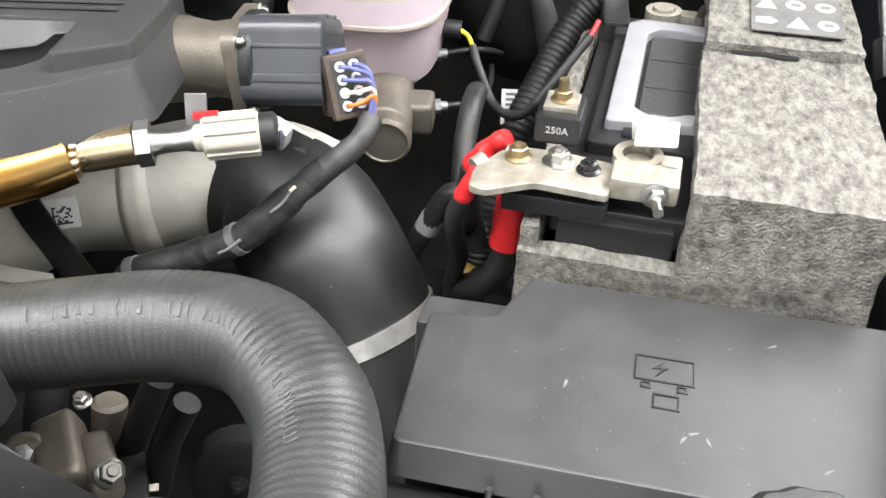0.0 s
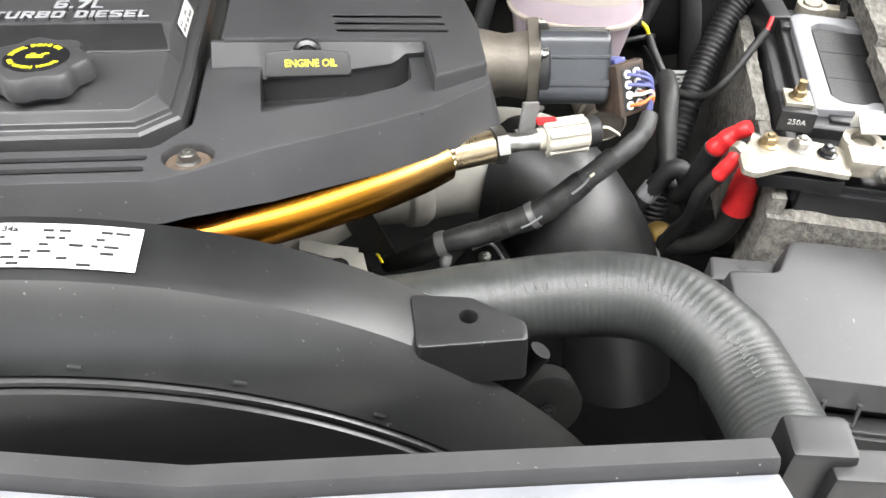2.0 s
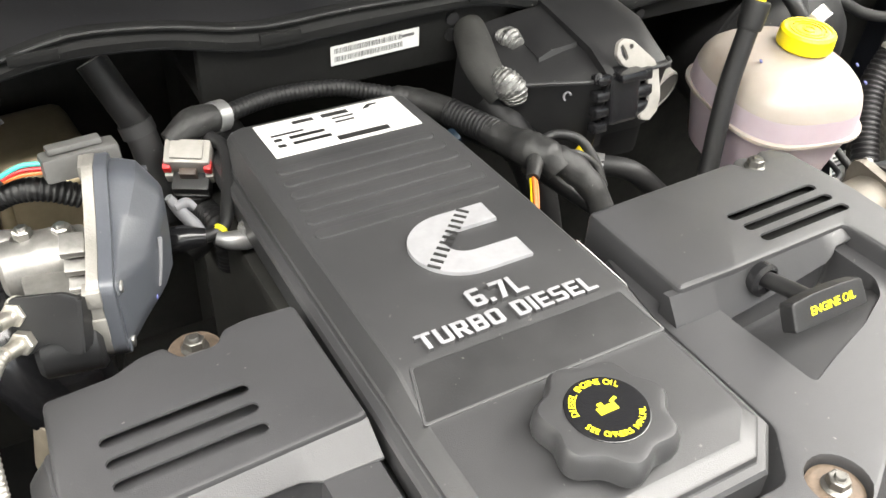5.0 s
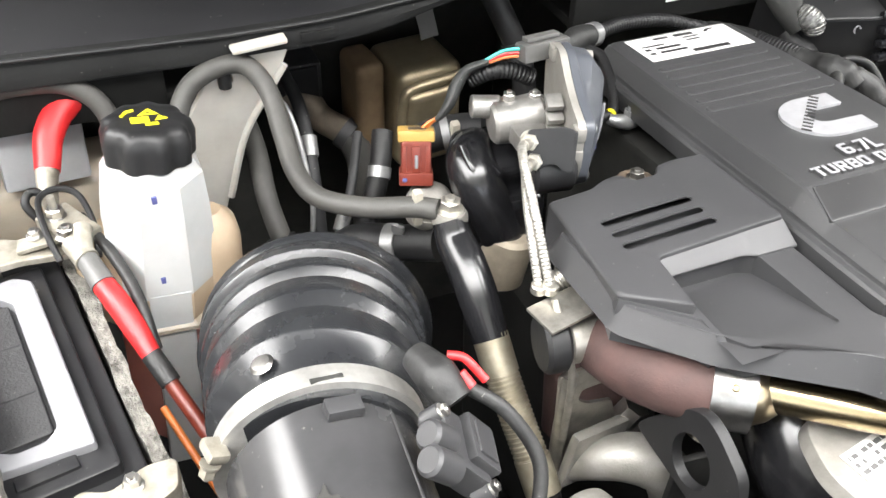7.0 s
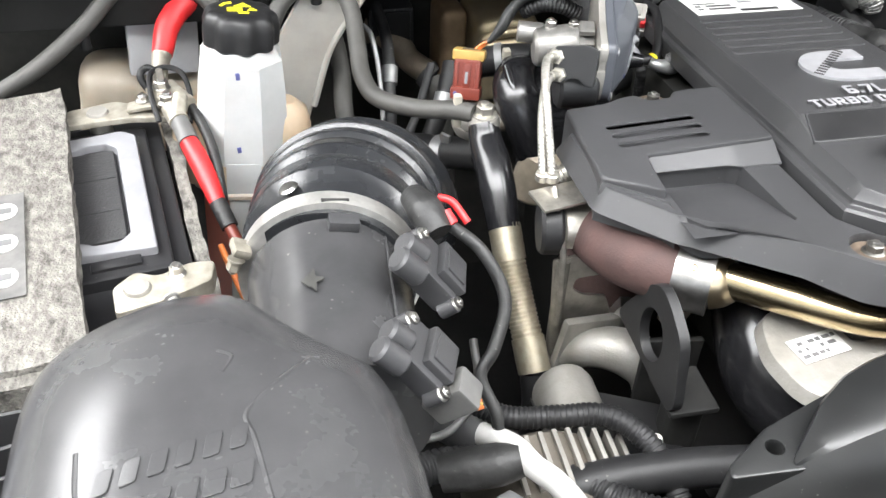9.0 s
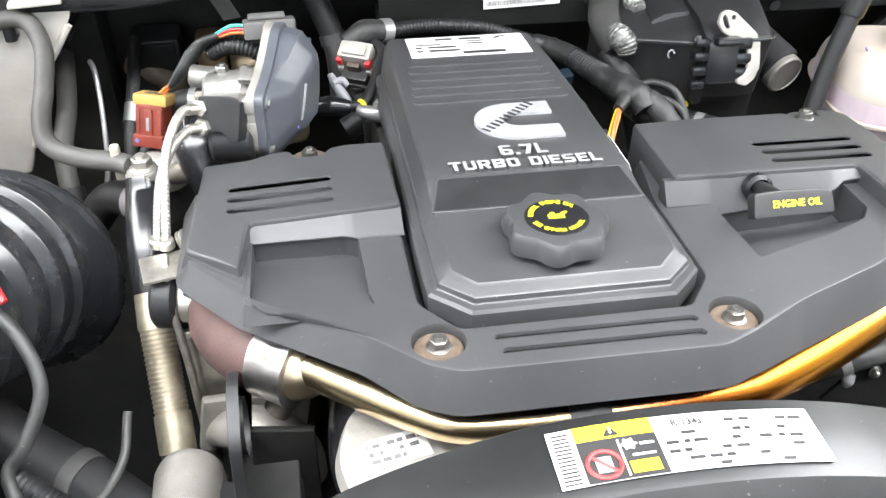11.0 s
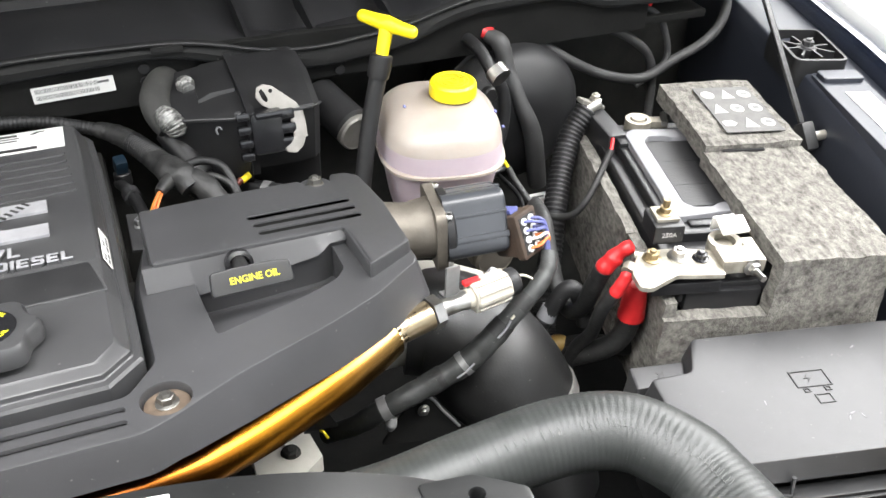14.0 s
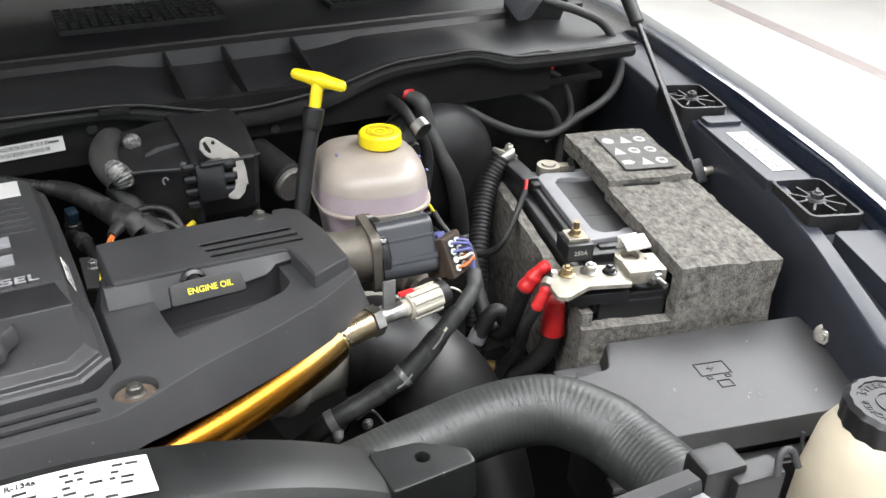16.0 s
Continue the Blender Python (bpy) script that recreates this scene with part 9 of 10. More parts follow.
wg = thing("turbo_actuator_bracket", "zinc plated bracket with a dark round mount", "bracket", (-0.78, 0.56, 1.05))
part("top_plate", box(B(), (-0.778, 0.565, 1.113), (0.05, 0.03, 0.003), 0.001, (0, 0, 12)), ZINC, wg)
part("spring", tube(B(), [(-0.775, 0.592, 1.112), (-0.765, 0.592, 1.118), (-0.752, 0.59, 1.124)], 0.008, 14, pitch=0.004, amp=0.0015), ZINC, wg)
part("disc", rod(B(), (-0.797, 0.563, 1.084), (-0.778, 0.560, 1.084), 0.0235, seg=30, bev=0.003), RUBBER, wg)
part("mount_sleeve", rod(B(), (-0.778, 0.560, 1.084), (-0.745, 0.556, 1.084), 0.019, seg=26, bev=0.002), ZINC, wg)
part("lever", tube(B(), [(-0.785, 0.570, 1.120), (-0.7835, 0.545, 1.09), (-0.780, 0.538, 1.06), (-0.778, 0.538, 0.99)], 0.003), ZINC, wg)
part("plate", plate(B(), rounded([(-0.775, 0.90), (-0.755, 0.915), (-0.742, 0.958), (-0.723, 0.984), (-0.732, 1.011), (-0.755, 1.016), (-0.765, 1.024), (-0.763, 1.036), (-0.735, 1.038), (-0.727, 1.054), (-0.745, 1.064), (-0.786, 1.060)], 0.004), [], -0.003, 0.0, 0.0008, m=pose(0, 0.545, 0, 90, 0, 0), bottom=True), ZINC, wg)
part("plate_edge", tube(B(), [(-0.777, 0.545, 1.06), (-0.777, 0.545, 0.97), (-0.775, 0.54, 0.90)], 0.006), ZINC, wg)
part("plate_bolt", hexhead(B(), (-0.737, 0.543, 1.052), (0.3, -1, 0.3), 0.0055, 0.008), ZINC, wg)
turbo = thing("turbocharger_outlet", "rusty brown turbine casting under the cover", "turbocharger", (-0.74, 0.53, 1.0))
part("casting", tube(B(), [(-0.748, 0.575, 1.070), (-0.748, 0.548, 1.080), (-0.742, 0.518, 1.088), (-0.729, 0.493, 1.095), (-0.709, 0.473, 1.098)], [0.024, 0.025, 0.026, 0.027, 0.0275], 30), TURBO, turbo)
part("lower_scroll", tube(B(), [(-0.70, 0.63, 1.02), (-0.71, 0.60, 0.98), (-0.72, 0.575, 0.93)], 0.045, 26), TURBO, turbo)
part("band_clamp", tube(B(), [(-0.7125, 0.4755, 1.0985), (-0.6895, 0.4585, 1.0995)], 0.0285, 36, 3), STEEL, turbo, "bright spot-welded band clamp")
for a in (20, 75, 130):
    q = Vector((-0.7005, 0.467, 1.0990))
    d = basis((0.8, -0.59, 0.05)).to_3x3() @ Vector((math.cos(radians(a)), math.sin(radians(a)), 0))
    part("spot_weld", lathe(B(), [(0.003, 0), (0.002, 0.0008)], Matrix.Translation(q + d * 0.0284) @ basis(d), 12), YZINC, turbo)
part("collar", tube(B(), [(-0.690, 0.459, 1.100), (-0.682, 0.4535, 1.102), (-0.676, 0.449, 1.104)], [0.023, 0.020, 0.0145], 28, 3), BRASSY, turbo)
gp = thing("coolant_outlet_plate", "pale grey cast plate with a white sticker", "plate", (-0.62, 0.39, 1.05))
part("casting", plate(B(), rounded([(-0.672, 0.392), (-0.664, 0.355), (-0.62, 0.325), (-0.53, 0.33), (-0.53, 0.375), (-0.60, 0.412), (-0.645, 0.438), (-0.662, 0.428)], 0.012), [], 1.072, 1.0835, 0.002, 0.003), CAST, gp)
part("boss", rod(B(), (-0.59, 0.385, 0.99), (-0.59, 0.385, 1.075), 0.02, seg=20), CAST, gp)
printed_label(gp, Matrix.Translation((-0.633, 0.3935, 1.0842)) @ pose(0, 0, 0, 0, 0, 11), 0.042, 0.023, 3, 31, words="white part sticker with yellow print")
EYE_OUT = [(0.505, 1.031), (0.497, 1.048), (0.462, 1.101), (0.447, 1.112), (0.431, 1.110), (0.404, 1.096), (0.399, 1.082), (0.390, 1.039), (0.397, 1.0275)]
eye = thing("lifting_eye", "dark steel engine lifting eye", "bracket", (-0.735, 0.45, 0.95))
EM = Matrix(((0, 0, -1, -0.735), (1, 0, 0, 0), (0, 1, 0, 0), (0, 0, 0, 1)))
part("plate", plate(B(), rounded(EYE_OUT, 0.009), [[(0.445 - 0.0166 * math.cos(a) + 0.011 * math.sin(a), 1.063 + 0.0155 * math.cos(a) + 0.019 * math.sin(a)) for a in np.linspace(0, 2 * math.pi, 28, endpoint=False)][::-1]], -0.004, 0.004, 0.001, m=EM, bottom=False), RUBBER, eye)
part("foot", box(B(), (-0.718, 0.414, 1.0275), (0.040, 0.045, 0.006), 0.002), GREASY, eye)
part("web", box(B(), (-0.709, 0.458, 0.99), (0.048, 0.006, 0.10), 0.002, (0, 0, -8)), GREASY, eye)
part("mounting_block", box(B(), (-0.712, 0.418, 0.985), (0.028, 0.03, 0.08), 0.008, (0, 0, -10), 3), GREASY, eye)
bd = thing("charge_air_duct", "black rubber charge duct curving below the plate", "duct", (-0.66, 0.44, 0.95))
part("duct", tube(B(), [(-0.62, 0.52, 1.055), (-0.632, 0.485, 1.058), (-0.638, 0.455, 1.045), (-0.636, 0.425, 1.025), (-0.615, 0.402, 1.005), (-0.578, 0.39, 0.99), (-0.50, 0.385, 0.98)], [0.03, 0.034, 0.037, 0.040, 0.042, 0.042, 0.042], 30), GLOSS, bd)
part("pipe_loop", tube(B(), [(-0.712, 0.47, 1.045), (-0.700, 0.475, 1.06), (-0.685, 0.48, 1.065)], 0.010), BROWNCAST, bd)
se = thing("oil_drain_elbow", "dull bright cast pipe elbow with a domed end", "pipe", (-0.745, 0.51, 0.95))
part("elbow", tube(B(), [(-0.770, 0.53, 0.955), (-0.755, 0.520, 0.972), (-0.735, 0.510, 0.980), (-0.715, 0.500, 0.976), (-0.702, 0.493, 0.962), (-0.697, 0.488, 0.94)], [0.010, 0.016, 0.020, 0.022, 0.021, 0.018], 26), CAST, se)
part("union_nut", rod(B(), (-0.720, 0.545, 0.972), (-0.708, 0.541, 0.998), 0.0125, seg=6), STEEL, se)
part("flange", box(B(), (-0.735, 0.535, 0.965), (0.09, 0.01, 0.06), 0.004, (0, 10, 10)), CAST, se)
arch = thing("tensioner_bracket", "grey arched cast bracket in front of the engine", "bracket", (-0.785, 0.465, 0.95))
bm = B()
ring = [(math.cos(radians(a)), math.sin(radians(a))) for a in range(0, 181, 12)]
loft(bm, [[Vector((-0.786 + f * 0.028 * c, y, 0.960 + f * 0.034 * s_)) for c, s_ in ring] for y, f in ((0.438, 0.94), (0.441, 1.0), (0.482, 1.0), (0.490, 0.9))])
part("cap", bm, CAST, arch, smooth=40)
part("rim", tube(B(), [(-0.786 + 0.0285 * c, 0.440, 0.960 + 0.0345 * s_) for c, s_ in ring[1:-1]], 0.0018, 8), STRAP, arch)
part("foot", box(B(), (-0.786, 0.46, 0.948), (0.06, 0.05, 0.026), 0.004), GREASY, arch)
alt = thing("alternator", "grey finned alternator low at the front of the engine", "alternator", (-0.83, 0.36, 0.9))
part("body", rod(B(), (-0.83, 0.31, 0.945), (-0.83, 0.42, 0.945), 0.062, seg=36, bev=0.01), BROWNCAST, alt)
for i in range(9):
    part("fin", box(B(), (-0.855 + 0.011 * i, 0.385, 1.005 - 0.0007 * (i - 3) ** 2), (0.004, 0.05, 0.012), 0.001), CAST, alt)
part("rear_black_cover", box(B(), (-0.75, 0.42, 0.945), (0.10, 0.09, 0.06), 0.015, (0, 0, -25)), PLASTIC, alt)
cable("corrugated_conduit", "black corrugated conduit across the front accessories", "conduit", [("sleeve", RUBBER, [(-0.895, 0.455, 1.02), (-0.871, 0.44, 1.011), (-0.850, 0.428, 1.008), (-0.811, 0.421, 1.01), (-0.781, 0.417, 1.01), (-0.760, 0.40, 1.008), (-0.746, 0.372, 1.0), (-0.74, 0.34, 0.985)], 0.0085, 0.0042)], (-0.8, 0.42, 1.01), "front conduits")
cable("corrugated_conduit", "black corrugated conduit across the front accessories", "conduit", [("sleeve", RUBBER, [(-0.835, 0.385, 0.99), (-0.807, 0.364, 0.998), (-0.791, 0.346, 1.0), (-0.766, 0.331, 1.0), (-0.734, 0.321, 1.0), (-0.70, 0.318, 1.0)], 0.0115, 0.005)], (-0.8, 0.35, 0.99), "front conduits")
cable("heater_tube", "plain black tube behind the shroud", "tube", [("tube", RUBBER, [(-0.825, 0.365, 0.99), (-0.80, 0.366, 0.998), (-0.76, 0.365, 1.0), (-0.71, 0.362, 1.0), (-0.63, 0.35, 1.0)], 0.0155, 0)], (-0.75, 0.37, 1.0))
cable("washer_hose", "smooth white plastic hose", "hose", [
    ("hose", HOSEWHITE, [(-0.882, 0.400, 1.030), (-0.873, 0.391, 1.034), (-0.862, 0.379, 1.036), (-0.854, 0.362, 1.036), (-0.841, 0.346, 1.034), (-0.831, 0.325, 1.030), (-0.825, 0.298, 1.02), (-0.828, 0.27, 0.99), (-0.85, 0.25, 0.95)], 0.0088, 0),
    ("black_sleeve", TAPE, [(-0.915, 0.380, 1.018), (-0.895, 0.376, 1.024), (-0.875, 0.372, 1.030), (-0.860, 0.370, 1.034)], [0.014, 0.016, 0.0155, 0.012], 0)], (-0.83, 0.35, 1.04))
solid("white_clip", lathe(B(), [(0.003, 0), (0.005, 0.003), (0.003, 0.006), (0.006, 0.010), (0.004, 0.016)], Matrix.Translation((-0.742, 0.395, 0.985)), 10), WHITE, "small white plastic push clip", "clip", (-0.742, 0.395, 0.985))
solid("white_tag", plate(B(), [(-0.877, 0.366), (-0.871, 0.336), (-0.863, 0.338), (-0.850, 0.350), (-0.846, 0.364), (-0.858, 0.362), (-0.866, 0.370)], [], 0.997, 1.0, 0.0005), WEB, "torn piece of pale plastic tape", "tape", (-0.868, 0.345, 1.0))

# air intake
tub = thing("air_intake_tube", "smooth black intake tube with a ribbed rubber bellows", "intake tube", (-0.97, 0.5, 1.05))
A0, A1, A2 = Vector((-0.985, 0.37, 1.095)), Vector((-0.977, 0.512, 1.092)), Vector((-0.945, 0.655, 1.045))
part("tube", tube(B(), [A0, A0.lerp(A1, 0.5), A1], [0.060, 0.0585, 0.062], 44, 6), SATIN, tub)
part("seam", tube(B(), [A0 + Vector((0.042, 0, 0.043)), A1 + Vector((0.042, 0, 0.046))], 0.001, 6), SATIN, tub)
bm = B()
path = spline([A1, A1.lerp(A2, 0.35) + Vector((0, 0, 0.012)), A1.lerp(A2, 0.75) + Vector((0, 0, 0.008)), A2, A2 + Vector((0.02, 0.05, -0.04))], 4)
prof = [(0.0, 0.0655), (0.10, 0.066), (0.16, 0.0665), (0.19, 0.074), (0.20, 0.0755), (0.27, 0.076), (0.285, 0.0735), (0.30, 0.0695), (0.33, 0.078), (0.34, 0.0795), (0.41, 0.080), (0.425, 0.0775), (0.44, 0.073), (0.47, 0.082), (0.48, 0.0835), (0.55, 0.084), (0.565, 0.081), (0.58, 0.077), (0.61, 0.086), (0.62, 0.0875), (0.69, 0.088), (0.71, 0.082), (0.75, 0.0875), (0.83, 0.089), (0.85, 0.094), (0.875, 0.0955), (0.90, 0.094), (0.91, 0.088), (0.94, 0.080), (1.0, 0.06)]
loops = []
for s, r in prof:
    f = s * (len(path) - 1)
    i = min(int(f), len(path) - 2)
    p = path[i].lerp(path[i + 1], f - i)
    d = (path[i + 1] - path[i]).normalized().lerp(Vector((0.22, 0.93, -0.30)).normalized(), min(1, s * 1.1))
    q = basis(d)
    loops.append([p + q.to_3x3() @ Vector((r * math.cos(a), r * math.sin(a), 0)) for a in np.linspace(0, 2 * math.pi, 48, endpoint=False)])
loft(bm, loops)
part("bellows", bm, BELLOWS, tub, "glossy ribbed rubber bellows", smooth=45)
D = (A2 - A1).normalized()
part("hose_clamp", tube(B(), [A1 + Vector((0.001, 0.004, 0.001)), A1 + Vector((0.003, 0.020, 0.0))], 0.0700, 48, 3), BAND, tub, "bright worm-drive hose clamp")
part("clamp_slot", tube(B(), [A1 + Vector((-0.002, 0.012, 0.0696)), A1 + Vector((0.018, 0.012, 0.0672))], 0.0025, 8), DARK, tub)
part("clamp_housing", box(B(), A1 + Vector((-0.063, 0.012, 0.034)), (0.008, 0.018, 0.014), 0.003, (0, -60, 10)), LEAD, tub)
part("clamp_screw", hexhead(B(), A1 + Vector((-0.067, 0.010, 0.026)), (-0.4, -0.2, -0.9), 0.0055, 0.010, 1.2), LEAD, tub)
part("clamp_tab", box(B(), A1 + Vector((0.012, -0.008, 0.064)), (0.022, 0.012, 0.008), 0.001, (0, 10, 0)), COVER, tub)
part("inspection_dot", lathe(B(), [(0.008, 0), (0.006, 0.002), (0.002, 0.0022)], Matrix.Translation((-1.001, 0.556, 1.153)) @ basis((-0.35, 0.1, 0.9)), 18), STEEL, tub)
bm = plate(B(), [(0.0075 * (1 + 0.4 * math.sin(5 * a) + 0.2 * math.cos(2 * a)) * math.cos(a), 0.0055 * (1 + 0.4 * math.cos(4 * a)) * math.sin(a)) for a in np.linspace(0, 2 * math.pi, 28, endpoint=False)], [], 0, 0.0009, 0.0003, m=Matrix.Translation((-0.992, 0.449, 1.1535)) @ basis((-0.1, 0, 1)))
part("glue_blob", bm, DARK, tub)
for nm, c, rot, mat, k in (("flow_sensor", (-0.9105, 0.464, 1.137), (0, 52, -14), COVER, 0.78), ("pressure_sensor", (-0.934, 0.380, 1.142), (0, 50, -20), COVER, 0.72)):
    root = thing(nm, "dark plastic air sensor screwed to the intake", "sensor", c, group="air sensors")
    m = pose(*c, *rot) @ Matrix.Diagonal((k, k, k, 1))

    def piece(cc, ss, bev):
        q = B()
        box(q, cc, ss, bev)
        bmesh.ops.transform(q, matrix=m, verts=q.verts)
        return q

    part("body", piece((0, 0, 0), (0.056, 0.050, 0.026), 0.006), mat, root)
    part("socket", rod(B(), m @ Vector((-0.020, -0.030, 0.008)), m @ Vector((-0.050, -0.034, 0.006)), 0.012 * k, seg=20, bev=0.002), mat, root)
    part("socket", rod(B(), m @ Vector((-0.020, -0.006, 0.008)), m @ Vector((-0.046, -0.010, 0.006)), 0.012 * k, seg=20, bev=0.002), mat, root)
    part("raised_cap", piece((0.012, 0.004, 0.013), (0.034, 0.042, 0.016), 0.003), mat, root)
    part("cap_groove", piece((0.012, 0.004, 0.0215), (0.024, 0.030, 0.003), 0.001), mat, root)
    for u, v in ((-0.026, 0.018), (0.028, -0.024)):
        part("screw_lug", rod(B(), m @ Vector((u, v, -0.006)), m @ Vector((u, v, 0.010)), 0.008 * k, seg=16), mat, root)
        part("screw", hexhead(B(), m @ Vector((u, v, 0.010)), m.to_3x3() @ Vector((0, 0, 1)), 0.0042, 0.004, 1.3), STEEL, root)
cable("sensor_loom", "black sensor plug and sleeve with a red lock", "wiring", [
    ("plug", TAPE, [(-0.912, 0.525, 1.158), (-0.906, 0.505, 1.158), (-0.90, 0.488, 1.150)], [0.010, 0.0135, 0.011], 0),
    ("red_lock", RED, [(-0.8925, 0.502, 1.158), (-0.888, 0.494, 1.152)], 0.0048, 0),
    ("red_lead", RED, [(-0.895, 0.515, 1.162), (-0.885, 0.510, 1.160), (-0.876, 0.497, 1.150)], 0.003, 0),
    ("sleeve", TAPE, [(-0.888, 0.498, 1.148), (-0.868, 0.480, 1.135), (-0.856, 0.455, 1.110), (-0.868, 0.432, 1.085), (-0.880, 0.42, 1.07), (-0.872, 0.40, 1.05), (-0.872, 0.39, 1.03)], [0.0045, 0.0048, 0.0048, 0.0048, 0.0045, 0.0045, 0.0045], 0)], (-0.88, 0.48, 1.1))
gplug = thing("sensor_plug", "grey plug with frayed orange leads", "connector", (-0.915, 0.365, 1.11))
part("body", box(B(), (-0.914, 0.366, 1.118), (0.022, 0.022, 0.032), 0.003, (0, 50, -20)), GREYPLUG, gplug)
for i in range(4):
    part("lead", tube(B(), [(-0.905, 0.368 + 0.003 * i, 1.104), (-0.895, 0.374 + 0.004 * i, 1.092 - 0.002 * i), (-0.888, 0.384 + 0.003 * i, 1.080)], 0.0014, 8), AMBER if i % 2 else ORANGE, gplug)

abox = thing("air_filter_box", "smooth black domed air filter box with embossed shapes", "air filter box", (-1.05, 0.28, 1.0))
PLAN = [(-1.168, 0.02), (-1.170, 0.370), (-1.158, 0.408), (-1.130, 0.433), (-1.086, 0.452), (-1.040, 0.452), (-1.005, 0.412), (-0.975, 0.385), (-0.950, 0.366), (-0.940, 0.30), (-0.938, 0.02)]
PLAN = rounded(PLAN[::-1], 0.03, 5)
bm = B()
loft(bm, [[Vector((-1.055 + (x + 1.055) * f, 0.22 + (y - 0.22) * (1 - (1 - f) * 0.75), z)) for x, y in PLAN] for f, z in ((1.01, 1.00), (1.0, 1.10), (0.985, 1.128), (0.95, 1.148), (0.89, 1.166), (0.80, 1.180), (0.66, 1.191), (0.48, 1.198), (0.25, 1.2015))])
part("lid", bm, SATIN, abox, smooth=60)


def inside(x, y):
    odd = False
    for (x0, y0), (x1, y1) in zip(PLAN, PLAN[1:] + PLAN[:1]):
        if (y0 > y) != (y1 > y) and x < (x1 - x0) * (y - y0) / (y1 - y0) + x0:
            odd = not odd
    return odd


def lid_z(x, y):
    """Height of the lid's top over the plan."""
    lo, hi = 0.05, 1.0
    for _ in range(24):
        f = (lo + hi) / 2
        if inside(-1.055 + (x + 1.055) / f, 0.22 + (y - 0.22) / (1 - (1 - f) * 0.75)):
            hi = f
        else:
            lo = f
    return float(np.interp(hi, (0.25, 0.48, 0.66, 0.80, 0.89, 0.95, 0.985, 1.0), (1.2015, 1.198, 1.191, 1.180, 1.166, 1.148, 1.128, 1.10)))


for i in range(6):
    x, y = -1.105 + 0.0125 * i, 0.266 + 0.003 * i
    for dy, w in ((0.0, 0.008), (-0.022, 0.010)):
        q = rounded([(x, y + dy), (x + w, y + dy + 0.002), (x + w + 0.002, y + dy + 0.016), (x + 0.002, y + dy + 0.014)], 0.002)
        part("embossing", plate(B(), q, [], 1.17, 1.2, 0.0003, top=lambda u, v: lid_z(u, v) + 0.0012), SATIN, abox)
for pts in (((-1.001, 0.345), (-1.018, 0.325), (-1.034, 0.304), (-1.030, 0.285), (-1.023, 0.245)), ((-1.048, 0.351), (-1.041, 0.346), (-1.046, 0.334)), ((-1.114, 0.296), (-1.112, 0.275), (-1.108, 0.25))):
    part("ridge", tube(B(), [(x, y, lid_z(x, y) - 0.0016) for x, y in pts], 0.0022, 8), SATIN, abox)
part("scuff", plate(B(), circle(0, 0, 0.0075, 12), [], 0, 0.0006, 0.0002, m=Matrix.Translation((-1.097, 0.353, 1.1905)) @ basis((-0.15, 0.12, 1))), DARK, abox)
fr = thing("filter_box_tray", "black ribbed plastic tray beside the air filter box", "tray", (-1.19, 0.35, 1.05))
# rail and ribs: a paler plastic than the tray carries the light on them
part("rail", tube(B(), [(-1.165, 0.452, 1.100), (-1.206, 0.463, 1.100), (-1.212, 0.458, 1.100), (-1.204, 0.408, 1.100), (-1.199, 0.372, 1.100), (-1.194, 0.345, 1.100), (-1.180, 0.25, 1.10)], 0.0026, 8, 4), DUSTYLIT, fr)
for x0, y0, x1, y1 in ((-1.209, 0.462, -1.158, 0.437), (-1.208, 0.437, -1.180, 0.446), (-1.168, 0.460, -1.156, 0.436), (-1.203, 0.416, -1.166, 0.420), (-1.198, 0.387, -1.166, 0.396), (-1.195, 0.364, -1.166, 0.372), (-1.190, 0.340, -1.160, 0.348), (-1.187, 0.316, -1.160, 0.324), (-1.184, 0.290, -1.160, 0.298)):
    a, b = Vector((x0, y0, 1.098)), Vector((x1, y1, 1.098))
    w = (b - a).normalized().cross(Vector((0, 0, 1))) * 0.0013
    part("rib", loft(B(), [[p - w, p + w, p + w - Vector((0, 0, 0.03)), p - w - Vector((0, 0, 0.03))] for p in (a, b)]), DUSTYLIT, fr)
part("tray", box(B(), (-1.185, 0.33, 1.03), (0.05, 0.25, 0.06), 0.004, (0, 0, 4)), PLASTIC, fr)
lens = thing("marker_lamp", "small clear plastic lamp beside the air filter box", "lamp", (-1.232, 0.44, 1.0))
part("lens", tube(B(), [(-1.230, 0.462, 1.062), (-1.231, 0.45, 1.058), (-1.229, 0.43, 1.04), (-1.226, 0.40, 1.02)], [0.012, 0.016, 0.016, 0.015], 20), DUSTYLIT, lens)
part("lens_rib", rod(B(), (-1.233, 0.452, 1.068), (-1.232, 0.446, 1.076), 0.009, seg=16), SILVERGREY, lens)

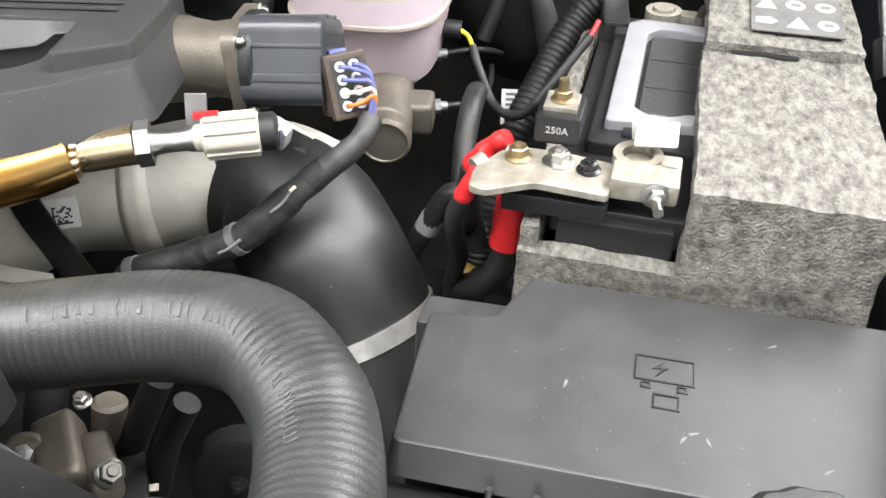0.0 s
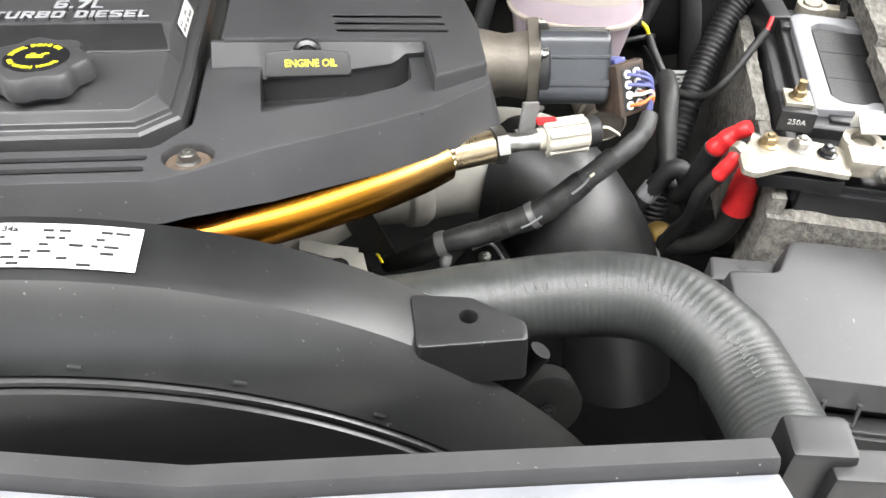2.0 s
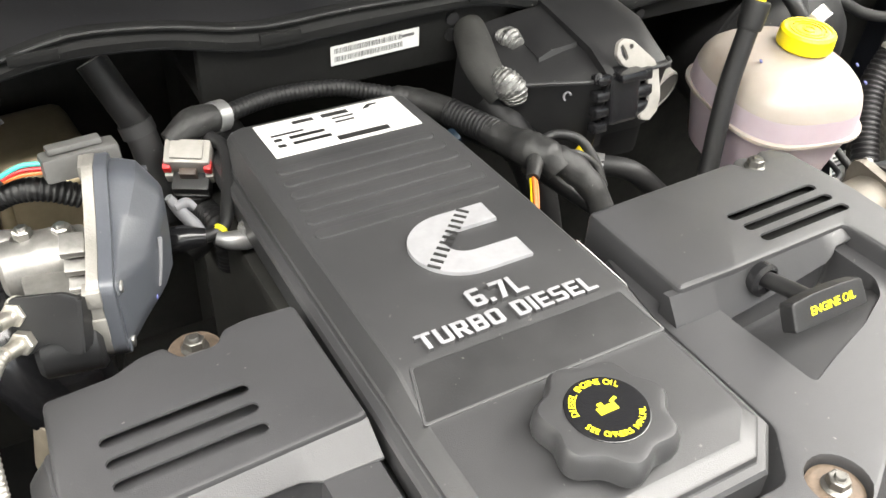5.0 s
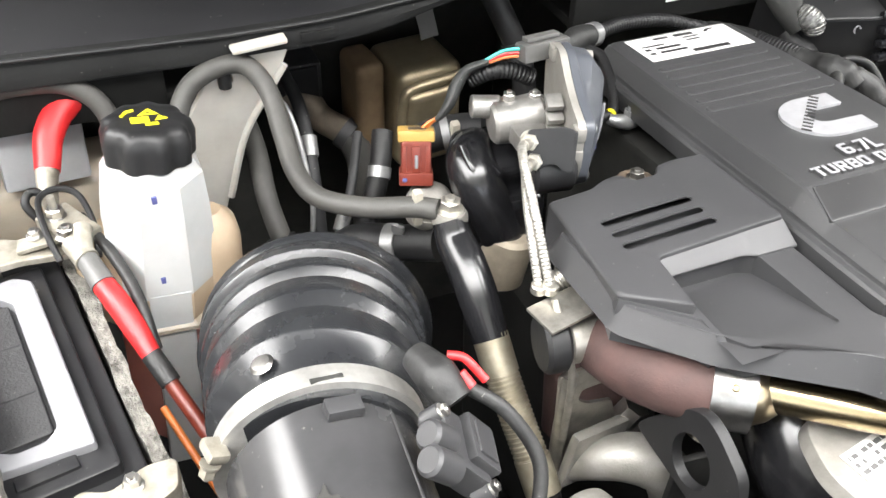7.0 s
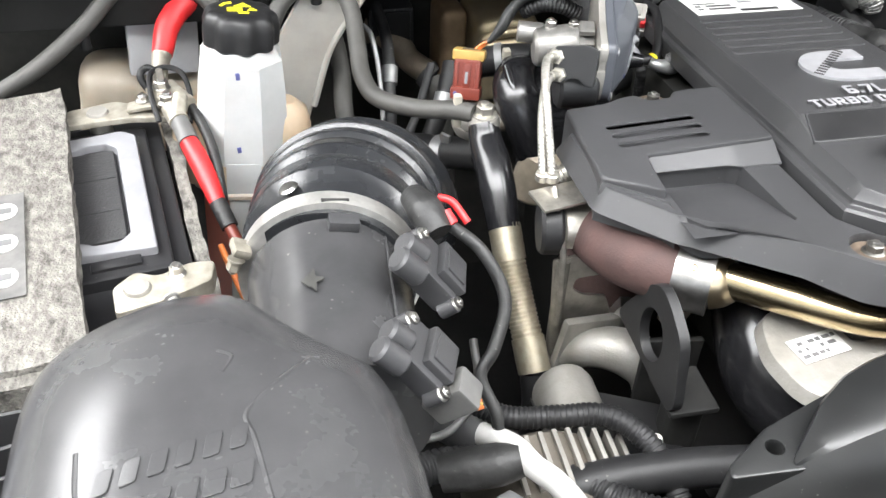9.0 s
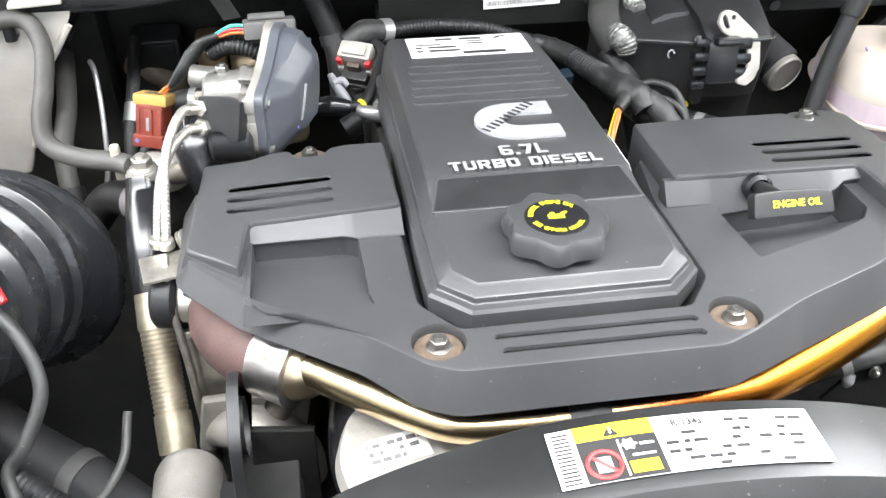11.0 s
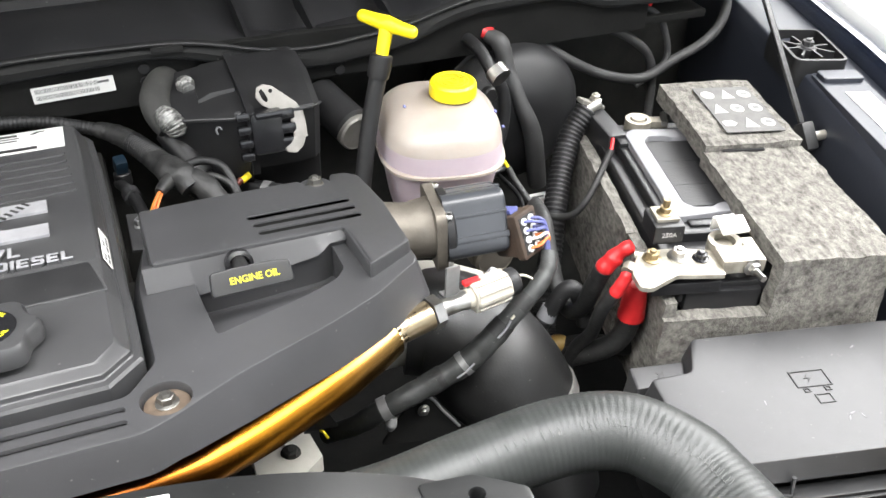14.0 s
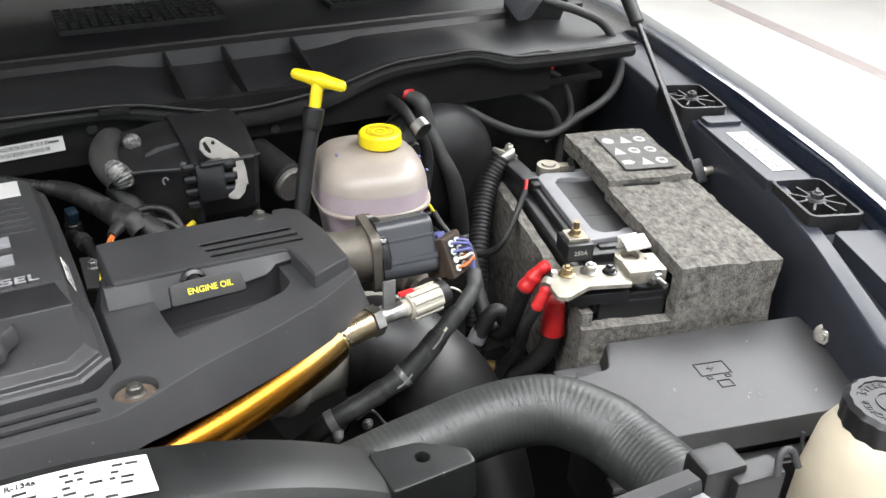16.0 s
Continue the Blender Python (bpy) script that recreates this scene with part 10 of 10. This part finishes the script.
# dim pipes and fittings deep at the back of the bay
for nm, lab_, cat_, segs, at in (
        ("heater_pipe", "dim steel heater pipe with a pale crimp", "pipe", [("pipe", DUSTYLIT, [(-0.865, 1.06, 1.06), (-0.862, 0.99, 1.045), (-0.868, 0.93, 1.00), (-0.872, 0.90, 0.94)], 0.0075, 0), ("crimp", STRAP, [(-0.863, 0.962, 1.028), (-0.866, 0.945, 1.014)], 0.0095, 0)], (-0.865, 0.97, 1.02)),
        ("vacuum_pipe", "thin grey steel line bent behind the hoses", "pipe", [("line", STRAP, [(-0.895, 0.95, 1.09), (-0.888, 0.93, 1.085), (-0.884, 0.90, 1.05), (-0.886, 0.87, 1.00), (-0.90, 0.85, 0.95)], 0.0028, 0)], (-0.886, 0.9, 1.04)),
        ("transmission_line", "dark line running down beside the engine", "pipe", [("line", DUSTYLIT, [(-0.90, 0.82, 0.95), (-0.87, 0.84, 0.985), (-0.845, 0.87, 1.02), (-0.82, 0.92, 1.05)], 0.005, 0), ("union", GREYPLUG, [(-0.866, 0.845, 0.99), (-0.858, 0.855, 1.0)], 0.0075, 0)], (-0.86, 0.86, 1.0)),
        ("firewall_loom", "dusty wiring loom along the firewall", "wiring", [("taped_run", LOOM, [(-1.30, 1.01, 1.10), (-1.22, 0.995, 1.105), (-1.14, 1.0, 1.095), (-1.05, 1.01, 1.09), (-0.97, 1.03, 1.07)], 0.010, 0), ("clip", GREYPLUG, [(-1.215, 0.995, 1.105), (-1.20, 0.996, 1.103)], 0.013, 0)], (-1.14, 1.0, 1.09)),
        ("drain_hose", "black drain hose below the throttle", "hose", [("hose", RUBBER, [(-0.80, 0.90, 1.06), (-0.815, 0.87, 1.03), (-0.835, 0.85, 0.99), (-0.85, 0.84, 0.93)], 0.011, 0), ("clamp", STRAP, [(-0.812, 0.875, 1.035), (-0.816, 0.868, 1.027)], 0.0122, 0)], (-0.82, 0.86, 1.01))):
    cable(nm, lab_, cat_, segs, at)
dbx = thing("relay_box", "dusty black relay box on the firewall", "relay", (-0.84, 1.08, 1.02))
part("body", box(B(), (-0.845, 1.09, 1.02), (0.06, 0.05, 0.07), 0.006), DUSTYLIT, dbx)
part("lid", box(B(), (-0.845, 1.066, 1.022), (0.05, 0.008, 0.058), 0.003), PLASTIC, dbx)
for nm, lab_, cat_, segs, at in (
        ("charge_pipe", "dim black pipe low beside the engine", "pipe", [("pipe", DUSTYLIT, [(-1.02, 0.66, 0.90), (-0.95, 0.60, 0.885), (-0.88, 0.55, 0.875), (-0.82, 0.50, 0.86)], 0.024, 0), ("band", GREYPLUG, [(-0.905, 0.568, 0.879), (-0.893, 0.559, 0.877)], 0.0255, 0)], (-0.92, 0.58, 0.88)),
        ("brake_line", "thin dark line low beside the engine", "pipe", [("line", GREYPLUG, [(-0.98, 0.50, 0.90), (-0.93, 0.49, 0.915), (-0.88, 0.50, 0.91), (-0.85, 0.53, 0.93), (-0.845, 0.57, 0.95)], 0.004, 0)], (-0.9, 0.5, 0.91)),
        ("lower_hose", "dusty ribbed hose low beside the engine", "hose", [("hose", DUSTYLIT, [(-0.96, 0.44, 0.90), (-0.92, 0.46, 0.91), (-0.87, 0.47, 0.90), (-0.84, 0.47, 0.87)], 0.014, 0.006)], (-0.9, 0.46, 0.9))):
    cable(nm, lab_, cat_, segs, at)
